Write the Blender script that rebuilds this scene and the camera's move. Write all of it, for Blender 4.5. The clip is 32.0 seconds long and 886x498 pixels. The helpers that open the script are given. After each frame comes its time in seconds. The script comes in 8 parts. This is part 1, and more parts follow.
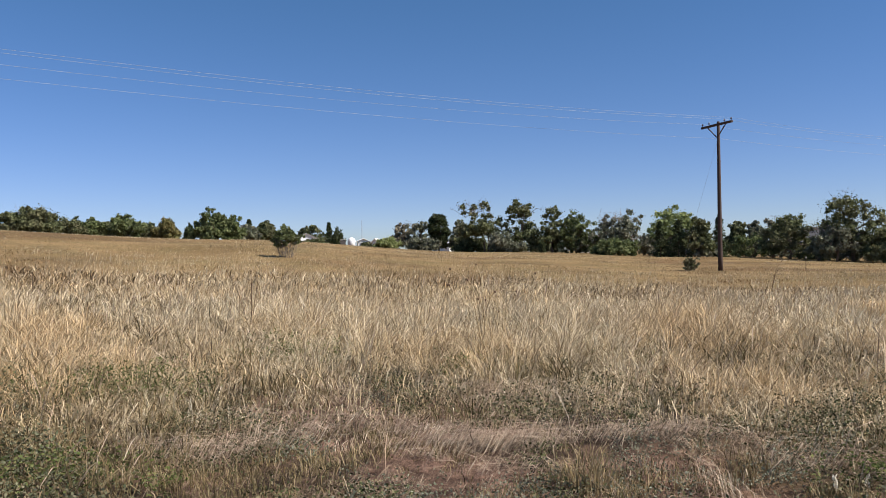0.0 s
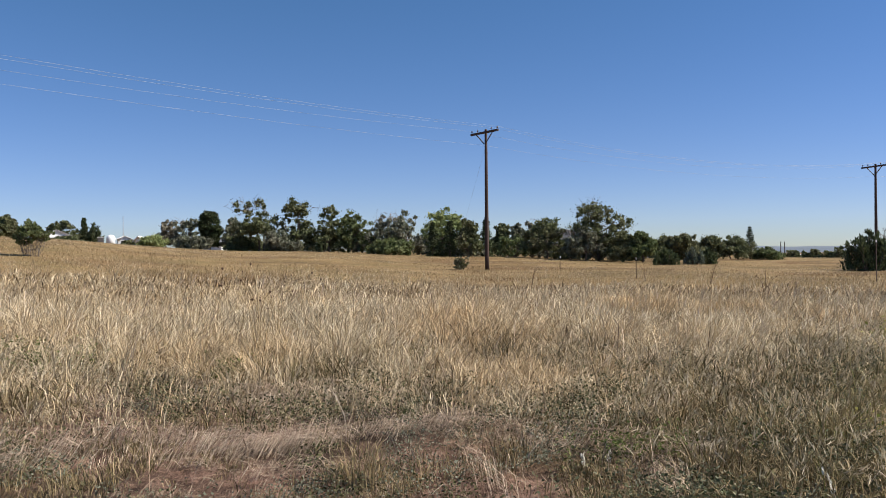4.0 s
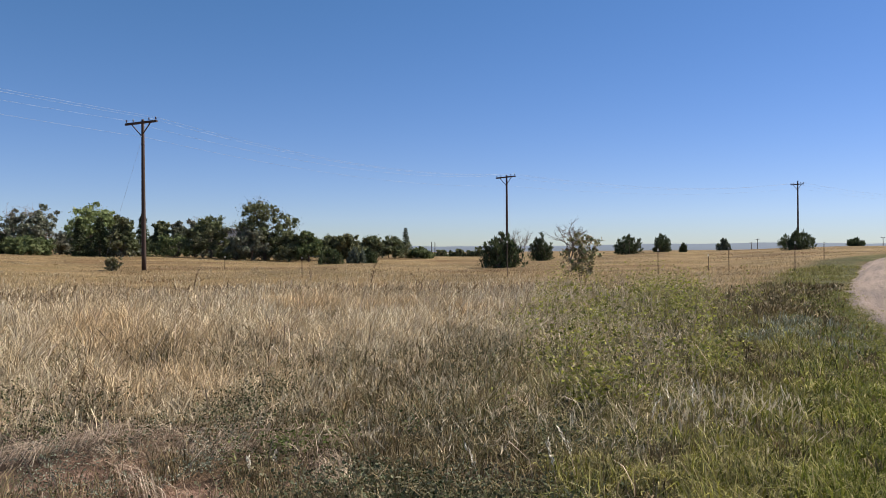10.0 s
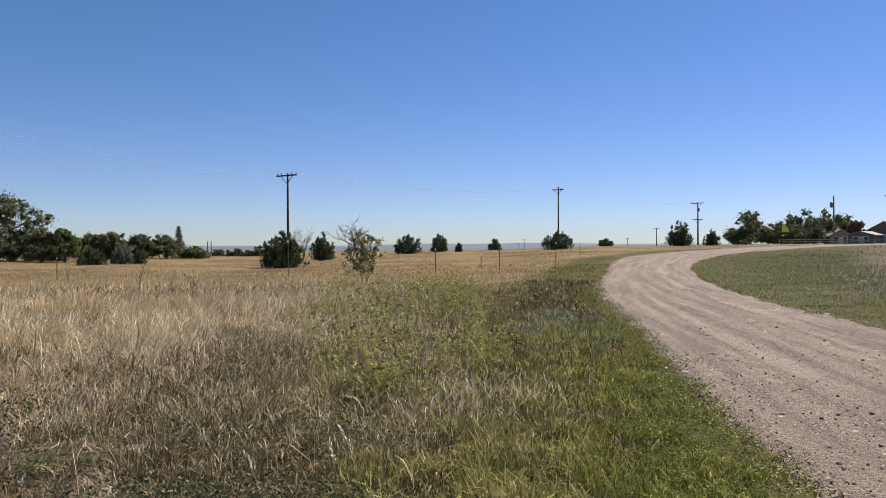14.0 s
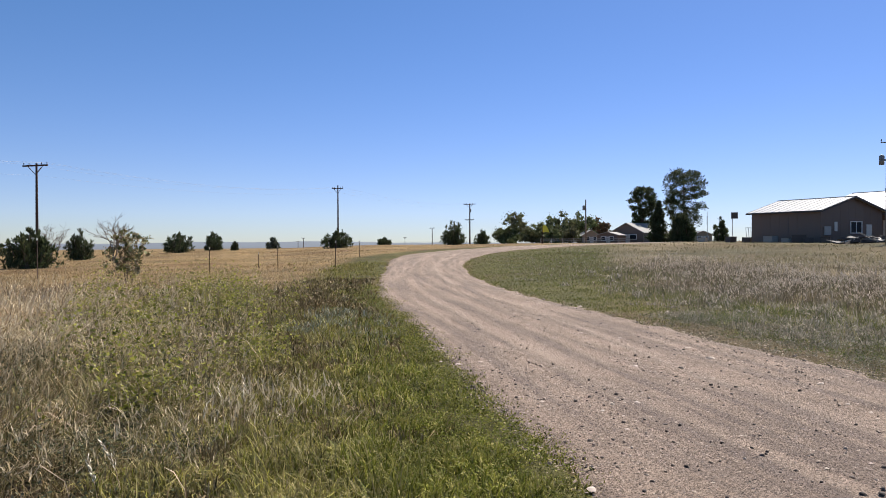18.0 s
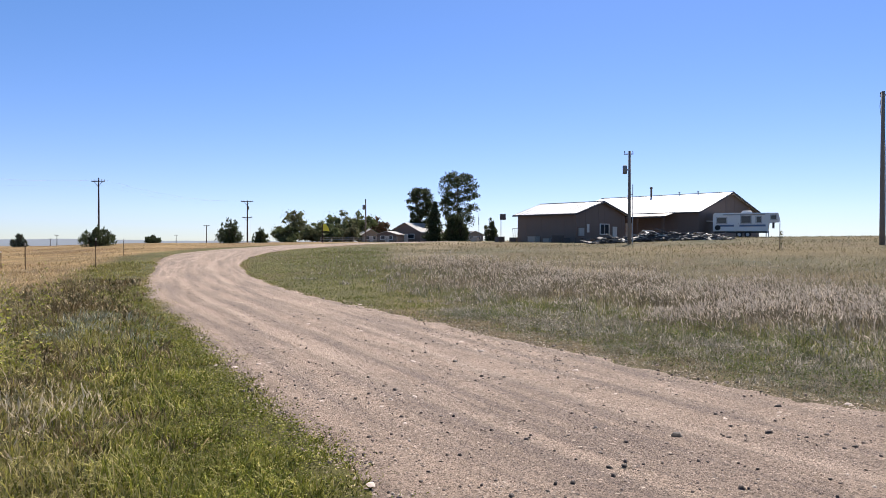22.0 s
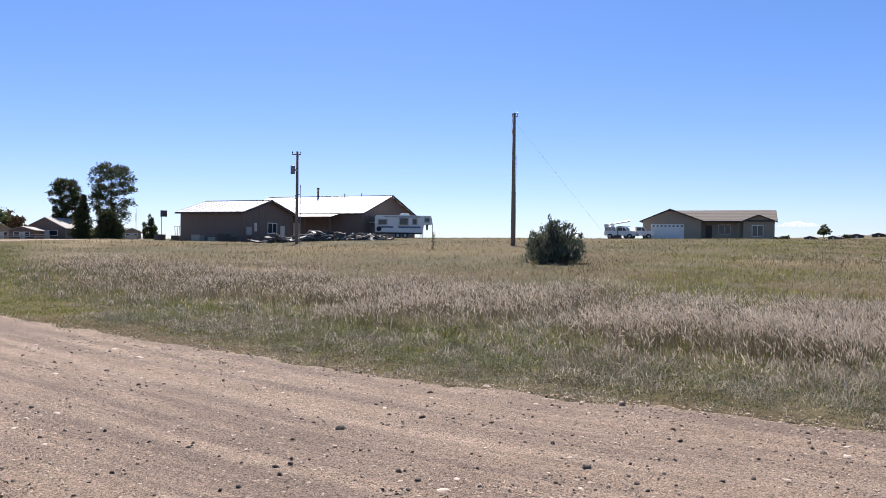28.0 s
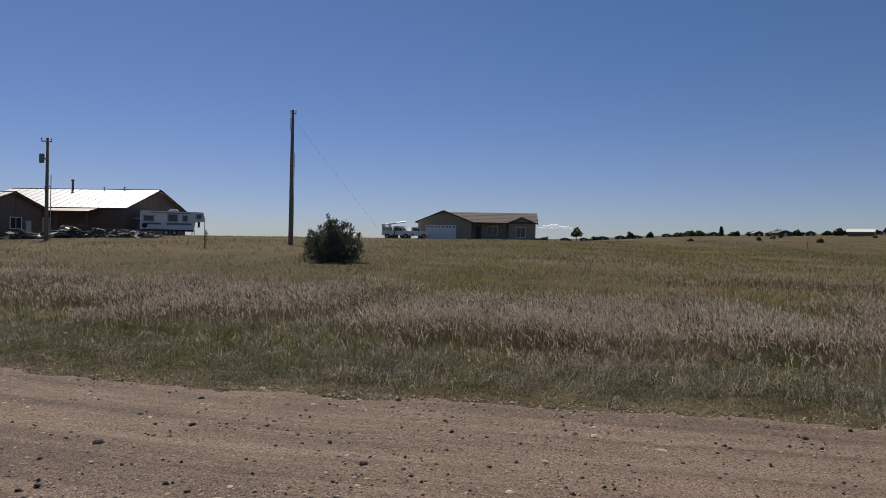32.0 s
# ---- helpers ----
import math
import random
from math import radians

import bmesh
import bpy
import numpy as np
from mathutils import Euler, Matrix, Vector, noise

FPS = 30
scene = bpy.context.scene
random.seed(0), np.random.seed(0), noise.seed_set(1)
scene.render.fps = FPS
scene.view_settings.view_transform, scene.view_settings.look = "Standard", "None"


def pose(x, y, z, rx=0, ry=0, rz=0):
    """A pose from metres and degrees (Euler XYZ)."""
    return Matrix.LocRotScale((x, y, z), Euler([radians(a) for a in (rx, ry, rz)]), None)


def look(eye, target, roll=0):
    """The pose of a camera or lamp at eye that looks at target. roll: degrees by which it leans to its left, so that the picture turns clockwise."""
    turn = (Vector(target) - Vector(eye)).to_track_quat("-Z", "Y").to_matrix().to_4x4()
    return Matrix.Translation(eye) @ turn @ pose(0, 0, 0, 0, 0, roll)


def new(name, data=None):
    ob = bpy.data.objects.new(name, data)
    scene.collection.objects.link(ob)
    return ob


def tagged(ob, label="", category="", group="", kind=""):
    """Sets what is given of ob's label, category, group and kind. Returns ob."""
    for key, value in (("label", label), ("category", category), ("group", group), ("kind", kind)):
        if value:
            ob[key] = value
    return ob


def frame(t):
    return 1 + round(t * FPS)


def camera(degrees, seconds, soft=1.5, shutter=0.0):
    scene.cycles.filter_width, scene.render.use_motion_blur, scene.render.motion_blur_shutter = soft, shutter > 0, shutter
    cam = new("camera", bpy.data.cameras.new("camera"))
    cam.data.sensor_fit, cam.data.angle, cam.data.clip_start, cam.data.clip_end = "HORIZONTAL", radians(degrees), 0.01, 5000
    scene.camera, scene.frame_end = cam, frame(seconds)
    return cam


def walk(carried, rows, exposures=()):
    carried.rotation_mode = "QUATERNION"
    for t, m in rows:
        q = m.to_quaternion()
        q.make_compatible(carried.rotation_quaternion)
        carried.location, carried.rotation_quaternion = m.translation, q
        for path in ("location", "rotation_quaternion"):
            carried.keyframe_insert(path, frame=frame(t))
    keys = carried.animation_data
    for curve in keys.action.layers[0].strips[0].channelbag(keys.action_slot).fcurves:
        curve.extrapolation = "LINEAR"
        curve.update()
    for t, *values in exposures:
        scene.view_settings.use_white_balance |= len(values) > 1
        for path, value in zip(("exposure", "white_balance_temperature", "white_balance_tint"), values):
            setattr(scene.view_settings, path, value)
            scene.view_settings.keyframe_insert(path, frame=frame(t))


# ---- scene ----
EYE = 1.6
HEADING = [  # seconds, yaw, pitch, roll
    (0.0, -3.70, 0.30, 0.77),
    (0.5, -5.87, 0.25, 0.70),
    (1.0, -8.09, 0.23, 0.73),
    (1.5, -10.15, 0.20, 0.71),
    (2.0, -12.22, 0.15, 0.66),
    (2.5, -14.40, 0.12, 0.65),
    (3.0, -16.56, 0.08, 0.56),
    (3.5, -18.65, 0.07, 0.52),
    (5.5, -27.14, -0.02, 0.56),
    (6.0, -29.20, -0.04, 0.53),
    (6.5, -31.31, -0.07, 0.55),
    (7.0, -33.43, -0.08, 0.51),
    (7.5, -35.57, -0.11, 0.50),
    (8.0, -37.42, -0.10, 0.43),
    (8.5, -39.76, -0.13, 0.44),
    (9.0, -41.90, -0.15, 0.47),
    (9.5, -44.03, -0.19, 0.52),
    (10.0, -46.07, -0.19, 0.41),
    (10.5, -48.26, -0.21, 0.44),
    (11.0, -50.35, -0.22, 0.41),
    (11.5, -52.48, -0.23, 0.33),
    (12.0, -54.67, -0.24, 0.32),
    (12.5, -56.76, -0.27, 0.31),
    (13.0, -58.77, -0.31, 0.34),
    (13.5, -60.84, -0.34, 0.37),
    (14.0, -62.77, -0.32, 0.30),
    (14.5, -65.12, -0.35, 0.29),
    (16.5, -73.58, -0.45, 0.32),
    (17.0, -75.43, -0.47, 0.26),
    (17.5, -77.64, -0.48, 0.24),
    (18.0, -79.63, -0.50, 0.19),
    (18.5, -81.66, -0.52, 0.21),
    (19.0, -83.73, -0.53, 0.16),
    (19.5, -85.86, -0.55, 0.16),
    (20.0, -87.95, -0.56, 0.07),
    (20.5, -90.02, -0.57, 0.00),
    (21.0, -92.17, -0.57, -0.01),
    (21.5, -94.34, -0.58, -0.05),
    (22.0, -96.44, -0.60, -0.10),
    (22.5, -98.53, -0.59, -0.14),
    (23.0, -100.64, -0.60, -0.18),
    (23.5, -102.77, -0.58, -0.20),
    (24.0, -104.93, -0.60, -0.26),
    (24.5, -106.97, -0.58, -0.35),
    (25.0, -109.02, -0.57, -0.39),
    (25.5, -111.02, -0.57, -0.46),
    (27.5, -119.51, -0.51, -0.62),
    (28.0, -121.64, -0.49, -0.65),
    (28.5, -123.77, -0.46, -0.69),
    (29.0, -125.92, -0.46, -0.78),
    (29.5, -128.06, -0.43, -0.82),
    (30.0, -130.18, -0.42, -0.83),
    (30.5, -132.35, -0.38, -0.97),
    (31.0, -134.45, -0.35, -1.00),
    (31.5, -136.51, -0.34, -0.99),
    (32.0, -138.60, -0.30, -1.10),
]
cam = camera(61.58, 32.0, soft=0.5)
walk(cam, [(t, pose(0, 0, EYE, 90 + p, r, y)) for t, y, p, r in HEADING],
     exposures=[(0.0, 0.68, 6420, 11), (10.0, 0.69, 6450, 10), (14.0, 0.69, 6500, 10), (17.5, 0.77, 6580, 11), (20.0, 0.94, 6580, 12), (24.0, 1.06, 6580, 13), (28.0, 1.05, 6560, 14), (31.1, 1.03, 6560, 14), (31.5, 0.73, 6700, 13), (32.0, -0.07, 7000, 12)])

# ---- sky and sun ----
SUN_AZ, SUN_EL = 114.0, 47.0
world = bpy.data.worlds.new("world")
scene.world = world
world.use_nodes = True
sky = world.node_tree.nodes.new("ShaderNodeTexSky")
sky.sky_type, sky.sun_disc = "NISHITA", False
sky.sun_elevation, sky.sun_rotation = radians(SUN_EL), radians(SUN_AZ)
sky.altitude, sky.air_density, sky.dust_density, sky.ozone_density = 1800, 1.0, 0.65, 2.6
back = world.node_tree.nodes["Background"]
back.inputs["Strength"].default_value = 0.079
clear = world.node_tree.nodes.new("ShaderNodeHueSaturation")
clear.inputs["Saturation"].default_value = 1.42
soften = world.node_tree.nodes.new("ShaderNodeGamma")
soften.inputs["Gamma"].default_value = 0.86
world.node_tree.links.new(sky.outputs[0], soften.inputs["Color"])
world.node_tree.links.new(soften.outputs[0], clear.inputs["Color"])
split = world.node_tree.nodes.new("ShaderNodeSeparateColor")
joined = world.node_tree.nodes.new("ShaderNodeCombineColor")
world.node_tree.links.new(clear.outputs[0], split.inputs[0])
for band, (power, gain) in enumerate(((0.72, 1.30), (0.82, 1.20), (1.1, 0.97))):  # high, dry, hazy-edged sky
    bend = world.node_tree.nodes.new("ShaderNodeMath")
    bend.operation = "POWER"
    bend.inputs[1].default_value = power
    world.node_tree.links.new(split.outputs[band], bend.inputs[0])
    level = world.node_tree.nodes.new("ShaderNodeMath")
    level.operation = "MULTIPLY"
    level.inputs[1].default_value = gain
    world.node_tree.links.new(bend.outputs[0], level.inputs[0])
    world.node_tree.links.new(level.outputs[0], joined.inputs[band])
world.node_tree.links.new(joined.outputs[0], back.inputs["Color"])
sun_lamp = bpy.data.lights.new("sun", "SUN")
sun_lamp.energy, sun_lamp.angle, sun_lamp.color = 5.0, radians(0.55), (1.0, 0.95, 0.87)
sun = new("sun", sun_lamp)
sun.matrix_world = look((math.sin(radians(SUN_AZ)) * 60, math.cos(radians(SUN_AZ)) * 60, 64), (0, 0, 0))


# ---- materials ----
def blank(name):
    m = bpy.data.materials.new(name)
    m.use_nodes = True
    nt = m.node_tree
    return m, nt, nt.nodes["Principled BSDF"], nt.nodes["Material Output"]


def node(nt, kind, **values):
    n = nt.nodes.new(kind)
    for k, v in values.items():
        n.inputs[k.replace("_", " ")].default_value = v
    return n


def noise_of(nt, vec, scale, detail=4.0, rough=0.55):
    n = node(nt, "ShaderNodeTexNoise", Scale=scale, Detail=detail, Roughness=rough)
    if vec is not None:
        nt.links.new(vec, n.inputs["Vector"])
    return n.outputs[0]


def ramp(nt, fac, *stops):
    n = nt.nodes.new("ShaderNodeValToRGB")
    while len(n.color_ramp.elements) < len(stops):
        n.color_ramp.elements.new(0.5)
    for e, (p, c) in zip(n.color_ramp.elements, stops):
        e.position = p
        e.color = (*c, 1) if len(c) == 3 else c
    nt.links.new(fac, n.inputs[0])
    return n.outputs[0]


def mix(nt, fac, a, b, mode="MIX"):
    n = nt.nodes.new("ShaderNodeMix")
    n.data_type, n.blend_type = "RGBA", mode
    for sock, v in ((n.inputs[0], fac), (n.inputs[6], a), (n.inputs[7], b)):
        if isinstance(v, (int, float)):
            sock.default_value = v
        elif isinstance(v, tuple):
            sock.default_value = (*v, 1)
        else:
            nt.links.new(v, sock)
    return n.outputs[2]


def bump(nt, bsdf, height, strength, dist):
    n = node(nt, "ShaderNodeBump", Strength=strength, Distance=dist)
    nt.links.new(height, n.inputs["Height"])
    nt.links.new(n.outputs[0], bsdf.inputs["Normal"])


def grey(v):
    return (v, v, v)


def scaled(c, k):
    return tuple(min(1.0, v * k) for v in c)


def place_of(nt):
    return nt.nodes.new("ShaderNodeNewGeometry").outputs["Position"]


def local_of(nt):
    return nt.nodes.new("ShaderNodeTexCoord").outputs["Object"]


def surface(name, col, rough=0.8, metal=0.0, var=0.3, scale=3.0, relief=0.2, stretch=None):
    """Paint, wood, metal: grain and stains at two scales, some relief."""
    m, nt, b, out = blank(name)
    vec = local_of(nt)
    if stretch:
        mp = nt.nodes.new("ShaderNodeMapping")
        mp.inputs["Scale"].default_value = stretch
        nt.links.new(vec, mp.inputs["Vector"])
        vec = mp.outputs[0]
    big, fine = noise_of(nt, vec, scale * 0.3, 3), noise_of(nt, vec, scale * 6, 5)
    c = mix(nt, big, scaled(col, 1 - var), scaled(col, 1 + var))
    c = mix(nt, 0.5, c, ramp(nt, fine, (0.25, scaled(col, 1 - var)), (0.75, scaled(col, 1 + var * 0.7))))
    nt.links.new(c, b.inputs["Base Color"])
    b.inputs["Metallic"].default_value = metal
    nt.links.new(ramp(nt, fine, (0.3, grey(max(0.05, rough - 0.12))), (0.7, grey(min(1, rough + 0.1)))), b.inputs["Roughness"])
    if relief:
        bump(nt, b, fine, relief, 0.01)
    return m


def blade_mat(name, cols, patch=None, patch_scale=0.25, through_part=0.35, rough=0.65, much=0.5, tone=0.79):
    """Leaves and grass: each blade its own hue out of cols, drifting to patch in patches."""
    m, nt, b, out = blank(name)
    geo = nt.nodes.new("ShaderNodeNewGeometry")
    stops = [(i / max(1, len(cols) - 1), c) for i, c in enumerate(cols)]
    c = ramp(nt, geo.outputs["Random Per Island"], *stops)
    pos = geo.outputs["Position"]
    if patch:
        c = mix(nt, ramp(nt, noise_of(nt, pos, patch_scale, 3), (0.45, grey(0)), (0.64, grey(much))), c, patch)
    fine = noise_of(nt, pos, 2.2, 3)
    c = mix(nt, 1.0, c, ramp(nt, fine, (0.3, grey(0.68 * tone)), (0.7, grey(1.25 * tone))), "MULTIPLY")
    nt.links.new(c, b.inputs["Base Color"])
    b.inputs["Roughness"].default_value = rough
    b.inputs["Specular IOR Level"].default_value = 0.1
    tr = nt.nodes.new("ShaderNodeBsdfTranslucent")
    nt.links.new(c, tr.inputs["Color"])
    ms = nt.nodes.new("ShaderNodeMixShader")
    ms.inputs[0].default_value = through_part * 0.7
    nt.links.new(b.outputs[0], ms.inputs[1])
    nt.links.new(tr.outputs[0], ms.inputs[2])
    nt.links.new(ms.outputs[0], out.inputs["Surface"])
    return m


def ground_mat():
    m, nt, b, out = blank("dry_field_soil")
    pos = place_of(nt)
    zone = nt.nodes.new("ShaderNodeAttribute")
    zone.attribute_name = "zone"
    sep = nt.nodes.new("ShaderNodeSeparateColor")
    nt.links.new(zone.outputs["Color"], sep.inputs[0])
    big, mid = noise_of(nt, pos, 0.045, 4), noise_of(nt, pos, 0.35, 5)
    fine, grain = noise_of(nt, pos, 5, 6, 0.7), noise_of(nt, pos, 45, 4, 0.7)
    straw = ramp(nt, big, (0.38, (0.24, 0.17, 0.085)), (0.5, (0.36, 0.265, 0.145)), (0.6, (0.20, 0.125, 0.065)), (0.72, (0.30, 0.215, 0.12)))
    straw = mix(nt, 1.0, straw, (0.98, 0.89, 0.77), "MULTIPLY")
    straw = mix(nt, ramp(nt, mid, (0.45, grey(0)), (0.68, grey(0.55))), straw, (0.20, 0.16, 0.065))
    green = ramp(nt, mid, (0.35, (0.075, 0.07, 0.034)), (0.55, (0.125, 0.108, 0.058)), (0.7, (0.185, 0.15, 0.09)))
    # brown soil, its colour darkened further for the shade between near grass
    shaded_dirt = ramp(nt, fine, (0.3, (0.032, 0.021, 0.014)), (0.55, (0.08, 0.052, 0.034)), (0.75, (0.19, 0.122, 0.082)))
    red = ramp(nt, fine, (0.3, (0.14, 0.08, 0.055)), (0.55, (0.24, 0.143, 0.10)), (0.75, (0.37, 0.24, 0.175)))
    bare = nt.nodes.new("ShaderNodeAttribute")
    bare.attribute_name = "bare"
    lawn = ramp(nt, mid, (0.35, (0.045, 0.054, 0.013)), (0.55, (0.08, 0.086, 0.022)), (0.7, (0.125, 0.115, 0.04)))
    pale = ramp(nt, mid, (0.35, (0.22, 0.17, 0.09)), (0.65, (0.34, 0.265, 0.17)))
    c = mix(nt, zone.outputs["Alpha"], straw, green)
    c = mix(nt, sep.outputs[0], c, lawn)
    c = mix(nt, sep.outputs[2], c, pale)
    c = mix(nt, ramp(nt, noise_of(nt, pos, 0.11, 5, 0.65), (0.5, grey(0)), (0.62, grey(0.6))), c, (0.135, 0.092, 0.047))
    c = mix(nt, sep.outputs[1], c, shaded_dirt)
    c = mix(nt, bare.outputs["Fac"], c, red)
    c = mix(nt, 1.0, c, ramp(nt, fine, (0.28, grey(0.33)), (0.5, grey(0.75)), (0.72, grey(1.1))), "MULTIPLY")
    c = mix(nt, 1.0, c, ramp(nt, grain, (0.3, grey(0.6)), (0.7, grey(1.3))), "MULTIPLY")
    nt.links.new(c, b.inputs["Base Color"])
    b.inputs["Roughness"].default_value = 0.95
    b.inputs["Specular IOR Level"].default_value = 0.1
    bump(nt, b, fine, 0.9, 0.12)
    return m


def gravel_mat():
    m, nt, b, out = blank("pinkish_gravel")
    pos = place_of(nt)
    rut = nt.nodes.new("ShaderNodeAttribute")
    rut.attribute_name = "rut"
    track = nt.nodes.new("ShaderNodeAttribute")
    track.attribute_name = "track"
    streak = noise_of(nt, track.outputs["Vector"], 1.0, 6, 0.65)
    mid, fine = noise_of(nt, pos, 1.1, 5, 0.6), noise_of(nt, pos, 55, 6, 0.8)
    vor = node(nt, "ShaderNodeTexVoronoi", Scale=95.0)
    nt.links.new(pos, vor.inputs["Vector"])
    base = ramp(nt, mid, (0.3, (0.325, 0.237, 0.178)), (0.55, (0.405, 0.297, 0.224)), (0.75, (0.467, 0.35, 0.27)))
    base = mix(nt, ramp(nt, streak, (0.42, grey(0)), (0.60, grey(0.85))), base, (0.235, 0.176, 0.143))
    tan = ramp(nt, fine, (0.3, (0.425, 0.32, 0.245)), (0.7, (0.52, 0.395, 0.305)))
    wheel = mix(nt, 1.0, ramp(nt, streak, (0.34, grey(0.35)), (0.62, grey(0))), rut.outputs["Color"], "ADD")
    c = mix(nt, ramp(nt, wheel, (0.2, grey(0)), (0.9, grey(0.8))), base, tan)
    pebble = ramp(nt, vor.outputs["Color"], (0.2, grey(0.22)), (0.4, grey(0.88)), (0.7, grey(1.05)), (0.95, grey(1.5)))
    c = mix(nt, 0.75, c, mix(nt, 1.0, c, pebble, "MULTIPLY"))
    c = mix(nt, 1.0, c, ramp(nt, fine, (0.3, grey(0.32)), (0.5, grey(0.70)), (0.72, grey(0.93))), "MULTIPLY")
    nt.links.new(c, b.inputs["Base Color"])
    b.inputs["Roughness"].default_value = 0.93
    b.inputs["Specular IOR Level"].default_value = 0.2
    bump(nt, b, fine, 1.0, 0.02)
    return m


def stone_mat(name="loose_stone", light=1.0, stops=((0.0, (0.028, 0.020, 0.017)), (0.6, (0.085, 0.060, 0.048)), (0.9, (0.23, 0.165, 0.13)), (1.0, (0.48, 0.39, 0.31)))):
    m, nt, b, out = blank(name)
    geo = nt.nodes.new("ShaderNodeNewGeometry")
    c = ramp(nt, geo.outputs["Random Per Island"], *[(p, scaled(q, light)) for p, q in stops])
    c = mix(nt, 1.0, c, ramp(nt, noise_of(nt, geo.outputs["Position"], 60, 4), (0.3, grey(0.7)), (0.7, grey(1.2))), "MULTIPLY")
    nt.links.new(c, b.inputs["Base Color"])
    b.inputs["Roughness"].default_value = 0.85
    return m


def cloud_mat():
    m, nt, b, out = blank("glowing_cloud")
    b.inputs["Base Color"].default_value = (0.8, 0.8, 0.8, 1)
    # own glow stands in for sunlight scattered through the cloud
    b.inputs["Emission Color"].default_value = (0.78, 0.86, 1.0, 1)
    b.inputs["Emission Strength"].default_value = 0.45
    b.inputs["Roughness"].default_value = 1.0
    return m


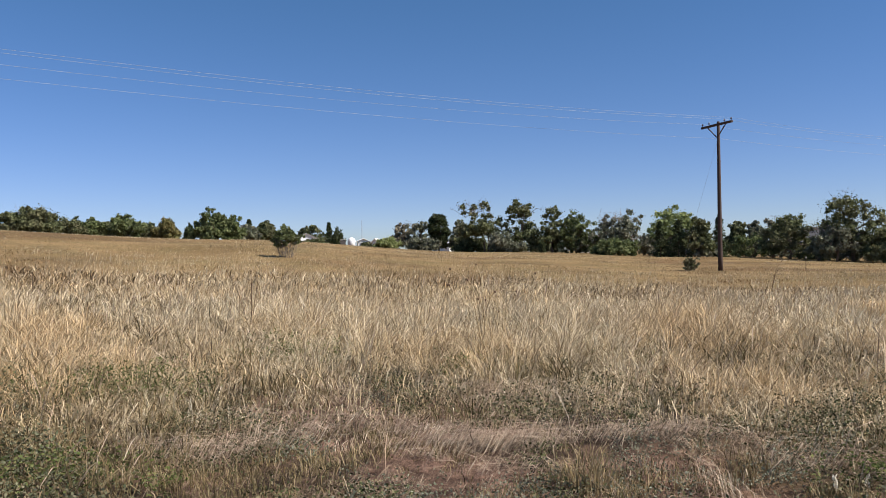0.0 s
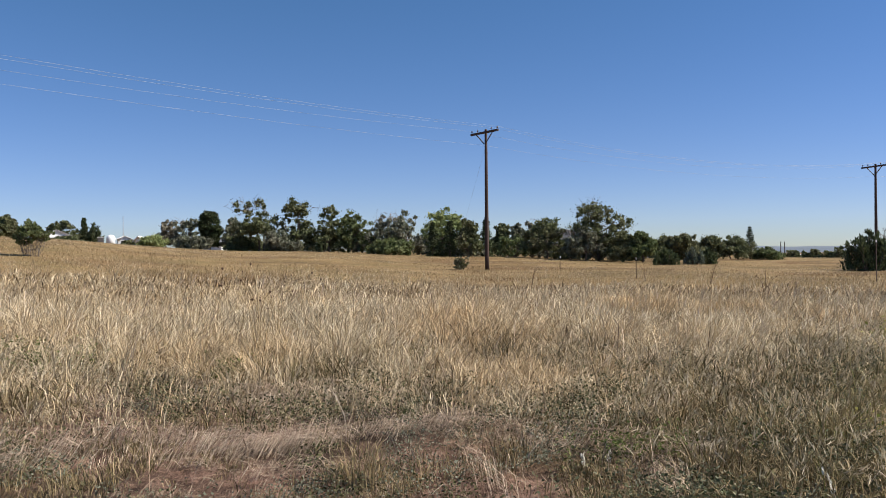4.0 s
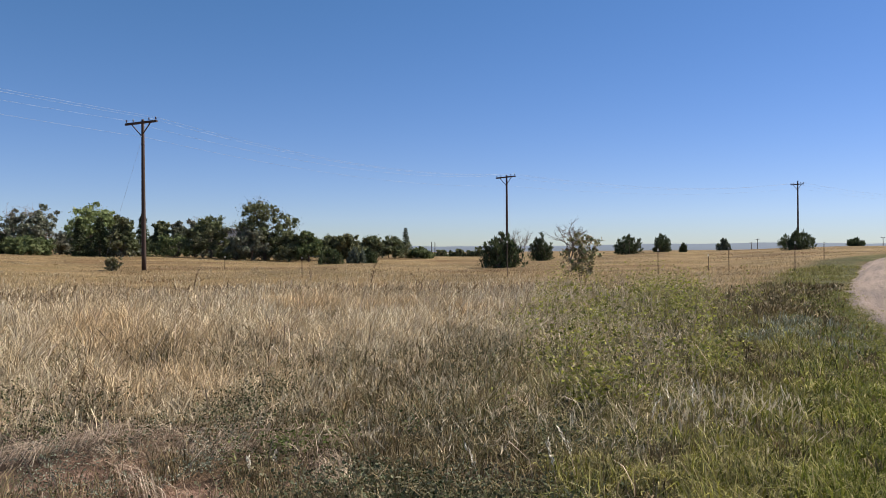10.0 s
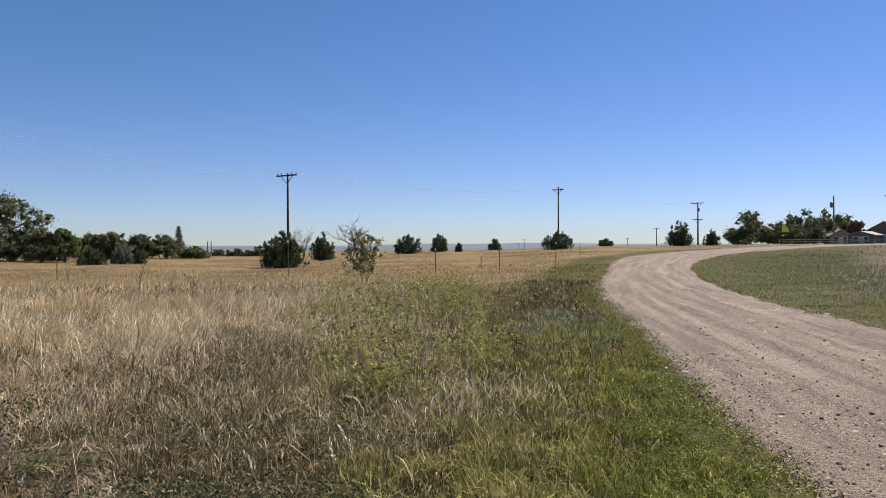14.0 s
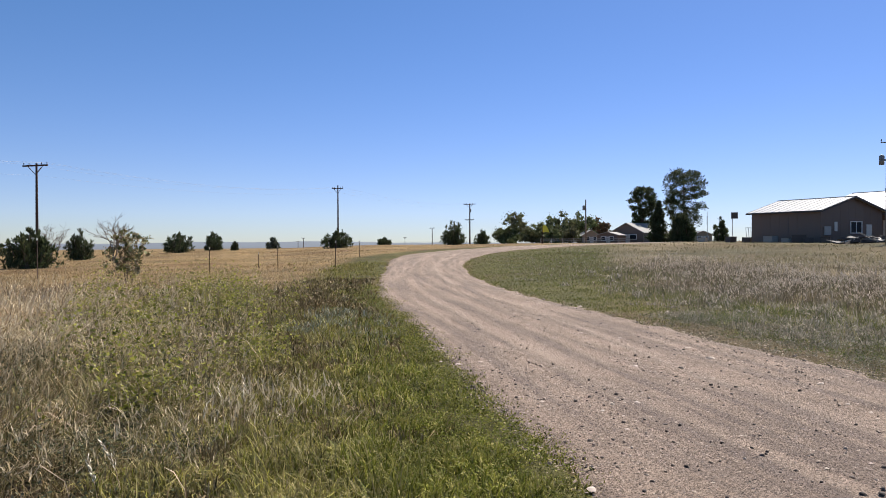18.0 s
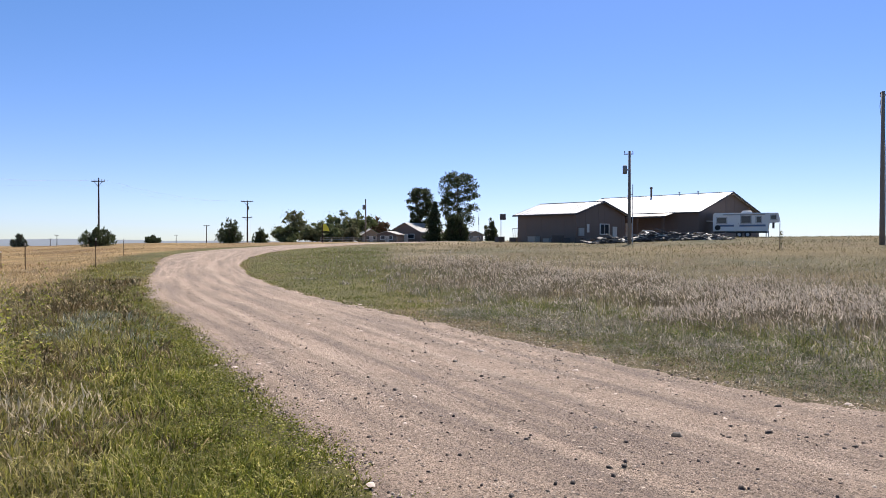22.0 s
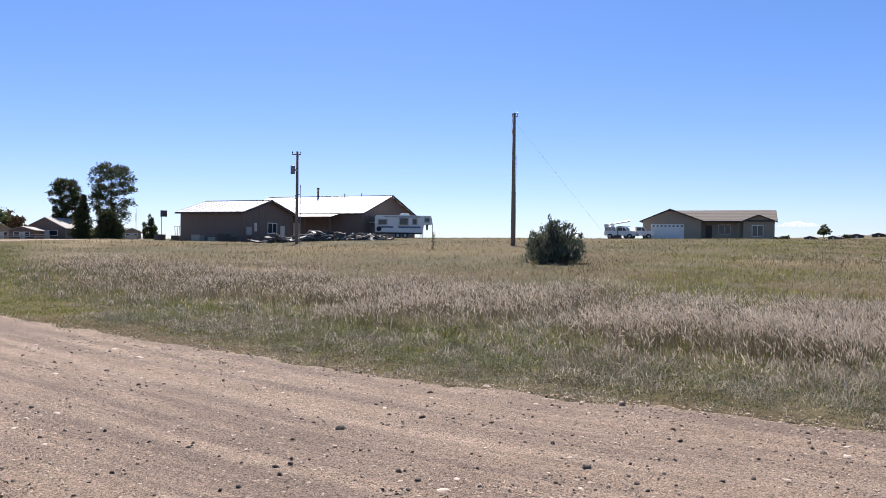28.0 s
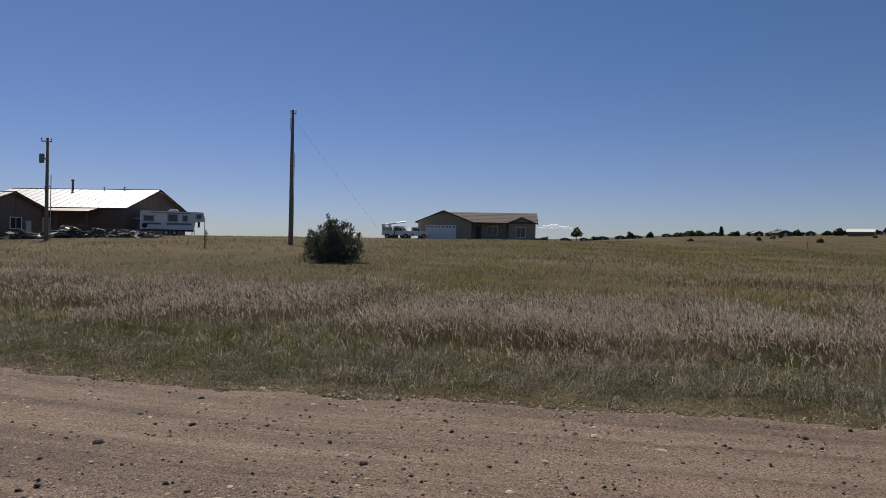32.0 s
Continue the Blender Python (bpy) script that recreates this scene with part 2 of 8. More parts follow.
M = dict(
    ground=ground_mat(), gravel=gravel_mat(), stone=stone_mat(), grain=stone_mat("gravel_grain", 0.75, ((0.0, (0.10, 0.072, 0.055)), (0.35, (0.24, 0.172, 0.13)), (0.8, (0.40, 0.29, 0.22)), (1.0, (0.56, 0.45, 0.35)))), pale_stone=surface("pale_flat_stone", (0.44, 0.355, 0.295), 0.9, var=0.3, scale=8),
    dry=blade_mat("dry_grass", [(0.19, 0.13, 0.062), (0.76, 0.60, 0.37), (0.97, 0.85, 0.63), (0.56, 0.415, 0.23), (0.92, 0.77, 0.53), (0.32, 0.22, 0.11)], (0.70, 0.47, 0.235), 0.3, 0.3, much=0.65),
    dry_far=blade_mat("field_grass", [(0.44, 0.33, 0.18), (0.64, 0.51, 0.32), (0.76, 0.63, 0.42), (0.54, 0.415, 0.24)], (0.50, 0.34, 0.18), 0.2, 0.3, much=0.6),
    tangle=blade_mat("tangled_grass", [(0.13, 0.09, 0.05), (0.40, 0.30, 0.185), (0.20, 0.145, 0.085), (0.66, 0.53, 0.355), (0.09, 0.075, 0.038)], (0.24, 0.155, 0.085), 0.6, 0.15),
    litter=blade_mat("straw_litter", [(0.12, 0.08, 0.052), (0.36, 0.265, 0.18), (0.55, 0.43, 0.31), (0.18, 0.125, 0.085)], (0.20, 0.13, 0.09), 0.8, 0.08),
    rusty=blade_mat("rusty_grass", [(0.34, 0.255, 0.125), (0.46, 0.35, 0.19), (0.56, 0.44, 0.26)], (0.31, 0.18, 0.088), 0.09, 0.3, much=0.85),
    mixed=blade_mat("fading_grass", [(0.045, 0.045, 0.016), (0.36, 0.255, 0.135), (0.10, 0.096, 0.036), (0.60, 0.46, 0.27), (0.055, 0.064, 0.022), (0.40, 0.285, 0.15), (0.15, 0.13, 0.06)], (0.19, 0.13, 0.065), 0.5, 0.2),
    fade=blade_mat("yellowing_grass", [(0.06, 0.066, 0.018), (0.42, 0.32, 0.17), (0.19, 0.195, 0.05), (0.74, 0.61, 0.38), (0.11, 0.12, 0.03), (0.48, 0.37, 0.20), (0.28, 0.26, 0.085)], (0.26, 0.20, 0.09), 0.5, 0.3),
    olive=blade_mat("pasture_grass", [(0.13, 0.135, 0.055), (0.30, 0.26, 0.14), (0.46, 0.39, 0.26), (0.18, 0.18, 0.075), (0.34, 0.275, 0.165)], (0.21, 0.155, 0.08), 0.13, 0.35, much=0.7),
    green=blade_mat("green_grass", [(0.06, 0.068, 0.014), (0.265, 0.27, 0.045), (0.48, 0.435, 0.09), (0.66, 0.56, 0.26), (0.11, 0.13, 0.025), (0.50, 0.41, 0.19), (0.07, 0.08, 0.02)], (0.30, 0.235, 0.10), 0.8, 0.36),
    greens=blade_mat("green_weed_leaf", [(0.055, 0.078, 0.022), (0.12, 0.155, 0.04), (0.20, 0.23, 0.07), (0.30, 0.29, 0.12)], (0.13, 0.135, 0.055), 0.8, 0.55),
    sward=blade_mat("roadside_sward", [(0.075, 0.09, 0.03), (0.20, 0.215, 0.06), (0.34, 0.33, 0.10), (0.44, 0.38, 0.20), (0.12, 0.13, 0.05)], (0.20, 0.18, 0.08), 0.5, 0.56),
    lawn=blade_mat("lawn_grass", [(0.075, 0.105, 0.02), (0.18, 0.22, 0.04), (0.29, 0.31, 0.075), (0.37, 0.32, 0.13)], (0.22, 0.20, 0.075), 0.25, 0.35),
    silver=blade_mat("silvery_grass", [(0.17, 0.18, 0.10), (0.30, 0.31, 0.20), (0.48, 0.47, 0.36)], None, 0.3, 0.25),
    seed=blade_mat("seed_head", [(0.52, 0.43, 0.345), (0.84, 0.73, 0.60), (0.66, 0.56, 0.46)], (0.50, 0.40, 0.32), 0.3, 0.5),
    straw_head=blade_mat("straw_head", [(0.62, 0.48, 0.28), (0.88, 0.75, 0.53), (0.75, 0.61, 0.40)], (0.58, 0.42, 0.23), 0.3, 0.35),
    reed=blade_mat("seed_grass_stem", [(0.08, 0.068, 0.045), (0.18, 0.15, 0.105), (0.32, 0.27, 0.195), (0.11, 0.105, 0.06)], (0.13, 0.10, 0.07), 0.4, 0.50),
    rank=blade_mat("rank_green", [(0.065, 0.08, 0.032), (0.14, 0.16, 0.064), (0.24, 0.25, 0.11), (0.42, 0.37, 0.23), (0.19, 0.20, 0.085)], (0.20, 0.18, 0.10), 0.5, 0.55),
    fringe=blade_mat("roadside_fringe", [(0.15, 0.135, 0.10), (0.42, 0.375, 0.30), (0.62, 0.55, 0.45), (0.26, 0.235, 0.18), (0.11, 0.115, 0.07)], (0.34, 0.285, 0.215), 0.7, 0.48),
    straw=blade_mat("flattened_straw", [(0.30, 0.21, 0.14), (0.64, 0.50, 0.36), (0.46, 0.34, 0.235), (0.80, 0.66, 0.50)], (0.44, 0.30, 0.21), 0.9, 0.12),
    weed=blade_mat("weed_leaf", [(0.035, 0.045, 0.018), (0.07, 0.085, 0.032), (0.13, 0.135, 0.058), (0.28, 0.235, 0.13), (0.09, 0.085, 0.04)], (0.13, 0.105, 0.055), 0.9, 0.2),
    greyweed=blade_mat("grey_weed_leaf", [(0.055, 0.068, 0.034), (0.11, 0.125, 0.062), (0.18, 0.185, 0.105), (0.32, 0.285, 0.18)], (0.15, 0.13, 0.075), 0.9, 0.25),
    bright=blade_mat("bright_weed_leaf", [(0.09, 0.11, 0.022), (0.36, 0.375, 0.06), (0.60, 0.57, 0.12), (0.18, 0.20, 0.04), (0.50, 0.41, 0.18), (0.09, 0.095, 0.025)], (0.30, 0.26, 0.09), 1.3, 0.5),
    lush=blade_mat("lush_leaf", [(0.06, 0.07, 0.013), (0.185, 0.205, 0.032), (0.31, 0.315, 0.056), (0.45, 0.39, 0.13)], None, 0.6, 0.35),
    sage=blade_mat("sage_leaf", [(0.12, 0.135, 0.09), (0.22, 0.235, 0.16), (0.36, 0.355, 0.26)], None, 0.6, 0.3),
    tan_stalk=surface("tan_dead_stalk", (0.46, 0.345, 0.19), 0.9, var=0.3),
    stalk=surface("dead_stalk", (0.13, 0.075, 0.04), 0.9, var=0.4),
    leaf_green=blade_mat("cottonwood_leaf", [(0.075, 0.098, 0.038), (0.14, 0.17, 0.068), (0.225, 0.245, 0.105)], (0.15, 0.16, 0.075), 0.3, 0.42, tone=0.92),
    leaf_light=blade_mat("light_leaf", [(0.19, 0.235, 0.09), (0.29, 0.325, 0.135), (0.37, 0.39, 0.175)], None, 0.3, 0.50, tone=0.92),
    leaf_olive=blade_mat("elm_leaf", [(0.075, 0.087, 0.042), (0.14, 0.155, 0.07), (0.225, 0.23, 0.115)], (0.175, 0.15, 0.085), 0.3, 0.42, tone=0.92),
    leaf_mixed=blade_mat("half_withered_leaf", [(0.09, 0.11, 0.045), (0.20, 0.21, 0.095), (0.31, 0.235, 0.13), (0.34, 0.33, 0.21), (0.20, 0.12, 0.065)], None, 0.3, 0.3, tone=0.92),
    leaf_gold=blade_mat("turning_leaf", [(0.16, 0.15, 0.06), (0.25, 0.20, 0.08), (0.12, 0.13, 0.05)], None, 0.3, 0.40, tone=0.92),
    leaf_grey=blade_mat("olive_grey_leaf", [(0.10, 0.115, 0.07), (0.19, 0.20, 0.135), (0.29, 0.285, 0.205)], (0.23, 0.20, 0.15), 0.3, 0.45, tone=0.92),
    leaf_tan=blade_mat("withered_leaf", [(0.22, 0.19, 0.14), (0.30, 0.25, 0.18), (0.18, 0.17, 0.12)], None, 0.3, 0.40, tone=0.92),
    leaf_red=blade_mat("rust_leaf", [(0.16, 0.09, 0.05), (0.22, 0.13, 0.08), (0.10, 0.10, 0.05)], None, 0.3, 0.25, tone=0.92),
    needle=blade_mat("juniper_needle", [(0.035, 0.05, 0.022), (0.075, 0.095, 0.04), (0.125, 0.145, 0.07)], (0.085, 0.085, 0.05), 0.6, 0.34, tone=0.92),
    needle_blue=blade_mat("cedar_needle", [(0.08, 0.096, 0.066), (0.14, 0.16, 0.112), (0.215, 0.23, 0.17)], None, 0.6, 0.3, tone=0.92),
    bark=surface("bark", (0.13, 0.095, 0.07), 0.95, var=0.4, scale=6, relief=0.5),
    deadwood=surface("bleached_deadwood", (0.19, 0.16, 0.135), 0.9, var=0.3, scale=6),
    pole=surface("creosote_pole_wood", (0.058, 0.032, 0.022), 0.85, var=0.4, scale=4, relief=0.4, stretch=(6, 6, 0.4)),
    pole_grey=surface("weathered_pole_wood", (0.22, 0.18, 0.145), 0.9, var=0.3, scale=4, relief=0.4, stretch=(6, 6, 0.4)),
    wire=surface("weathered_aluminium_wire", (0.33, 0.36, 0.42), 0.7, 0.0, var=0.1, relief=0),
    iron=surface("galvanised_iron", (0.42, 0.43, 0.44), 0.5, 0.7, var=0.25),
    tin=surface("transformer_enamel", (0.20, 0.215, 0.225), 0.5, 0.1, var=0.2),
    insul=surface("brown_porcelain", (0.07, 0.04, 0.03), 0.25, var=0.2, relief=0),
    brown_metal=surface("brown_steel_siding", (0.165, 0.115, 0.090), 0.6, var=0.12, scale=1.5),
    tan_siding=surface("tan_siding", (0.33, 0.27, 0.20), 0.75, var=0.12, scale=2),
    sand_siding=surface("sand_siding", (0.42, 0.345, 0.27), 0.75, var=0.12, scale=2),
    roof_metal=surface("pale_steel_roof", (0.60, 0.595, 0.59), 0.42, 0.0, var=0.10, scale=1.0),
    roof_dull=surface("dull_steel_roof", (0.30, 0.30, 0.305), 0.55, 0.0, var=0.12, scale=1.0),
    shingle=surface("brown_shingles", (0.135, 0.115, 0.10), 0.9, var=0.3, scale=5, relief=0.5),
    shingle_grey=surface("grey_shingles", (0.30, 0.285, 0.27), 0.9, var=0.25, scale=5, relief=0.5),
    trim=surface("dark_trim", (0.06, 0.045, 0.04), 0.6, var=0.2),
    white=surface("white_paint", (0.78, 0.77, 0.74), 0.5, var=0.08, scale=2),
    cream=surface("cream_door_paint", (0.66, 0.62, 0.56), 0.6, var=0.1),
    glass=surface("dark_glass", (0.03, 0.035, 0.04), 0.08, var=0.1, relief=0),
    blue=surface("blue_stripe", (0.10, 0.15, 0.26), 0.5, var=0.1),
    rubber=surface("tyre_rubber", (0.03, 0.03, 0.03), 0.9, var=0.2),
    junk=surface("weathered_lumber", (0.40, 0.36, 0.31), 0.9, var=0.4, scale=2, stretch=(1, 8, 8)),
    junk_dark=surface("dark_scrap", (0.08, 0.07, 0.065), 0.8, var=0.4),
    yellow=surface("yellow_plastic", (0.75, 0.66, 0.05), 0.5, var=0.1),
    concrete=surface("concrete", (0.42, 0.40, 0.37), 0.9, var=0.15, scale=3),
    papery=surface("papery_scale", (0.80, 0.72, 0.56), 0.8, var=0.15, relief=0),
    cloud=cloud_mat(),
    # distance haze is painted into this blue-grey
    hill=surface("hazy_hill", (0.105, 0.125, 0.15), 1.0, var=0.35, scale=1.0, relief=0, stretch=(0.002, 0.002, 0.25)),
)


# ---- plan: ground and road ----
RANGE = (0, 12, 30, 60, 100, 160, 300, 1200)
NEAR_RISE = {  # bearing: ground height at 12, 30, 60 m
    -32: (0.2, 1.25, 3.5),
    -12: (0.1, 0.82, 2.55),
    8: (0.03, 0.35, 1.0),
    24: (0, 0, 0.12),
    36: (0, 0, -0.05),
    50: (0, -0.03, -0.25),
    63: (0, 0, 0),
    76: (0, 0.13, 0.65),
    90: (0, 0.2, 0.8),
    106: (0, 0.25, 1.0),
    118: (0, 0.3, 1.3),
    131: (0, 0.35, 1.35),
    145: (0, 0.3, 1.25),
    160: (0, 0.2, 0.9),
    174: (0, 0.15, 0.8),
    250: (0, 0.1, 0.5),
}
FAR_RISE = {  # bearing: ground height at 100, 160, 300, 1200 m
    -32: (4.9, 4.95, 4.6, 9),
    -12: (3.6, 3.6, 3.3, 5),
    8: (1.5, 1.7, 1.7, 2),
    24: (0.45, 0.6, 0.8, 1.5),
    36: (-0.2, -0.2, -3, -20),
    50: (-0.6, -0.6, -4, -22),
    63: (0.15, 0.2, -3, -20),
    76: (1.05, 1.1, -1, -16),
    90: (1.35, 1.4, 1.2, -1),
    106: (1.6, 1.7, 1.5, 0),
    118: (2.15, 2.3, 2.0, 2),
    131: (2.3, 2.5, 2.5, 4),
    145: (2.45, 2.9, 3.6, 14),
    160: (2.0, 3.4, 7.0, 26),
    174: (1.9, 3.6, 8.5, 32),
    250: (1.5, 3, 6, 20),
}
RISE = {k: NEAR_RISE[k] + FAR_RISE[k] for k in NEAR_RISE}
AZ = sorted(RISE)
def ground_z(x, y):
    x, y = np.asarray(x, float), np.asarray(y, float)
    d = np.hypot(x, y)
    a = (np.degrees(np.arctan2(x, y)) + 110) % 360 - 110
    knots = np.array(AZ + [AZ[0] + 360.0])
    table = np.array([(0,) + RISE[k] for k in AZ + [AZ[0]]])
    a = np.where(a < knots[0], a + 360, a)
    i = np.clip(np.searchsorted(knots, a, side="right") - 1, 0, len(knots) - 2)
    u = (a - knots[i]) / (knots[i + 1] - knots[i])
    u = u * u * (3 - 2 * u)
    j = np.clip(np.searchsorted(RANGE, d, side="right") - 1, 0, len(RANGE) - 2)
    r = np.array(RANGE, float)
    v = np.clip((d - r[j]) / (r[j + 1] - r[j]), 0, 1)
    g = lambda jj: table[i, jj] * (1 - u) + table[i + 1, jj] * u
    p1, p2 = g(j), g(j + 1)
    p0, p3 = g(np.maximum(j - 1, 0)), g(np.minimum(j + 2, len(r) - 1))
    h = r[j + 1] - r[j]
    m1 = (p2 - p0) / np.maximum(r[j + 1] - r[np.maximum(j - 1, 0)], 1)
    m2 = (p3 - p1) / np.maximum(r[np.minimum(j + 2, len(r) - 1)] - r[j], 1)
    z = (2*v**3-3*v**2+1)*p1 + (v**3-2*v**2+v)*h*m1 + (-2*v**3+3*v**2)*p2 + (v**3-v**2)*h*m2
    return z + .03 * np.sin(x * .31 + 1) * np.sin(y * .27) * np.clip(d / 20, 0, 1)


def P(az, d):
    return d * math.sin(radians(az)), d * math.cos(radians(az))


def gz(x, y):
    return float(ground_z(x, y))


ROAD = [(-40, -26.4), (-26, -18.2), (-12, -11.0), (-4, -7.35), (2.0, -4.42), (5.9, -2.33), (10.8, -0.43), (15.8, 1.48), (21.65, 3.75), (29.75, 6.05), (37.7, 7.85),
        (46, 9.3), (54, 10.1), (62, 9.9), (70, 8.7), (78, 6.5), (86, 3.4), (95, -1.0), (106, -6.3), (122, -13), (145, -20)]


def road_line(n=420):
    """The road's middle as an even Catmull-Rom line: points, directions and half widths."""
    p = np.array([(2 * ROAD[0][0] - ROAD[1][0], 2 * ROAD[0][1] - ROAD[1][1])] + ROAD + [(2 * ROAD[-1][0] - ROAD[-2][0], 2 * ROAD[-1][1] - ROAD[-2][1])], float)
    out = []
    for i in range(1, len(p) - 2):
        for u in np.linspace(0, 1, 40, endpoint=False):
            a, b, c, e = p[i - 1], p[i], p[i + 1], p[i + 2]
            out.append(0.5 * (2 * b + (c - a) * u + (2 * a - 5 * b + 4 * c - e) * u * u + (3 * b - a - 3 * c + e) * u ** 3))
    out = np.array(out)
    s = np.concatenate([[0], np.cumsum(np.hypot(*np.diff(out, axis=0).T))])
    q = np.linspace(0, s[-1], n)
    pts = np.stack([np.interp(q, s, out[:, k]) for k in (0, 1)], 1)
    way = np.gradient(pts, axis=0)
    way /= np.hypot(*way.T)[:, None]
    half = np.interp(pts[:, 0], [-40, 2, 6, 16, 28, 40, 50, 62, 80, 100, 145], [2.8, 2.75, 2.38, 2.03, 1.86, 1.95, 2.6, 3.4, 3.4, 2.9, 2.6])
    return pts, way, half


RP, RW, RH = road_line()


def road_side(x, y):
    """Metres past the road's edge (negative on it), and on which side: +1 the field's, -1 the barns'."""
    x, y = np.ravel(x), np.ravel(y)
    dist, side = np.empty(len(x)), np.empty(len(x))
    for k in range(0, len(x), 20000):
        dx, dy = x[k:k + 20000, None] - RP[:, 0], y[k:k + 20000, None] - RP[:, 1]
        i = np.argmin(dx * dx + dy * dy, axis=1)
        r = np.arange(len(i))
        dist[k:k + 20000] = np.hypot(dx[r, i], dy[r, i]) - RH[i]
        side[k:k + 20000] = np.sign(RW[i, 0] * dy[r, i] - RW[i, 1] * dx[r, i])
    return dist, side


def smooth(v, a, b):
    u = np.clip((v - a) / (b - a), 0, 1)
    return u * u * (3 - 2 * u)


def lumps(x, y, scale, seed=0.0):
    """Soft patches from 0 to 1 over the plan."""
    s = 0
    for k, (fx, fy, ph) in enumerate(((1, .6, 0), (-.7, 1.1, 2), (.4, -1.3, 4), (1.7, .9, 1), (-1.4, 1.9, 3), (2.6, -.8, 5))):
        s = s + np.sin((x * fx + y * fy) * scale + ph + seed * (k + 1)) / (1 + .35 * k)
    return np.clip(0.5 + s / 5.0, 0, 1)


def zones(x, y):
    """What grows where, each 0 to 1: green verge, worn ground, pale seed grass, tall dry field, weeds."""
    x, y = np.ravel(np.asarray(x, float)), np.ravel(np.asarray(y, float))
    d, az = np.hypot(x, y), np.degrees(np.arctan2(x, y))
    e, side = road_side(x, y)
    far = side < 0
    wob = lumps(x, y, 0.9) - 0.5
    field = (~far) & (e > 0)
    lawn = np.interp(az, [88, 96], [10.0, 3.0])
    verge = np.where(far, (1 - smooth(e + wob * 3, lawn, lawn + 4)), (1 - smooth(e + wob * 1.4, 2.0, 4.2)) * np.maximum(smooth(az, 44, 66), 1 - smooth(az, -165, -130)))
    reach = np.interp(az, [-36, -14, -4, 20, 40], [7.0, 8.4, 9.2, 8.6, 7.0])
    worn = np.where(field, (1 - smooth(d + wob * 3.0, reach - 2.4, reach + 1.6)) * (1 - smooth(az, 32, 48)), 0)
    verge = verge * (e > 0)
    deep = np.interp(az, [28, 44, 52, 58], [8.0, 9.5, 15, 22])
    rank = smooth(az + wob * 14, 26, 42) * (1 - smooth(d + wob * 5, deep - 2.5, deep + 3)) + 0.8 * smooth(wob * 12 - az, 19, 29) * (1 - smooth(d + wob * 4, 8.5, 12))
    weeds = np.where(field, np.clip(rank, 0, 1) * (1 - verge), 0)
    start = np.interp(az, [125, 145], [3.2, 2.0])
    pale = np.where(far, smooth(e + wob * 3, start, start + 2.3) * (1 - smooth(e + wob * 5, 10, 14)) * smooth(az, 91, 98), 0)
    back = np.exp(-((d - 33 - 2 * wob) / 2.6) ** 2) * smooth(az, 99, 103) * (1 - smooth(az, 110, 114)) + 0.6 * np.exp(-((d - 46) / 4) ** 2) * smooth(az, 138, 146) + 1.1 * np.exp(-((d - 31) / 3.0) ** 2) * smooth(az + 4 * wob, 152, 156)
    pale = np.maximum(pale, np.where(far, back, 0))
    tall = np.where(field, (1 - worn) * (1 - weeds) * (1 - verge), 0)
    return dict(d=d, az=az, e=e, side=side, far=far, verge=verge, worn=worn, pale=pale, tall=tall, weeds=weeds)


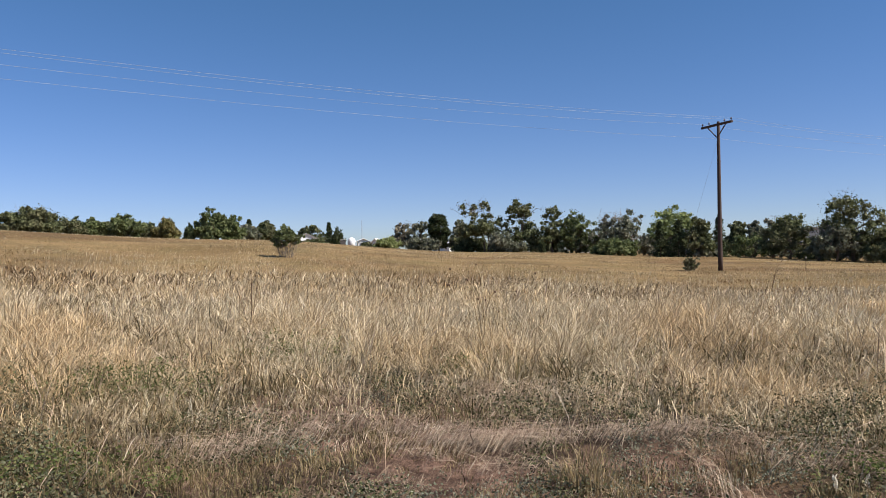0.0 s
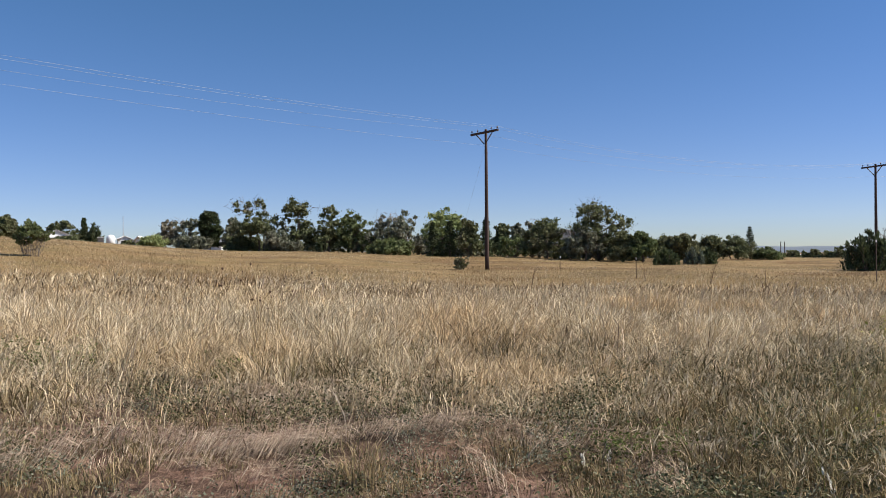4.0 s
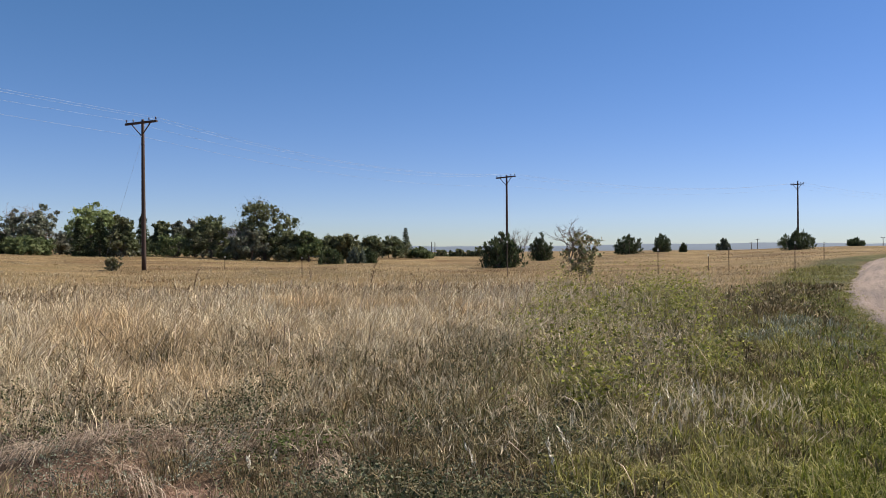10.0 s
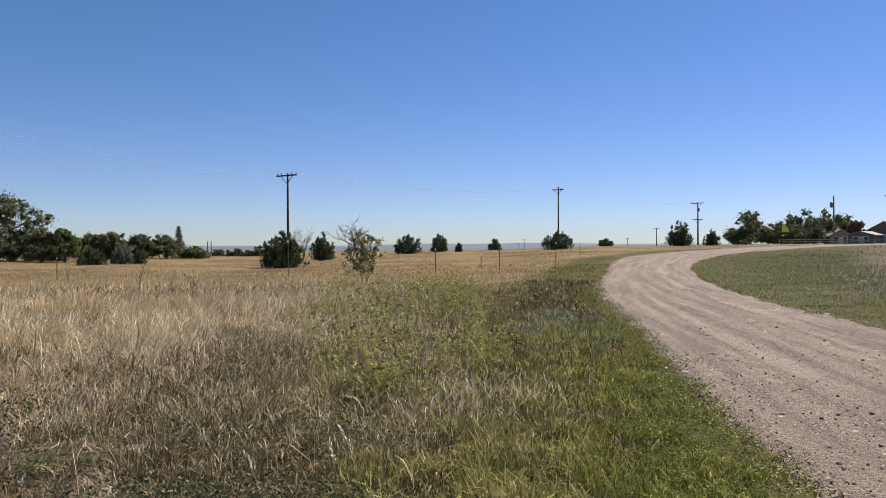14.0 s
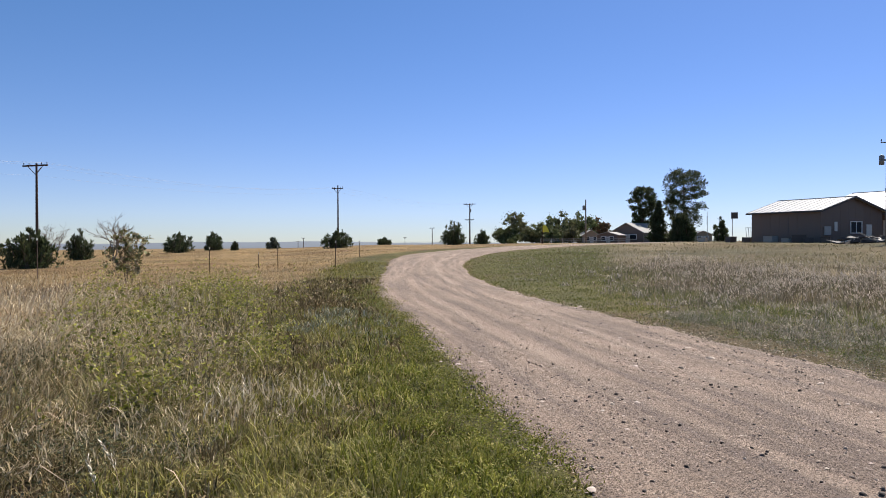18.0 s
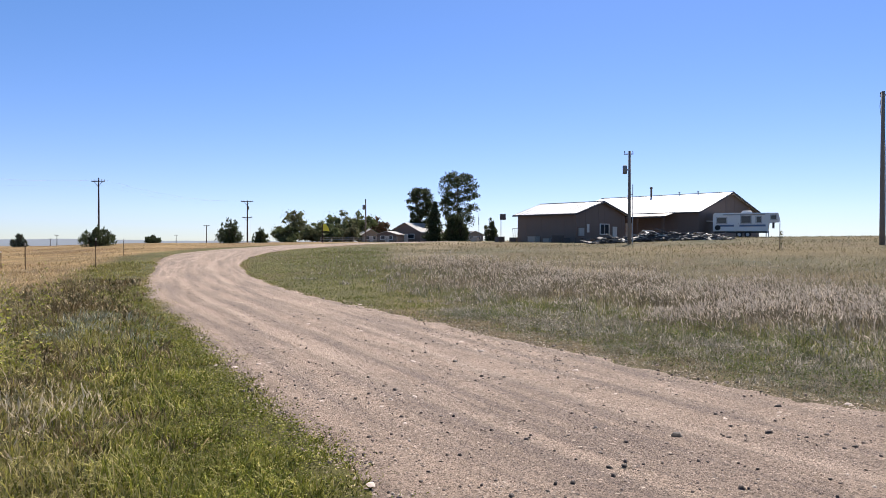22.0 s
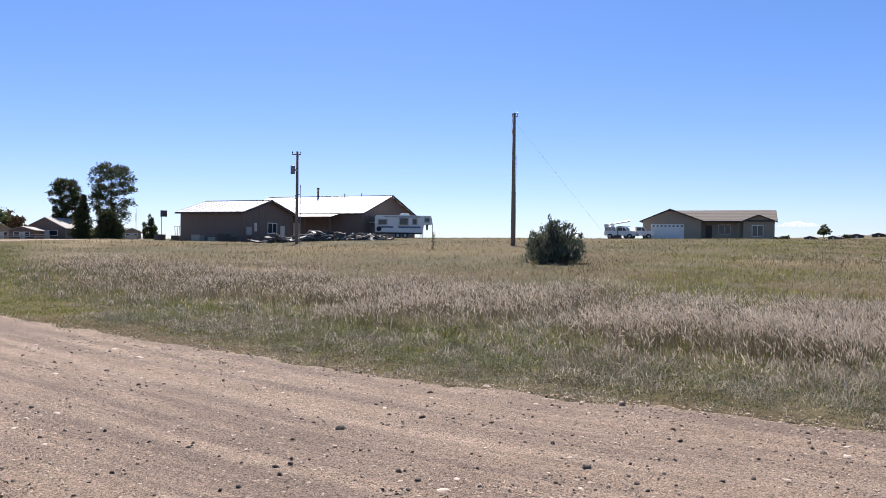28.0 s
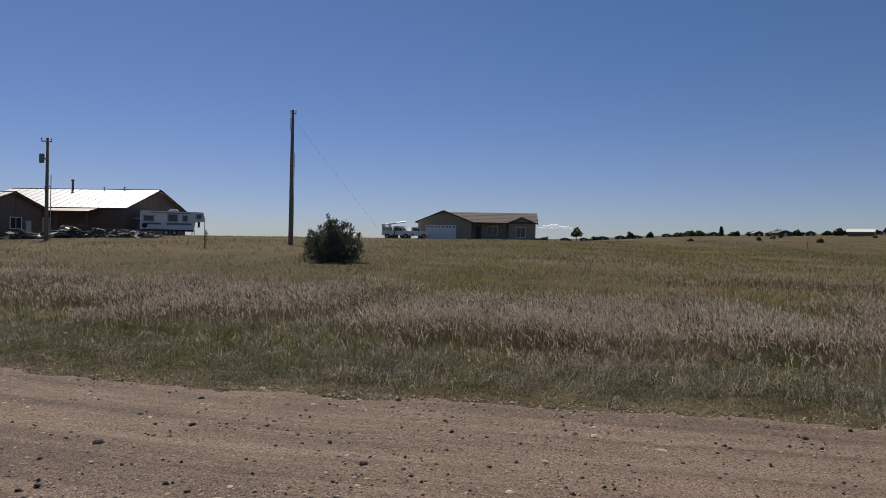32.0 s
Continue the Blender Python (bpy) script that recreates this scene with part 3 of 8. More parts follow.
# ---- mesh helpers ----
class Geo:
    """Gathers simple solids into one mesh."""

    def __init__(self):
        self.v, self.f = [], []

    def add(self, verts, faces):
        n = len(self.v)
        self.v += [tuple(p) for p in verts]
        self.f += [tuple(i + n for i in f) for f in faces]
        return self

    def box(self, lo, hi, turn=None):
        x0, y0, z0 = lo
        x1, y1, z1 = hi
        vs = [Vector(p) for p in ((x0, y0, z0), (x1, y0, z0), (x1, y1, z0), (x0, y1, z0), (x0, y0, z1), (x1, y0, z1), (x1, y1, z1), (x0, y1, z1))]
        if turn is not None:
            vs = [turn @ p for p in vs]
        return self.add(vs, [(3, 2, 1, 0), (4, 5, 6, 7), (0, 1, 5, 4), (1, 2, 6, 5), (2, 3, 7, 6), (3, 0, 4, 7)])

    def tube(self, a, b, r0, r1=None, n=6):
        a, b = Vector(a), Vector(b)
        r1 = r0 if r1 is None else r1
        w = (b - a).normalized()
        u = w.orthogonal().normalized()
        k = w.cross(u)
        ring = [(math.cos(2 * math.pi * i / n), math.sin(2 * math.pi * i / n)) for i in range(n)]
        vs = [a + (u * c + k * s) * r0 for c, s in ring] + [b + (u * c + k * s) * r1 for c, s in ring]
        fs = [(i, (i + 1) % n, n + (i + 1) % n, n + i) for i in range(n)]
        return self.add(vs, fs + [tuple(reversed(range(n))), tuple(range(n, 2 * n))])

    def path(self, pts, radii, n=5):
        """One unbroken tapering tube through points."""
        pts = [Vector(p) for p in pts]
        way = (pts[-1] - pts[0]).normalized()
        u = way.orthogonal().normalized()
        vs, fs = [], []
        for i, (p, rad) in enumerate(zip(pts, radii)):
            w = (pts[min(i + 1, len(pts) - 1)] - pts[max(i - 1, 0)]).normalized()
            u = (u - w * u.dot(w)).normalized()
            k = w.cross(u)
            vs += [p + (u * math.cos(2 * math.pi * j / n) + k * math.sin(2 * math.pi * j / n)) * rad for j in range(n)]
        for i in range(len(pts) - 1):
            fs += [(i * n + j, i * n + (j + 1) % n, (i + 1) * n + (j + 1) % n, (i + 1) * n + j) for j in range(n)]
        return self.add(vs, fs + [tuple(reversed(range(n))), tuple(range((len(pts) - 1) * n, len(pts) * n))])

    def lathe(self, rows, n=10, at=(0, 0, 0)):
        vs, fs = [], []
        for r, z in rows:
            vs += [(at[0] + r * math.cos(2 * math.pi * i / n), at[1] + r * math.sin(2 * math.pi * i / n), at[2] + z) for i in range(n)]
        for k in range(len(rows) - 1):
            fs += [(k * n + i, k * n + (i + 1) % n, (k + 1) * n + (i + 1) % n, (k + 1) * n + i) for i in range(n)]
        return self.add(vs, fs + [tuple(reversed(range(n))), tuple(range((len(rows) - 1) * n, len(rows) * n))])

    def prism(self, outline, y0, y1):
        """An outline in x and z pushed along y."""
        n = len(outline)
        vs = [(x, y0, z) for x, z in outline] + [(x, y1, z) for x, z in outline]
        fs = [(i, (i + 1) % n, n + (i + 1) % n, n + i) for i in range(n)]
        return self.add(vs, fs + [tuple(reversed(range(n))), tuple(range(n, 2 * n))])


def mesh_of(name, geo, material, flat=True):
    me = bpy.data.meshes.new(name)
    me.from_pydata(geo.v, [], geo.f)
    bm = bmesh.new()
    bm.from_mesh(me)
    bmesh.ops.recalc_face_normals(bm, faces=bm.faces)
    bm.to_mesh(me)
    bm.free()
    me.materials.append(material)
    if not flat:
        me.polygons.foreach_set("use_smooth", [True] * len(me.polygons))
    return me


def part(name, geo, material, parent, label="", flat=True):
    ob = new(name, mesh_of(name, geo, material, flat))
    ob.parent = parent
    return tagged(ob, label)


def thing(name, az, d, label, category, turn=0.0, group="", sink=0.0):
    """An Empty on the ground at that bearing and distance; its x axis turned by that many degrees from the world's."""
    x, y = P(az, d)
    ob = new(name)
    ob.empty_display_size = 0.2
    ob.matrix_basis = pose(x, y, gz(x, y) - sink, 0, 0, turn)
    return tagged(ob, label, category, group)


def quick_mesh(name, verts, quads, tris, material):
    """A large mesh from arrays."""
    me = bpy.data.meshes.new(name)
    nq, ntri = len(quads), len(tris)
    me.vertices.add(len(verts))
    me.vertices.foreach_set("co", np.ascontiguousarray(verts, np.float32).ravel())
    loops = np.concatenate([quads.ravel(), tris.ravel()]).astype(np.int32)
    me.loops.add(len(loops))
    me.loops.foreach_set("vertex_index", loops)
    me.polygons.add(nq + ntri)
    me.polygons.foreach_set("loop_start", np.concatenate([np.arange(nq) * 4, nq * 4 + np.arange(ntri) * 3]).astype(np.int32))
    me.update(calc_edges=True)
    me.materials.append(material)
    return me


NO_TRI, NO_QUAD = np.zeros((0, 3), int), np.zeros((0, 4), int)


# ---- ground, road, far hills ----
def build_ground():
    rings = np.concatenate([[0.6], np.geomspace(1.2, 130, 145), np.geomspace(140, 4200, 46)])
    steps = np.concatenate([np.arange(-40, 185, 1.0), np.arange(185, 320, 5.0)])
    A, D = np.meshgrid(np.radians(steps), rings)
    X, Y = D * np.sin(A), D * np.cos(A)
    x, y = X.ravel(), Y.ravel()
    z = ground_z(x, y)
    e, side = road_side(x, y)
    z = z - 0.07 * (1 - smooth(e, -0.4, 0.3)) + 0.05 * (lumps(x, y, 2.1) - 0.5) * np.clip(1 - np.hypot(x, y) / 60, 0, 1) * (e > 0)
    n, m = len(steps), len(rings)
    i = np.arange(n * (m - 1))
    j = i // n * n + (i % n + 1) % n
    quads = np.stack([i, j, j + n, i + n], 1)
    verts = np.concatenate([np.stack([x, y, z], 1), [(0, 0, 0)]])
    tris = np.stack([np.arange(n), (np.arange(n) + 1) % n, np.full(n, len(x))], 1)
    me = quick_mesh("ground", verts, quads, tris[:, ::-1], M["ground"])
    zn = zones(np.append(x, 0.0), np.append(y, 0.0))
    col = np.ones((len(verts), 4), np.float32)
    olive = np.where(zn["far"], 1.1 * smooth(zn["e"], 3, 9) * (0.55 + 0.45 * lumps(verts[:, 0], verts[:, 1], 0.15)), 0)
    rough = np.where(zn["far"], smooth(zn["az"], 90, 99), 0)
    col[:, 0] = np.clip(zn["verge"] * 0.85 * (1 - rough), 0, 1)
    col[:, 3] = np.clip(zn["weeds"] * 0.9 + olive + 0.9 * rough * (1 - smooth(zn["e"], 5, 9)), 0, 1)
    # worn soil and road edge, plus painted shade under the near field grass
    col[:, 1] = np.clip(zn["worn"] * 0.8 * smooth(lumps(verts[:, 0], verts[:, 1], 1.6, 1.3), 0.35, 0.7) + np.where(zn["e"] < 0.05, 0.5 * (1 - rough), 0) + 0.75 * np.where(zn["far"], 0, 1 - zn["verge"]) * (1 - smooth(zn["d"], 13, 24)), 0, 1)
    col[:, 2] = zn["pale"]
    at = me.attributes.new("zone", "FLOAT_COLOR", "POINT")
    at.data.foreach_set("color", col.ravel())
    at = me.attributes.new("bare", "FLOAT", "POINT")
    at.data.foreach_set("value", (zn["worn"] * smooth(zn["az"], -70, -45) * smooth(lumps(verts[:, 0], verts[:, 1], 1.1, 4.3) + 0.35 * lumps(verts[:, 0], verts[:, 1], 3.7, 1.0), 0.45, 0.85)).astype(np.float32))
    me.polygons.foreach_set("use_smooth", [True] * len(me.polygons))
    return tagged(new("ground", me), "gently rolling dry prairie ground of straw-coloured soil", "ground", kind="structure")


def grit(x, y):
    """Fine uneven noise from -1 to 1 over the plan, for ragged edges."""
    v = np.sin(x * 3.1 + 2.3 * np.sin(y * 1.7)) * np.sin(y * 2.7 + 1.9 * np.sin(x * 2.2))
    w = np.sin(x * 8.3 + 2.1 * np.sin(y * 5.9)) * np.sin(y * 7.1 + 2.4 * np.sin(x * 6.7))
    return 0.65 * v + 0.35 * w


def road_profile(off, x, y):
    """The gravel's height over the ground at a signed distance from the road's middle, and how much of a wheel track it is."""
    sway = 0.2 * np.sin(x * 0.21 + y * 0.1) + 0.07 * np.sin(x * 0.9 + y * 0.7) + 0.12 * np.sin(x * 0.37 + 2.0 * off)
    track = 0
    for at, wide, much in ((-1.55, 0.12, 0.45), (-0.8, 0.2, 0.9), (-0.3, 0.09, 0.4), (0.25, 0.1, 0.45), (0.78, 0.2, 0.85), (1.4, 0.12, 0.5)):
        track = track + much * np.exp(-((off - at - sway) / wide) ** 2)
    track = np.clip(track, 0, 1) * (0.15 + 0.85 * lumps(x, y, 0.6, 2))
    return 0.025 - 0.032 * track + 0.014 * (lumps(x, y, 2.0) - 0.5) + 0.008 * grit(x * 2, y * 2), track


def build_road():
    n, m = 1000, 53
    u = np.linspace(0, len(RP) - 1, n)
    pts, way = (np.stack([np.interp(u, np.arange(len(RP)), a[:, k]) for k in (0, 1)], 1) for a in (RP, RW))
    half = np.interp(u, np.arange(len(RP)), RH)
    across = np.linspace(-1, 1, m)
    off = across[None, :] * (half[:, None] + 0.7)
    X, Y = pts[:, 0:1] - way[:, 1:2] * off, pts[:, 1:2] + way[:, 0:1] * off
    x, y, o = X.ravel(), Y.ravel(), off.ravel()
    lift, track = road_profile(o, x, y)
    past = np.abs(o) - np.repeat(half, m)
    z = ground_z(x, y) + lift - 0.13 * smooth(past + 0.22 * grit(x, y), -0.15, 0.5)
    i = (np.arange(n - 1)[:, None] * m + np.arange(m - 1)).ravel()
    me = quick_mesh("road", np.stack([x, y, z], 1), np.stack([i, i + m, i + m + 1, i + 1], 1), NO_TRI, M["gravel"])
    at = me.attributes.new("rut", "FLOAT", "POINT")
    at.data.foreach_set("value", track.astype(np.float32))
    at = me.attributes.new("track", "FLOAT_VECTOR", "POINT")
    along = np.repeat(np.concatenate([[0], np.cumsum(np.hypot(*np.diff(pts, axis=0).T))]), m)
    at.data.foreach_set("vector", np.stack([along * 0.16, o * 3.2, 0 * along], 1).astype(np.float32).ravel())
    me.polygons.foreach_set("use_smooth", [True] * len(me.polygons))
    return tagged(new("road", me), "curving pinkish gravel road with pale wheel ruts", "road", kind="structure")


build_ground()
build_road()


# ---- grasses and weeds ----
rng = np.random.default_rng(7)


def sector(n, near, far, az0, az1, power=1.0):
    """Random places in a sector, thinning out with distance."""
    u = rng.random(n)
    d = near * (far / near) ** u if power == 1.0 else (near ** (1 - power) + u * (far ** (1 - power) - near ** (1 - power))) ** (1 / (1 - power))
    a = np.radians(az0 + rng.random(n) * (az1 - az0))
    return d * np.sin(a), d * np.cos(a)


def blades(name, x, y, height, lean, width, material, label, head=0.0, curl=0.6, bearing=None, rows=3, thin=0.0006, swirl=0.12):
    """One blade of grass at each place, bent over; head widens the upper part to a seed head. rows: 2 for fine straight ones, 3 for bent ones, 4 for near ones."""
    n = len(x)
    d = np.hypot(x, y)
    w = np.maximum(width, d * thin) * rng.uniform(0.6, 1.35, n)
    z = ground_z(x, y) - 0.02
    b = rng.random(n) * 2 * math.pi if bearing is None else bearing
    ux, uy = np.sin(b), np.cos(b)
    f = rng.random(n) * math.pi
    sx, sy = np.cos(f), np.sin(f)
    lean = np.clip(lean, 0, 1.52)
    steps = ((0.0, 1.0), (0.45, 1.0 + head * 0.1), (0.8, 0.8 + head), (1.0, 0.0)) if rows == 4 else ((0.0, 1.0), (0.6, 1.0 + head), (1.0, 0.0)) if rows == 3 else ((0.0, 1.0), (1.0, 0.0))
    out = []
    arc = rng.normal(0, 1, n) * swirl if np.isscalar(swirl) else swirl
    for u, k in steps:
        bend = lean * (u * (1 - curl) + curl * u * u)
        hx = height * np.sin(bend) * u
        hz = height * np.cos(bend) * u
        hs = arc * height * u * u
        c = np.stack([x + ux * hx - uy * hs, y + uy * hx + ux * hs, z + hz], 1)
        o = np.stack([sx * w * k / 2, sy * w * k / 2, 0 * w], 1)
        out += [c - o, c + o] if u < 1 else [c]
    per = len(out)
    v = np.stack(out, 1).reshape(-1, 3)
    i = np.arange(n)[:, None] * per
    quads = ([i + np.array([0, 1, 3, 2])] if rows > 2 else [NO_QUAD]) + ([i + np.array([2, 3, 5, 4])] if rows == 4 else [])
    tris = i + np.array([per - 3, per - 2, per - 1])
    ob = new(name, quick_mesh(name, v, np.concatenate(quads), tris, material))
    return tagged(ob, label, "grass", kind="stuff")


def bunches(cx, cy, per, spread):
    """Blades drawn from bunch centres: places, bearings that point outwards, and each one's bunch."""
    n = len(cx) * per
    k = np.repeat(np.arange(len(cx)), per)
    s = spread * np.maximum(1, np.hypot(cx, cy)[k] / 14)
    dx, dy = rng.normal(0, 1, n) * s, rng.normal(0, 1, n) * s
    return cx[k] + dx, cy[k] + dy, np.arctan2(dx, dy) + rng.normal(0, 0.7, n), k


def leaves_on_stems(name, x, y, height, leaf, per, material, label, spread=0.12):
    """Broad-leaved weeds: diamond leaves round each stem place."""
    n = len(x) * per
    X, Y, H = np.repeat(x, per), np.repeat(y, per), np.repeat(height, per)
    u = rng.random(n) ** 0.7
    r = spread * (0.4 + u) * rng.random(n) ** 0.5 * 1.6
    a = rng.random(n) * 2 * math.pi
    cx, cy = X + np.sin(a) * r, Y + np.cos(a) * r
    cz = ground_z(X, Y) + H * u
    d = np.hypot(X, Y)
    L = np.maximum(leaf, d * 0.0011) * rng.uniform(0.6, 1.4, n)
    g = np.stack([np.sin(a), np.cos(a), rng.normal(0.1, 0.6, n)], 1)
    g /= np.linalg.norm(g, axis=1)[:, None]
    k = np.cross(g, rng.normal(0, 1, (n, 3)))
    k /= np.linalg.norm(k, axis=1)[:, None] + 1e-6
    c = np.stack([cx, cy, cz], 1)
    L = L[:, None]
    v = np.stack([c, c + g * L * .5 + k * L * .28, c + g * L, c + g * L * .5 - k * L * .28], 1).reshape(-1, 3)
    quads = np.arange(n)[:, None] * 4 + np.array([0, 1, 2, 3])
    ob = new(name, quick_mesh(name, v, quads, NO_TRI, material))
    return tagged(ob, label, "weeds", kind="stuff")


def keep(x, y, chance):
    k = rng.random(len(x)) < chance
    return x[k], y[k]


def beside_road(n, d0, d1, e0, e1, side):
    """Random places in a strip along the road: side +1 the field's, -1 the barns'."""
    near = np.flatnonzero(np.hypot(RP[:, 0], RP[:, 1]) < d1 + 8)
    k = rng.choice(near, n * 4)
    off = (RH[k] + rng.uniform(e0, e1, len(k))) * side
    x = RP[k, 0] - RW[k, 1] * off + RW[k, 0] * rng.uniform(-.3, .3, len(k))
    y = RP[k, 1] + RW[k, 0] * off + RW[k, 1] * rng.uniform(-.3, .3, len(k))
    d, az = np.hypot(x, y), np.degrees(np.arctan2(x, y))
    ok = np.flatnonzero((d > d0) & (d < d1) & (az > 35) & (az < 176))
    ok = ok[rng.random(len(ok)) < (8.0 / np.maximum(8.0, d[ok]))][:n]
    return x[ok], y[ok]


def patchy(x, y, a, b, seed, lo=0.3, hi=0.62):
    return smooth(0.5 * lumps(x, y, a, seed) + 0.5 * lumps(x, y, b, seed * 1.7 + 1), lo, hi)


def plumes(name, x, y, height, lean, bearing, stem, head, label, fluff=0.02, length=0.16, pieces=4):
    """Stalks with a loose feathery head: one thin bent stem and a few small pale scales round its top."""
    n = len(x)
    d = np.hypot(x, y)
    w = np.maximum(0.003, d * 0.0004)
    z = ground_z(x, y) - 0.02
    ux, uy = np.sin(bearing), np.cos(bearing)

    def at(u):
        bend = lean * (0.3 * u + 0.7 * u * u)
        return np.stack([x + ux * height * np.sin(bend) * u, y + uy * height * np.sin(bend) * u, z + height * np.cos(bend) * u], 1)

    f = rng.random(n) * math.pi
    o = np.stack([np.cos(f) * w / 2, np.sin(f) * w / 2, 0 * w], 1)
    out = [at(0.0) - o, at(0.0) + o, at(0.6) - o * .8, at(0.6) + o * .8, at(0.97)]
    fw = np.maximum(fluff, d * 0.0007)[:, None] * rng.uniform(0.6, 1.3, (n, 1))
    for k in range(pieces):
        u = rng.uniform(0.74, 0.98, n)
        c = at(1.0) * ((u - .74) / .24)[:, None] + at(0.74) * (1 - (u - .74) / .24)[:, None]
        g = rng.normal(0, 0.35, (n, 3)) + np.stack([ux * np.sin(lean), uy * np.sin(lean), np.cos(lean)], 1)
        g *= (length * rng.uniform(0.3, 0.6, n))[:, None]
        s = rng.normal(0, 1, (n, 3))
        s *= fw / np.linalg.norm(s, axis=1)[:, None] * 0.5
        out += [c - g * .4, c + s, c + g * .6, c - s]
    per = len(out)
    v = np.stack(out, 1).reshape(-1, 3)
    i = np.arange(n)[:, None] * per
    heads = [i + 5 + 4 * k + np.array([0, 1, 2, 3]) for k in range(pieces)]
    quads = np.concatenate([i + np.array([0, 1, 3, 2])] + heads)
    me = quick_mesh(name, v, quads, i + np.array([2, 3, 4]), M[stem])
    me.materials.append(M[head])
    mi = np.zeros(len(me.polygons), np.int32)
    mi[n:n + n * pieces] = 1
    me.polygons.foreach_set("material_index", mi)
    return tagged(new(name, me), label, "grass", kind="stuff")


def tuft_blades(name, cx, cy, per, spread, height, lean, width, material, label, head=0.0, rows=4, thin=0.0008, swirl=0.09, wind=None, curl=0.6, lay=0.3):
    """Tufts of grass: blades that fan out of one root, each tuft with a height of its own and a side to which it leans."""
    x, y, b, k = bunches(cx, cy, per, spread)
    n = len(x)
    tilt = (rng.random(len(cx)) * 2 * math.pi if wind is None else wind + rng.normal(0, 1.3, len(cx)))[k]
    b = b + rng.normal(0, 0.9, n)
    own = np.abs(rng.normal(lean, lean * 0.8, n))
    lay = rng.gamma(1.0, lay, len(cx))[k]
    vx, vy = np.sin(b) * own + np.sin(tilt) * lay, np.cos(b) * own + np.cos(tilt) * lay
    long = height[k] * (1 - 0.65 * rng.random(n) ** 1.6)
    return blades(name, x, y, long, np.hypot(vx, vy), width, material, label, head=head, curl=curl, bearing=np.arctan2(vx, vy), rows=rows, thin=thin, swirl=swirl)


def grow():
    # tall dry field: fanning tufts with dark gaps between them, feathery heads, shorter rust-coloured grass farther out
    cx, cy = sector(6200, 7.0, 21, -37, 62, 0.3)
    zn = zones(cx, cy)
    thick = patchy(cx, cy, 0.9, 2.9, 1.0, 0.28, 0.6)
    k = rng.random(len(cx)) < np.clip(zn["tall"] + 0.16 * zn["weeds"] + 0.1 * zn["worn"], 0, 1) * (0.25 + 0.75 * thick) * (1 - smooth(zn["d"], 17, 22) * 0.6)
    cx, cy, thick = cx[k], cy[k], thick[k]
    d = np.hypot(cx, cy)
    ht = np.interp(d, [7, 8.5, 10.5, 16, 21], [0.3, 0.5, 0.74, 0.74, 0.58]) * (0.3 + 0.6 * lumps(cx, cy, 0.9, 2) + 0.4 * thick) * rng.uniform(0.65, 1.25, len(cx))
    near = d < 14
    for m, per, rows in ((near, 34, 4), (~near, 28, 3)):
        tuft_blades("dry_tufts", cx[m], cy[m], per, 0.085, ht[m] * 0.88, 0.55, 0.0048, M["dry"], "tall sun-bleached straw-coloured bunch grass", 0.5, rows, 0.00055, swirl=0.18, wind=1.9, lay=0.55)
    cx, cy = sector(5200, 17, 46, -37, 80, 0.8)
    zn = zones(cx, cy)
    cx, cy = keep(cx, cy, np.clip(zn["tall"] + 0.2 * zn["weeds"], 0, 1) * (0.12 + 0.88 * patchy(cx, cy, 0.35, 1.3, 4.0, 0.34, 0.6)) * (1 - 0.7 * smooth(zn["d"], 22, 46)))
    d = np.hypot(cx, cy)
    ht = np.interp(d, [17, 24, 46], [0.56, 0.46, 0.34]) * (0.55 + 0.6 * lumps(cx, cy, 0.5, 2)) * rng.uniform(0.7, 1.15, len(cx))
    tuft_blades("dry_grass", cx, cy, 20, 0.12, ht * np.interp(d, [18, 30], [1.0, 0.78]), 0.6, 0.007, M["dry_far"], "dry bunch grass spread over the field", 0.0, 2, 0.0007, wind=1.9)
    cx, cy = sector(5200, 34, 125, -37, 62, 1.0)
    cx, cy = keep(cx, cy, zones(cx, cy)["tall"] * patchy(cx * 0.6 + cy * 0.2, cy * 1.4, 0.09, 0.33, 1.0, 0.42, 0.62))
    tuft_blades("pale_grass", cx, cy, 14, 0.1, rng.uniform(0.1, 0.2, len(cx)), 0.7, 0.009, M["dry_far"], "pale straw-coloured grass in patches far out", 0.0, 2, 0.0008, wind=1.9)
    # tangle of bent and fallen blades between the tufts
    x, y = sector(70000, 6.8, 30, -37, 64, 0.7)
    zn = zones(x, y)
    x, y = keep(x, y, np.clip(zn["tall"] + 0.2 * zn["weeds"] + 0.3 * zn["worn"], 0, 1) * (0.25 + 0.75 * patchy(x, y, 1.7, 5.1, 7.0, 0.34, 0.6)))
    olive = rng.random(len(x)) < 0.3 + 0.5 * patchy(x, y, 0.8, 2.5, 4.1, 0.36, 0.6)
    for m, mat in ((olive, "tangle"), (~olive, "dry")):
        blades("tangled_grass", x[m], y[m], rng.uniform(0.15, 0.52, m.sum()) * np.interp(np.hypot(x[m], y[m]), [7, 10], [0.6, 1.0]), np.clip(rng.normal(1.0, 0.4, m.sum()), 0.1, 1.5), 0.006, M[mat], "bent and fallen dry grass between the tufts",
               bearing=rng.normal(1.9, 1.6, m.sum()), rows=3, thin=0.0012, swirl=0.35)
    cx, cy = sector(40000, 8.0, 40, -37, 66, 0.8)
    zn = zones(cx, cy)
    cx, cy = keep(cx, cy, np.clip(zn["tall"] + 0.3 * zn["weeds"], 0, 1) * (0.1 + 0.9 * patchy(cx, cy, 0.55, 1.9, 2.2, 0.34, 0.62)) * smooth(zn["d"], 7.5, 10.5) * (1 - 0.85 * smooth(zn["d"], 18, 38)))
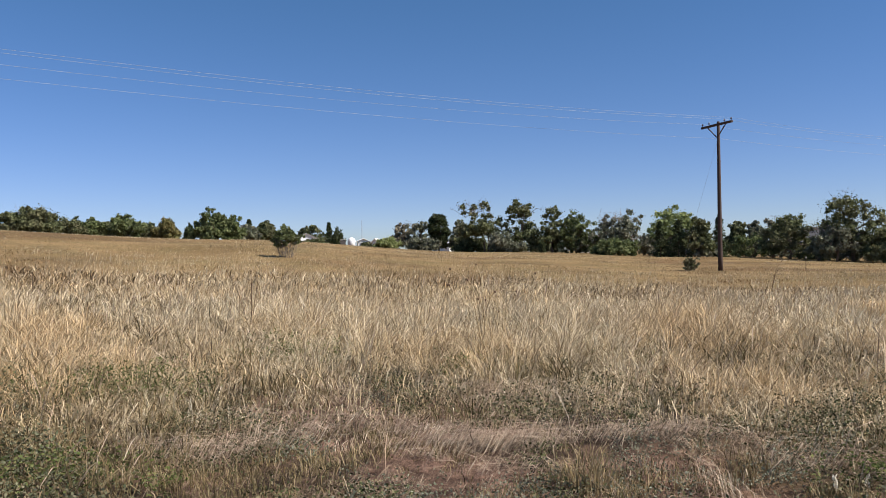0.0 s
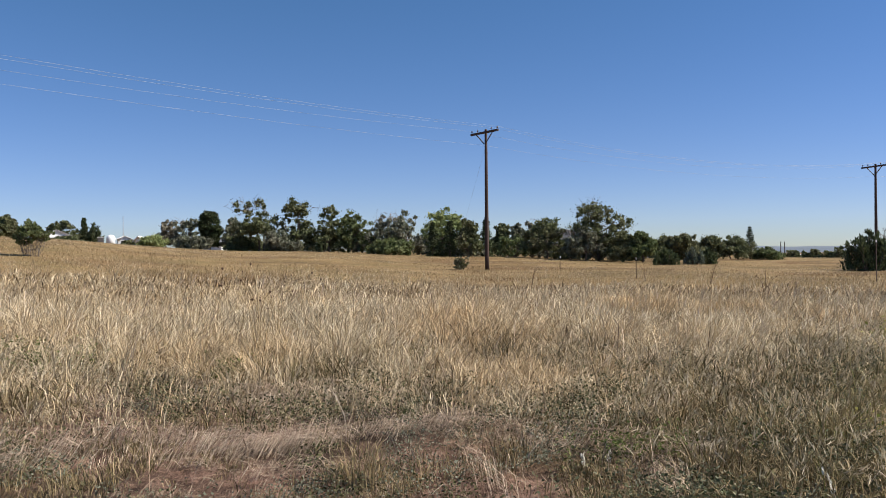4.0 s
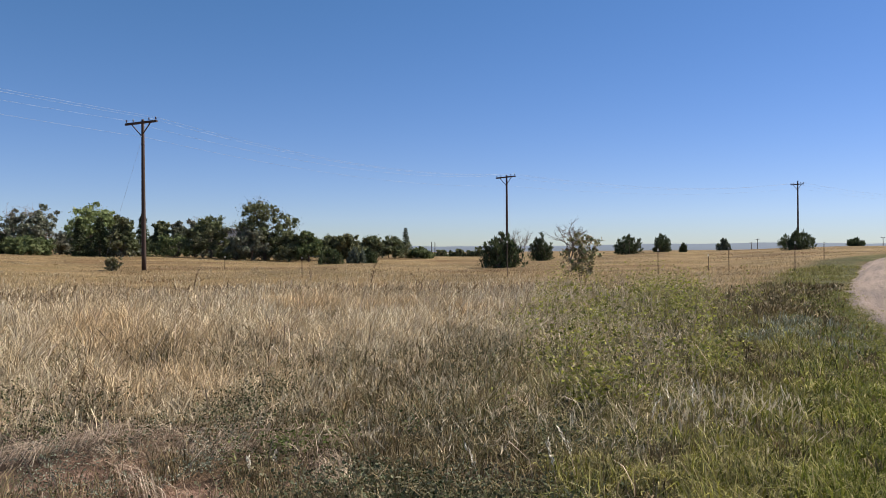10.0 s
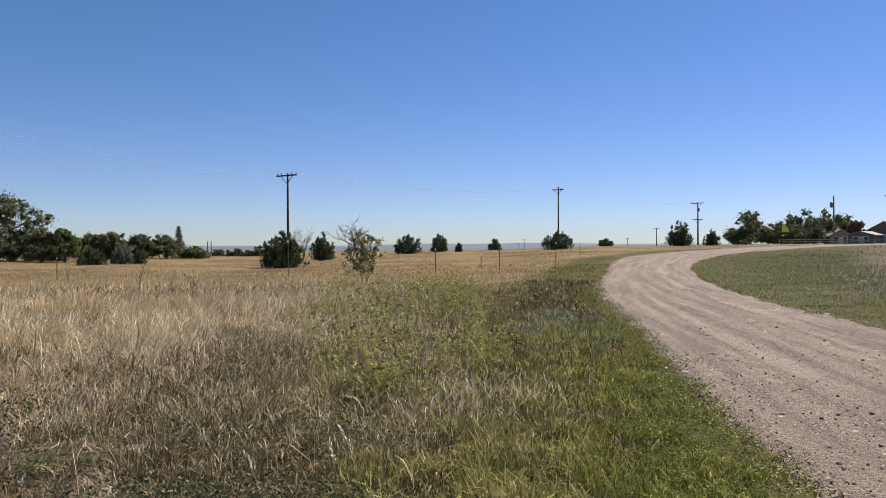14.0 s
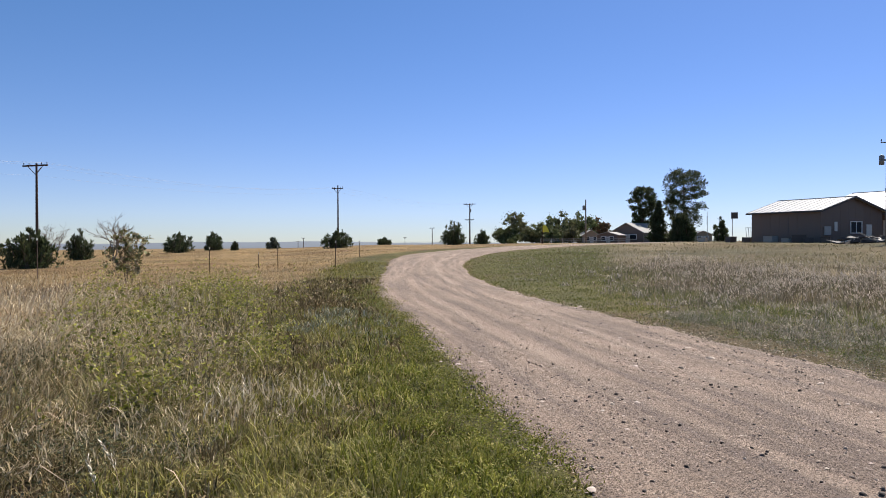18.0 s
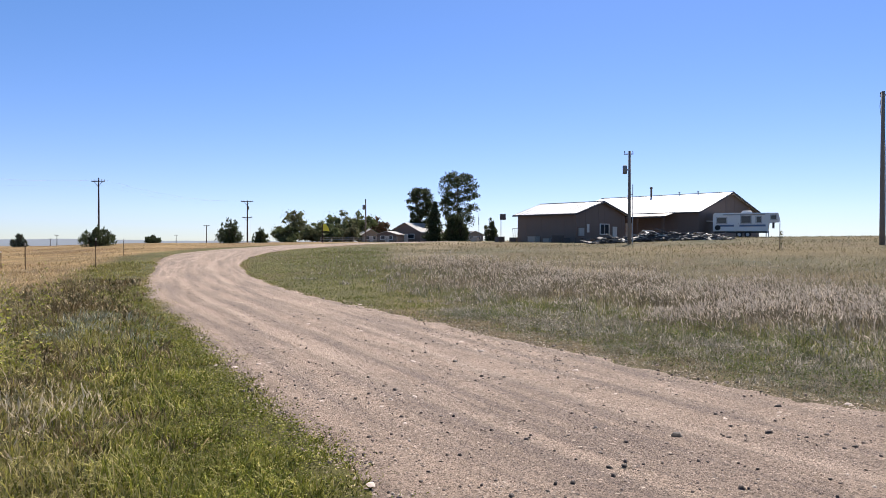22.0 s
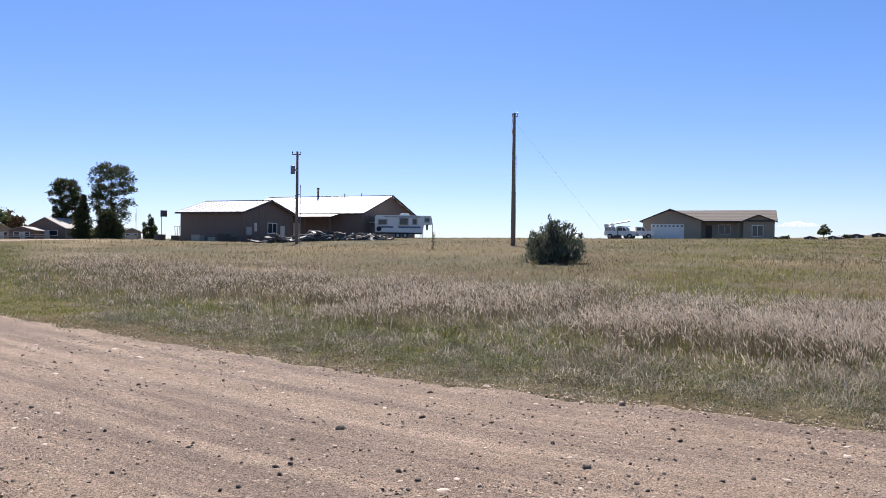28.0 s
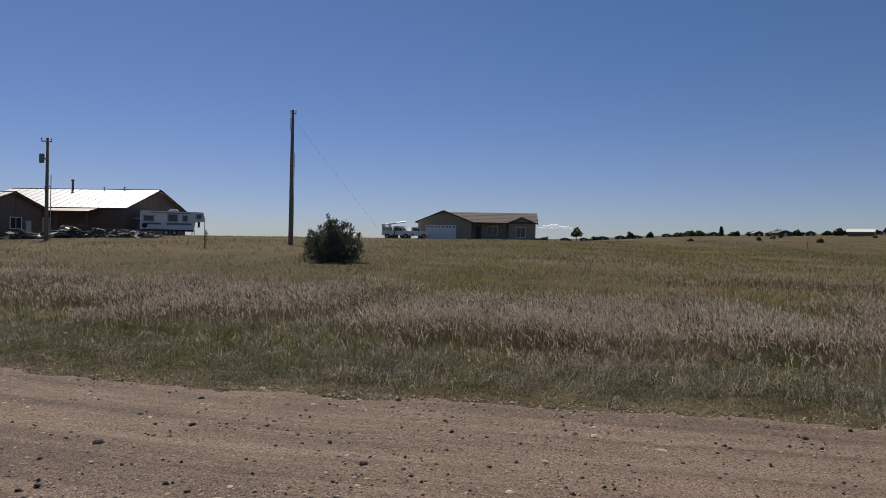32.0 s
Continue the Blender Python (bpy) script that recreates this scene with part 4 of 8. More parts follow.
    h = np.interp(np.hypot(cx, cy), [7, 10.5, 16, 21, 44], [0.4, 0.72, 0.76, 0.6, 0.34]) * rng.uniform(0.55, 1.15, len(cx)) * (0.65 + 0.5 * lumps(cx, cy, 0.7, 2))
    plumes("feathery_grass", cx, cy, h, np.abs(rng.normal(0.55, 0.4, len(cx))), rng.normal(1.9, 1.1, len(cx)), "dry", "straw_head", "pale dry grass with loose feathery heads", 0.011, 0.14, 3)
    x, y = sector(250000, 17, 190, -37, 86, 1.1)
    zn = zones(x, y)
    x, y = keep(x, y, zn["tall"] * (0.2 + 0.8 * patchy(x, y, 0.2, 0.7, 3)))
    h = np.interp(np.hypot(x, y), [18, 30, 60, 120], [0.36, 0.22, 0.12, 0.08]) * (0.45 + 1.0 * lumps(x, y, 0.21, 2)) * rng.uniform(0.4, 1.2, len(x))
    blades("rusty_grass", x, y, h, np.abs(rng.normal(0.8, 0.35, len(x))), 0.01, M["rusty"], "shorter rust and straw coloured grass farther out", rows=2, thin=0.001)
    # dark leafy clumps at the foot of the tall grass
    cx, cy = np.concatenate([sector(430, 6.6, 12.5, -37, 48), sector(240, 4.0, 5.8, 36, 52)], 1)
    cx, cy = keep(cx, cy, patchy(cx, cy, 0.9, 2.7, 3.7, 0.42, 0.62))
    x, y, b, k = bunches(cx, cy, 9, 0.16)
    leaves_on_stems("dark_weeds", x, y, (rng.uniform(0.12, 0.42, len(cx)) * np.interp(np.hypot(cx, cy), [4.3, 7.5], [0.4, 1]))[k] * rng.uniform(0.5, 1.1, len(x)), 0.026, 15, M["weed"], "dark green weed clumps at the foot of the tall grass", 0.07)
    # weedy grass along the field's near edge
    cx, cy = sector(11500, 4.2, 26, -37, 74, 0.7)
    zn = zones(cx, cy)
    dense = patchy(cx, cy, 1.1, 3.4, 5, 0.3, 0.62)
    k = rng.random(len(cx)) < np.maximum(zn["weeds"] * (0.2 + 0.8 * dense), 0.75 * zn["tall"] * (zn["d"] < 16) * patchy(cx, cy, 0.75, 2.2, 6.2, 0.44, 0.58))
    cx, cy = cx[k], cy[k]
    zn = zones(cx, cy)
    ht = rng.uniform(0.16, 0.56, len(cx)) * np.interp(np.hypot(cx, cy), [4, 6, 9], [0.45, 0.7, 1.0]) * (1 - 0.45 * zn["verge"]) * (0.5 + 0.5 * smooth(zn["e"], 0.8, 3.5))
    near = np.hypot(cx, cy) < 10
    sunny = rng.random(len(cx)) < smooth(zn["az"], 44, 58)
    for m, per, rows in ((near, 20, 4), (~near, 16, 3)):
        tuft_blades("weedy_grass", cx[m & ~sunny], cy[m & ~sunny], per, 0.075, ht[m & ~sunny], 0.6, 0.006, M["mixed"], "knee-high fading grey-green and tan grass", 0.3, rows, 0.001, swirl=0.2, lay=0.55)
        tuft_blades("yellowing_grass", cx[m & sunny], cy[m & sunny], per, 0.075, ht[m & sunny], 0.6, 0.006, M["fade"], "knee-high yellowing olive grass beside the verge", 0.3, rows, 0.001, swirl=0.2, lay=0.55)
    x, y = sector(58000, 4.2, 20, -37, 72, 0.8)
    zn = zones(x, y)
    x, y = keep(x, y, zn["weeds"] * (0.3 + 0.7 * patchy(x, y, 2.1, 5.7, 1.4, 0.3, 0.6)))
    sunny = rng.random(len(x)) < smooth(np.degrees(np.arctan2(x, y)), 44, 58)
    for m, mat in ((~sunny, "mixed"), (sunny, "fade")):
        blades("low_tangle", x[m], y[m], rng.uniform(0.08, 0.34, m.sum()) * np.interp(np.hypot(x[m], y[m]), [4, 9], [0.6, 1.0]), np.clip(rng.normal(0.95, 0.4, m.sum()), 0.1, 1.5), 0.0055, M[mat], "low tangled grass between the weeds", rows=3, thin=0.0012, swirl=0.35)
    cx, cy = sector(17000, 5.0, 28, 18, 78, 0.8)
    zn = zones(cx, cy)
    cx, cy = keep(cx, cy, (zn["weeds"] + 0.1 * zn["verge"] * (zn["e"] > 1.5)) * ~zn["far"] * (0.05 + 0.95 * patchy(cx, cy, 0.8, 2.6, 9.1, 0.36, 0.62)) * np.interp(zn["d"], [5.5, 9], [0.35, 1]))
    h = rng.uniform(0.22, 0.64, len(cx)) * np.interp(np.hypot(cx, cy), [4.6, 8], [0.65, 1])
    plumes("ripe_grass", cx, cy, h, np.abs(rng.normal(0.45, 0.35, len(cx))), rng.normal(1.9, 1.5, len(cx)), "mixed", "straw_head", "ripe grass with pale drooping heads among weeds", 0.008, 0.14)
    # stand of pale oat-like stalks beside the verge
    cx, cy = P(66.5, 6.6)
    cx, cy = cx + rng.normal(0, 0.4, 170), cy + rng.normal(0, 0.35, 170)
    plumes("oat_stalks", cx, cy, rng.uniform(0.22, 0.46, len(cx)), np.abs(rng.normal(0.25, 0.2, len(cx))), rng.normal(1.9, 1.5, len(cx)), "tangle", "straw_head", "pale ripe oat-like stalks beside the verge", 0.012, 0.13, 4)
    # green verge by the road, the field's side: short curly turf, fading tufts, dark weeds at the road
    x, y = sector(110000, 4.1, 15, 54, 97, 0.9)
    zn = zones(x, y)
    turf = (zn["e"] > rng.normal(0.0, 0.09, len(x))) & (zn["side"] > 0)
    x, y = keep(x, y, turf * np.maximum(zn["verge"], (zn["e"] < 0.6) * 0.8) * (0.3 + 0.7 * patchy(x, y, 1.9, 4.7, 2, 0.28, 0.6)))
    zn = zones(x, y)
    h = (0.05 + 0.11 * smooth(zn["e"], 0.0, 1.6)) * rng.uniform(0.5, 1.5, len(x)) * (0.55 + 0.8 * patchy(x, y, 2.3, 6.1, 1.1))
    lush = rng.random(len(x)) < 0.75 * np.maximum(1 - smooth(zn["e"] + 0.5 * grit(x, y), 0.7, 2.2), smooth(zn["az"], 70, 78))
    for name, m, k, label in (("verge_turf", "green", ~lush, "short green verge grass with yellowing blades"), ("lush_turf", "lush", lush, "darker lush green grass at the road")):
        blades(name, x[k], y[k], h[k], np.clip(rng.normal(0.85, 0.42, k.sum()), 0.05, 1.5), 0.008, M[m], label, rows=3, thin=0.0013, swirl=0.3)
    cx, cy = beside_road(4200, 12, 46, -0.02, 4.2, 1)
    zn = zones(cx, cy)
    cx, cy = keep(cx, cy, np.where(zn["e"] < 0, smooth(zn["az"], 44, 66), zn["verge"]) * (0.25 + 0.75 * patchy(cx, cy, 1.3, 3.7, 2, 0.3, 0.6)))
    tuft_blades("verge_grass", cx, cy, 26, 0.07, (0.07 + 0.12 * smooth(zones(cx, cy)["e"], 0.0, 1.6)) * rng.uniform(0.6, 1.4, len(cx)), 0.6, 0.008, M["green"], "short green verge grass along the road", rows=2, thin=0.0009)
    cx, cy = beside_road(4200, 4.3, 30, 0.5, 4.4, 1)
    zn = zones(cx, cy)
    cx, cy = keep(cx, cy, zn["verge"] * patchy(cx, cy, 1.2, 3.7, 6, 0.34, 0.6) * (1 - 0.8 * smooth(zn["az"], 68, 78)))
    tuft_blades("verge_straw", cx, cy, 22, 0.06, rng.uniform(0.1, 0.28, len(cx)), 0.8, 0.007, M["mixed"], "fading tan tufts in the green verge", 0.3, 3, 0.0012)
    cx, cy = beside_road(1100, 4.3, 26, 0.05, 1.1, 1)
    cx, cy = keep(cx, cy, patchy(cx, cy, 1.3, 3.3, 4.4, 0.34, 0.6))
    x, y, b, k = bunches(cx, cy, 4, 0.1)
    leaves_on_stems("edge_weeds", x, y, rng.uniform(0.04, 0.17, len(cx))[k], 0.02, 14, M["lush"], "low lush green weeds along the road's edge", 0.06)
    # silvery grass laid over by the wind in the verge
    cx, cy = P(71.5, 14.5)
    ang = rng.normal(0, 1.0, (2, 60))
    cx, cy = cx + ang[0] * 1.5 + ang[1] * 0.4, cy + ang[1] * 0.8
    cx, cy = keep(cx, cy, (zones(cx, cy)["e"] > 0.5) * 1.0)
    tuft_blades("silver_grass", cx, cy, 40, 0.09, rng.uniform(0.18, 0.34, len(cx)), 0.7, 0.006, M["silver"], "silvery grass laid over in the verge", wind=0.9)
    # the road's far side, inside the bend
    cx, cy = beside_road(11000, 7, 60, 0.1, 12, -1)
    zn = zones(cx, cy)
    cx, cy = keep(cx, cy, zn["verge"] * np.where(zn["az"] > 95, 0.04 + 0.6 * patchy(cx, cy, 0.5, 1.7, 3, 0.45, 0.7), 1) * (zn["e"] > rng.normal(0.3, 0.25, len(cx))))
    x, y, b, k = bunches(cx, cy, 20, 0.09)
    h = (0.045 + 0.07 * smooth(zones(cx, cy)["e"], 0.8, 5)) * rng.uniform(0.5, 1.35, len(cx)) * np.interp(np.hypot(cx, cy), [10, 26], [1, 0.5])
    blades("far_verge_grass", x, y, h[k] * rng.uniform(0.5, 1.3, len(x)), np.abs(rng.normal(0.75, 0.4, len(x))), 0.0065, M["lawn"], "short green grass on the road's far side", bearing=b, rows=2, thin=0.0011)
    x, y = sector(70000, 14, 70, 76, 98)
    zn = zones(x, y)
    x, y = keep(x, y, zn["far"] * zn["verge"] * (zn["e"] > rng.normal(0.1, 0.15, len(x))))
    blades("lawn_grass", x, y, rng.uniform(0.03, 0.09, len(x)), np.abs(rng.normal(0.8, 0.4, len(x))), 0.008, M["lawn"], "short bright green grass inside the road's bend", rows=2, thin=0.0012)
    # past the road: a sparse grey fringe on the gravel, rank growth, then seed grass
    for name, m, n, label in (("roadside_sage", "sage", 3000, "grey-green low sage weeds along the road's far edge"), ("roadside_weeds", "weed", 2000, "dark low weeds along the road's far edge")):
        cx, cy = beside_road(n, 6.6, 16, -0.35, 2.6, -1)
        zn = zones(cx, cy)
        cx, cy = keep(cx, cy, smooth(zn["az"], 90, 97) * smooth(zn["e"] + rng.normal(0, 0.25, len(cx)), -0.25, 0.9) * (0.15 + 0.85 * patchy(cx, cy, 1.3, 3.6, 2.0 if m == "sage" else 5.0, 0.34, 0.6)))
        e = zones(cx, cy)["e"]
        x, y, b, k = bunches(cx, cy, 4, 0.09)
        leaves_on_stems(name, x, y, (rng.uniform(0.03, 0.19, len(cx)) * (0.4 + 0.6 * smooth(e, 0, 1.5)))[k], 0.015, 8, M[m], label, 0.06)
    cx, cy = beside_road(6200, 6.8, 17, -0.3, 3.2, -1)
    zn = zones(cx, cy)
    cx, cy = keep(cx, cy, smooth(zn["az"], 92, 98) * smooth(zn["e"] + rng.normal(0, 0.35, len(cx)), -0.2, 1.1) * (0.25 + 0.75 * patchy(cx, cy, 1.6, 4.4, 9, 0.32, 0.6)))
    e = zones(cx, cy)["e"]
    tuft_blades("edge_growth", cx, cy, 10, 0.07, rng.uniform(0.06, 0.26, len(cx)) * (0.35 + 0.65 * smooth(e, 0.2, 2.2)) * np.interp(zones(cx, cy)["az"], [130, 150], [1.0, 1.5]), 1.15, 0.006, M["fringe"], "short grey and tan growth at the road's edge", rows=3, swirl=0.35)
    cx, cy = beside_road(3200, 6.8, 24, 0.4, 4.2, -1)
    zn = zones(cx, cy)
    cx, cy = keep(cx, cy, smooth(zn["az"], 94, 100) * (1 - 0.6 * smooth(zn["az"], 120, 140)) * smooth(zn["e"] + rng.normal(0, 0.3, len(cx)), 0.4, 1.3) * (0.1 + 0.9 * patchy(cx, cy, 0.9, 2.7, 1.2, 0.36, 0.56)))
    x, y, b, k = bunches(cx, cy, 5, 0.1)
    leaves_on_stems("roadside_greens", x, y, (rng.uniform(0.04, 0.2, len(cx)) * (0.4 + 0.6 * smooth(zones(cx, cy)["e"], 0.4, 2.5)))[k], 0.024, 9, M["greens"], "low leafy green growth along the road's far side", 0.07)
    cx, cy = beside_road(9000, 7, 36, 0.8, 12, -1)
    zn = zones(cx, cy)
    cx, cy = keep(cx, cy, np.where(zn["az"] > 92, 0.25 + 0.75 * patchy(cx, cy, 1.0, 2.9, 6, 0.3, 0.6), 0.08) * (1 - 0.5 * zn["pale"]))
    zn = zones(cx, cy)
    h = rng.uniform(0.14, 0.42, len(cx)) * (0.14 + 0.86 * smooth(zn["e"], 0.8, 4.4)) * (0.6 + 0.7 * lumps(cx, cy, 0.8, 3))
    near = np.hypot(cx, cy) < 14
    grey_part = rng.random(len(cx)) < 0.12 + 0.34 * smooth(zn["az"], 104, 130)
    for name, m, per, rows, mat, label in (("rank_growth", near & ~grey_part, 20, 3, "rank", "rank grey-green growth beside the road"), ("rank_growth", ~near & ~grey_part, 18, 2, "rank", "rank grey-green growth beside the road"),
                                           ("fading_growth", grey_part, 20, 3, "fringe", "fading grey and straw growth beside the road")):
        tuft_blades(name, cx[m], cy[m], per, 0.085, h[m], 0.85, 0.006, M[mat], label, rows=rows, thin=0.001, swirl=0.25)
    cx, cy = beside_road(1700, 7, 30, 1.0, 7, -1)
    zn = zones(cx, cy)
    cx, cy = keep(cx, cy, np.where(zn["az"] > 96, patchy(cx, cy, 1.1, 3.1, 2, 0.36, 0.62), 0.05) * np.interp(zn["az"], [120, 150], [0.6, 1.0]))
    tuft_blades("straw_tufts", cx, cy, 30, 0.06, rng.uniform(0.1, 0.4, len(cx)) * (0.35 + 0.65 * smooth(zones(cx, cy)["e"], 1, 4)), 0.85, 0.005, M["fringe"], "leaning straw-coloured tufts by the road", rows=4)
    # yellow-green tufts at the foot of the seed grass
    cx, cy = beside_road(1000, 7.5, 24, 0.9, 5.0, -1)
    cx, cy = keep(cx, cy, smooth(zones(cx, cy)["az"], 98, 104) * patchy(cx, cy, 0.7, 2.1, 11, 0.42, 0.62))
    tuft_blades("yellow_tufts", cx, cy, 24, 0.07, rng.uniform(0.08, 0.3, len(cx)) * (0.5 + 0.5 * smooth(zones(cx, cy)["e"], 1, 3.5)), 0.75, 0.006, M["sward"], "yellow-green leafy tufts below the seed grass", rows=3)
    cx, cy = sector(120000, 9, 48, 84, 180, 0.9)
    zn = zones(cx, cy)
    cx, cy = keep(cx, cy, np.maximum(zn["pale"] * (0.12 + 0.88 * patchy(cx, cy, 0.6, 1.9, 8, 0.3, 0.62)), np.where(zn["far"], 0.05 * smooth(zn["e"], 1.5, 4) * (1 - smooth(zn["e"], 18, 30)), 0)))
    zn = zones(cx, cy)
    h = (0.26 + 0.34 * zn["pale"]) * rng.uniform(0.6, 1.15, len(cx)) * (0.65 + 0.5 * lumps(cx, cy, 1.2, 6))
    plumes("seed_grass", cx, cy, h, np.abs(rng.normal(0.35, 0.25, len(cx))), rng.normal(1.2, 1.2, len(cx)), "reed", "seed", "pale rustling grass with feathery seed heads", 0.016, 0.16, 3)
    x, y = sector(72000, 9, 40, 88, 180, 0.9)
    zn = zones(x, y)
    x, y = keep(x, y, zn["pale"] * (0.2 + 0.8 * patchy(x, y, 0.6, 1.9, 8, 0.3, 0.62)))
    blades("seed_grass_stems", x, y, rng.uniform(0.15, 0.42, len(x)), np.abs(rng.normal(0.45, 0.3, len(x))), 0.006, M["reed"], "grey-brown stems and leaves of the seed grass", rows=2, thin=0.0008)
    # olive and rusty pasture up to the barns
    x, y = sector(190000, 10, 170, 78, 180)
    zn = zones(x, y)
    x, y = keep(x, y, np.where(zn["far"], smooth(zn["e"], 2, 7) * (1 - 0.3 * zn["pale"]) * (0.2 + 0.8 * patchy(x, y, 0.3, 1.1, 4)), 0))
    blades("pasture_grass", x, y, rng.uniform(0.08, 0.3, len(x)) * (0.35 + 0.9 * lumps(x, y, 0.3, 3)), np.abs(rng.normal(0.85, 0.35, len(x))), 0.009, M["olive"], "short olive and tan pasture grass", rows=2, thin=0.001)
    # green swards in the pasture on the slope past the lone juniper
    cx, cy = sector(8500, 17, 95, 128, 180, 0.8)
    zn = zones(cx, cy)
    cx, cy = keep(cx, cy, zn["far"] * smooth(zn["az"], 130, 142) * (1 - zn["pale"]) * (0.1 + 0.9 * patchy(cx, cy, 0.12, 0.4, 2.6, 0.4, 0.58)))
    tuft_blades("green_sward", cx, cy, 14, 0.13, rng.uniform(0.14, 0.32, len(cx)), 0.7, 0.008, M["sward"], "olive-green sward in the dry pasture", rows=2, thin=0.001)
    # worn ground in front: litter of fallen straw, mats that lie one way, short grass, low weeds
    x, y = sector(62000, 3.9, 11.5, -37, 52, 0.6)
    zn = zones(x, y)
    x, y = keep(x, y, np.clip(zn["worn"] * 1.3 + 0.08 * zn["weeds"], 0, 1) * (0.12 + 0.88 * patchy(x, y, 1.1, 3.3, 6.6, 0.46, 0.62)))
    blades("straw_litter", x, y, rng.uniform(0.05, 0.19, len(x)), np.clip(rng.normal(1.42, 0.12, len(x)), 1.0, 1.52), 0.0042, M["litter"], "litter of fallen straw on worn ground", curl=0.3, bearing=0.9 + 1.3 * np.sin(x * 0.8 + y * 0.5) + rng.normal(0, 1.1, len(x)), rows=3, swirl=0.25)
    cx, cy = sector(190, 4.3, 10.2, -37, 46, 0.3)
    cx, cy = keep(cx, cy, np.maximum(zones(cx, cy)["worn"], 0.15) * (0.22 + 0.78 * patchy(cx, cy, 1.1, 2.6, 8.4, 0.48, 0.6)) * np.interp(np.hypot(cx, cy), [4.3, 6], [0.4, 1]))
    lie = 1.55 + 0.5 * np.sin(cx * 0.7 + cy * 0.9) + rng.normal(0, 0.35, len(cx))
    # the broad swaths that lie combed over beside the bare soil: bearing, distance, way of lying, locks
    for az, d, way, locks in ((6.8, 8.05, 1.6, 7), (16.9, 8.1, 1.05, 7), (8.6, 6.1, 1.1, 6), (2.1, 5.9, 1.55, 6), (19.2, 6.6, 1.3, 4)):
        px, py = P(az, d)
        cx, cy = np.append(cx, px + rng.normal(0, 0.3, locks)), np.append(cy, py + rng.normal(0, 0.12, locks))
        lie = np.append(lie, way + rng.normal(0, 0.16, locks))
    x, y, b, k = bunches(cx, cy, 64, 0.05)
    turn = rng.normal(0, 0.35, len(cx))
    long = rng.uniform(0.6, 1.5, len(cx))
    along = rng.normal(0, 0.26, len(x))
    blades("flattened_straw", x + np.sin(lie[k]) * along, y + np.cos(lie[k]) * along, rng.uniform(0.15, 0.42, len(x)) * long[k], rng.normal(1.42, 0.07, len(x)), 0.0042, M["straw"], "mats of flattened pale straw", curl=0.2,
           bearing=lie[k] + rng.normal(0, 0.13, len(x)), rows=4, swirl=turn[k] + rng.normal(0, 0.1, len(x)))
    cx, cy = sector(3000, 4.0, 11, -37, 52, 0.6)
    zn = zones(cx, cy)
    cx, cy = keep(cx, cy, np.clip(zn["worn"] * 1.2, 0, 1) * (0.04 + 0.96 * patchy(cx, cy, 1.3, 3.5, 4, 0.44, 0.58)))
    tuft_blades("trampled_grass", cx, cy, 22, 0.06, rng.uniform(0.06, 0.24, len(cx)), 0.75, 0.0045, M["mixed"], "low trampled grass on worn ground", rows=3)
    for name, m, n, seed, leaf, label in (("low_weeds", "weed", 1700, 0.6, 0.02, "low dark green weeds on worn ground"), ("sage_clumps", "sage", 2000, 7.0, 0.015, "small grey-green sage clumps on worn ground")):
        cx, cy = sector(n, 4.0, 12, -37, 56, 0.6)
        zn = zones(cx, cy)
        cx, cy = keep(cx, cy, np.maximum(np.maximum(zn["worn"], zn["weeds"] * 0.7), 0.4 * zn["tall"]) * patchy(cx, cy, 1.0, 2.7, seed, 0.47, 0.58))
        x, y, b, k = bunches(cx, cy, 6, 0.07)
        leaves_on_stems(name, x, y, rng.uniform(0.03, 0.17, len(cx))[k] * rng.uniform(0.6, 1.2, len(x)), leaf * 1.25, 8, M[m], label, 0.05)
    # larger green clumps among the dry grass, and one rust-coloured tuft by the bare soil
    for az, d, wide, n, tall in ((-7.0, 10.3, 0.4, 50, 0.55), (-20.5, 8.6, 0.5, 90, 0.5), (34.6, 5.7, 0.3, 22, 0.3), (-26.0, 5.8, 0.4, 70, 0.26), (5.0, 9.4, 0.3, 26, 0.4)):
        px, py = P(az, d)
        x, y = px + rng.normal(0, wide, n), py + rng.normal(0, wide * 0.6, n)
        leaves_on_stems("green_clump", x, y, rng.uniform(0.2, 1.0, n) * tall, 0.028, 34, M["greens"], "leafy green weed clump among dry grass", 0.07)
    px, py = P(14.4, 5.0)
    tuft_blades("rust_tuft", np.array([px, px + 0.1, px - 0.08]), np.array([py, py + 0.05, py + 0.1]), 60, 0.05, np.array([0.36, 0.3, 0.26]), 0.3, 0.005, M["rusty"], "rust-coloured dry tuft beside bare soil", 0.4, 4)
    # broad weeds along the field's edge
    cx, cy = sector(5000, 4.4, 24, -37, 72, 0.8)
    zn = zones(cx, cy)
    cx, cy = keep(cx, cy, np.maximum(zn["weeds"], 0.25 * zn["verge"]) * (zn["e"] > 0.25) * ~zn["far"] * patchy(cx, cy, 1.0, 2.9, 3.1, 0.36, 0.62))
    zn = zones(cx, cy)
    tall = rng.uniform(0.08, 0.46, len(cx)) * np.interp(np.hypot(cx, cy), [5, 9], [0.6, 1.0]) * (1 - 0.6 * zn["verge"])
    x, y, b, k = bunches(cx, cy, 5, 0.11)
    leaves_on_stems("grey_weeds", x, y, tall[k] * rng.uniform(0.6, 1.1, len(x)), 0.026, 14, M["greyweed"], "grey-green knee-high weeds", 0.05)
    cx, cy = sector(1000, 7.0, 26, 46, 73, 0.8)
    zn = zones(cx, cy)
    cx, cy = keep(cx, cy, (zn["e"] > 1.6) * ~zn["far"] * np.exp(-((zn["az"] - 61) / 5.5) ** 2) * (0.06 + 0.94 * patchy(cx, cy, 1.3, 3.4, 5, 0.38, 0.6)))
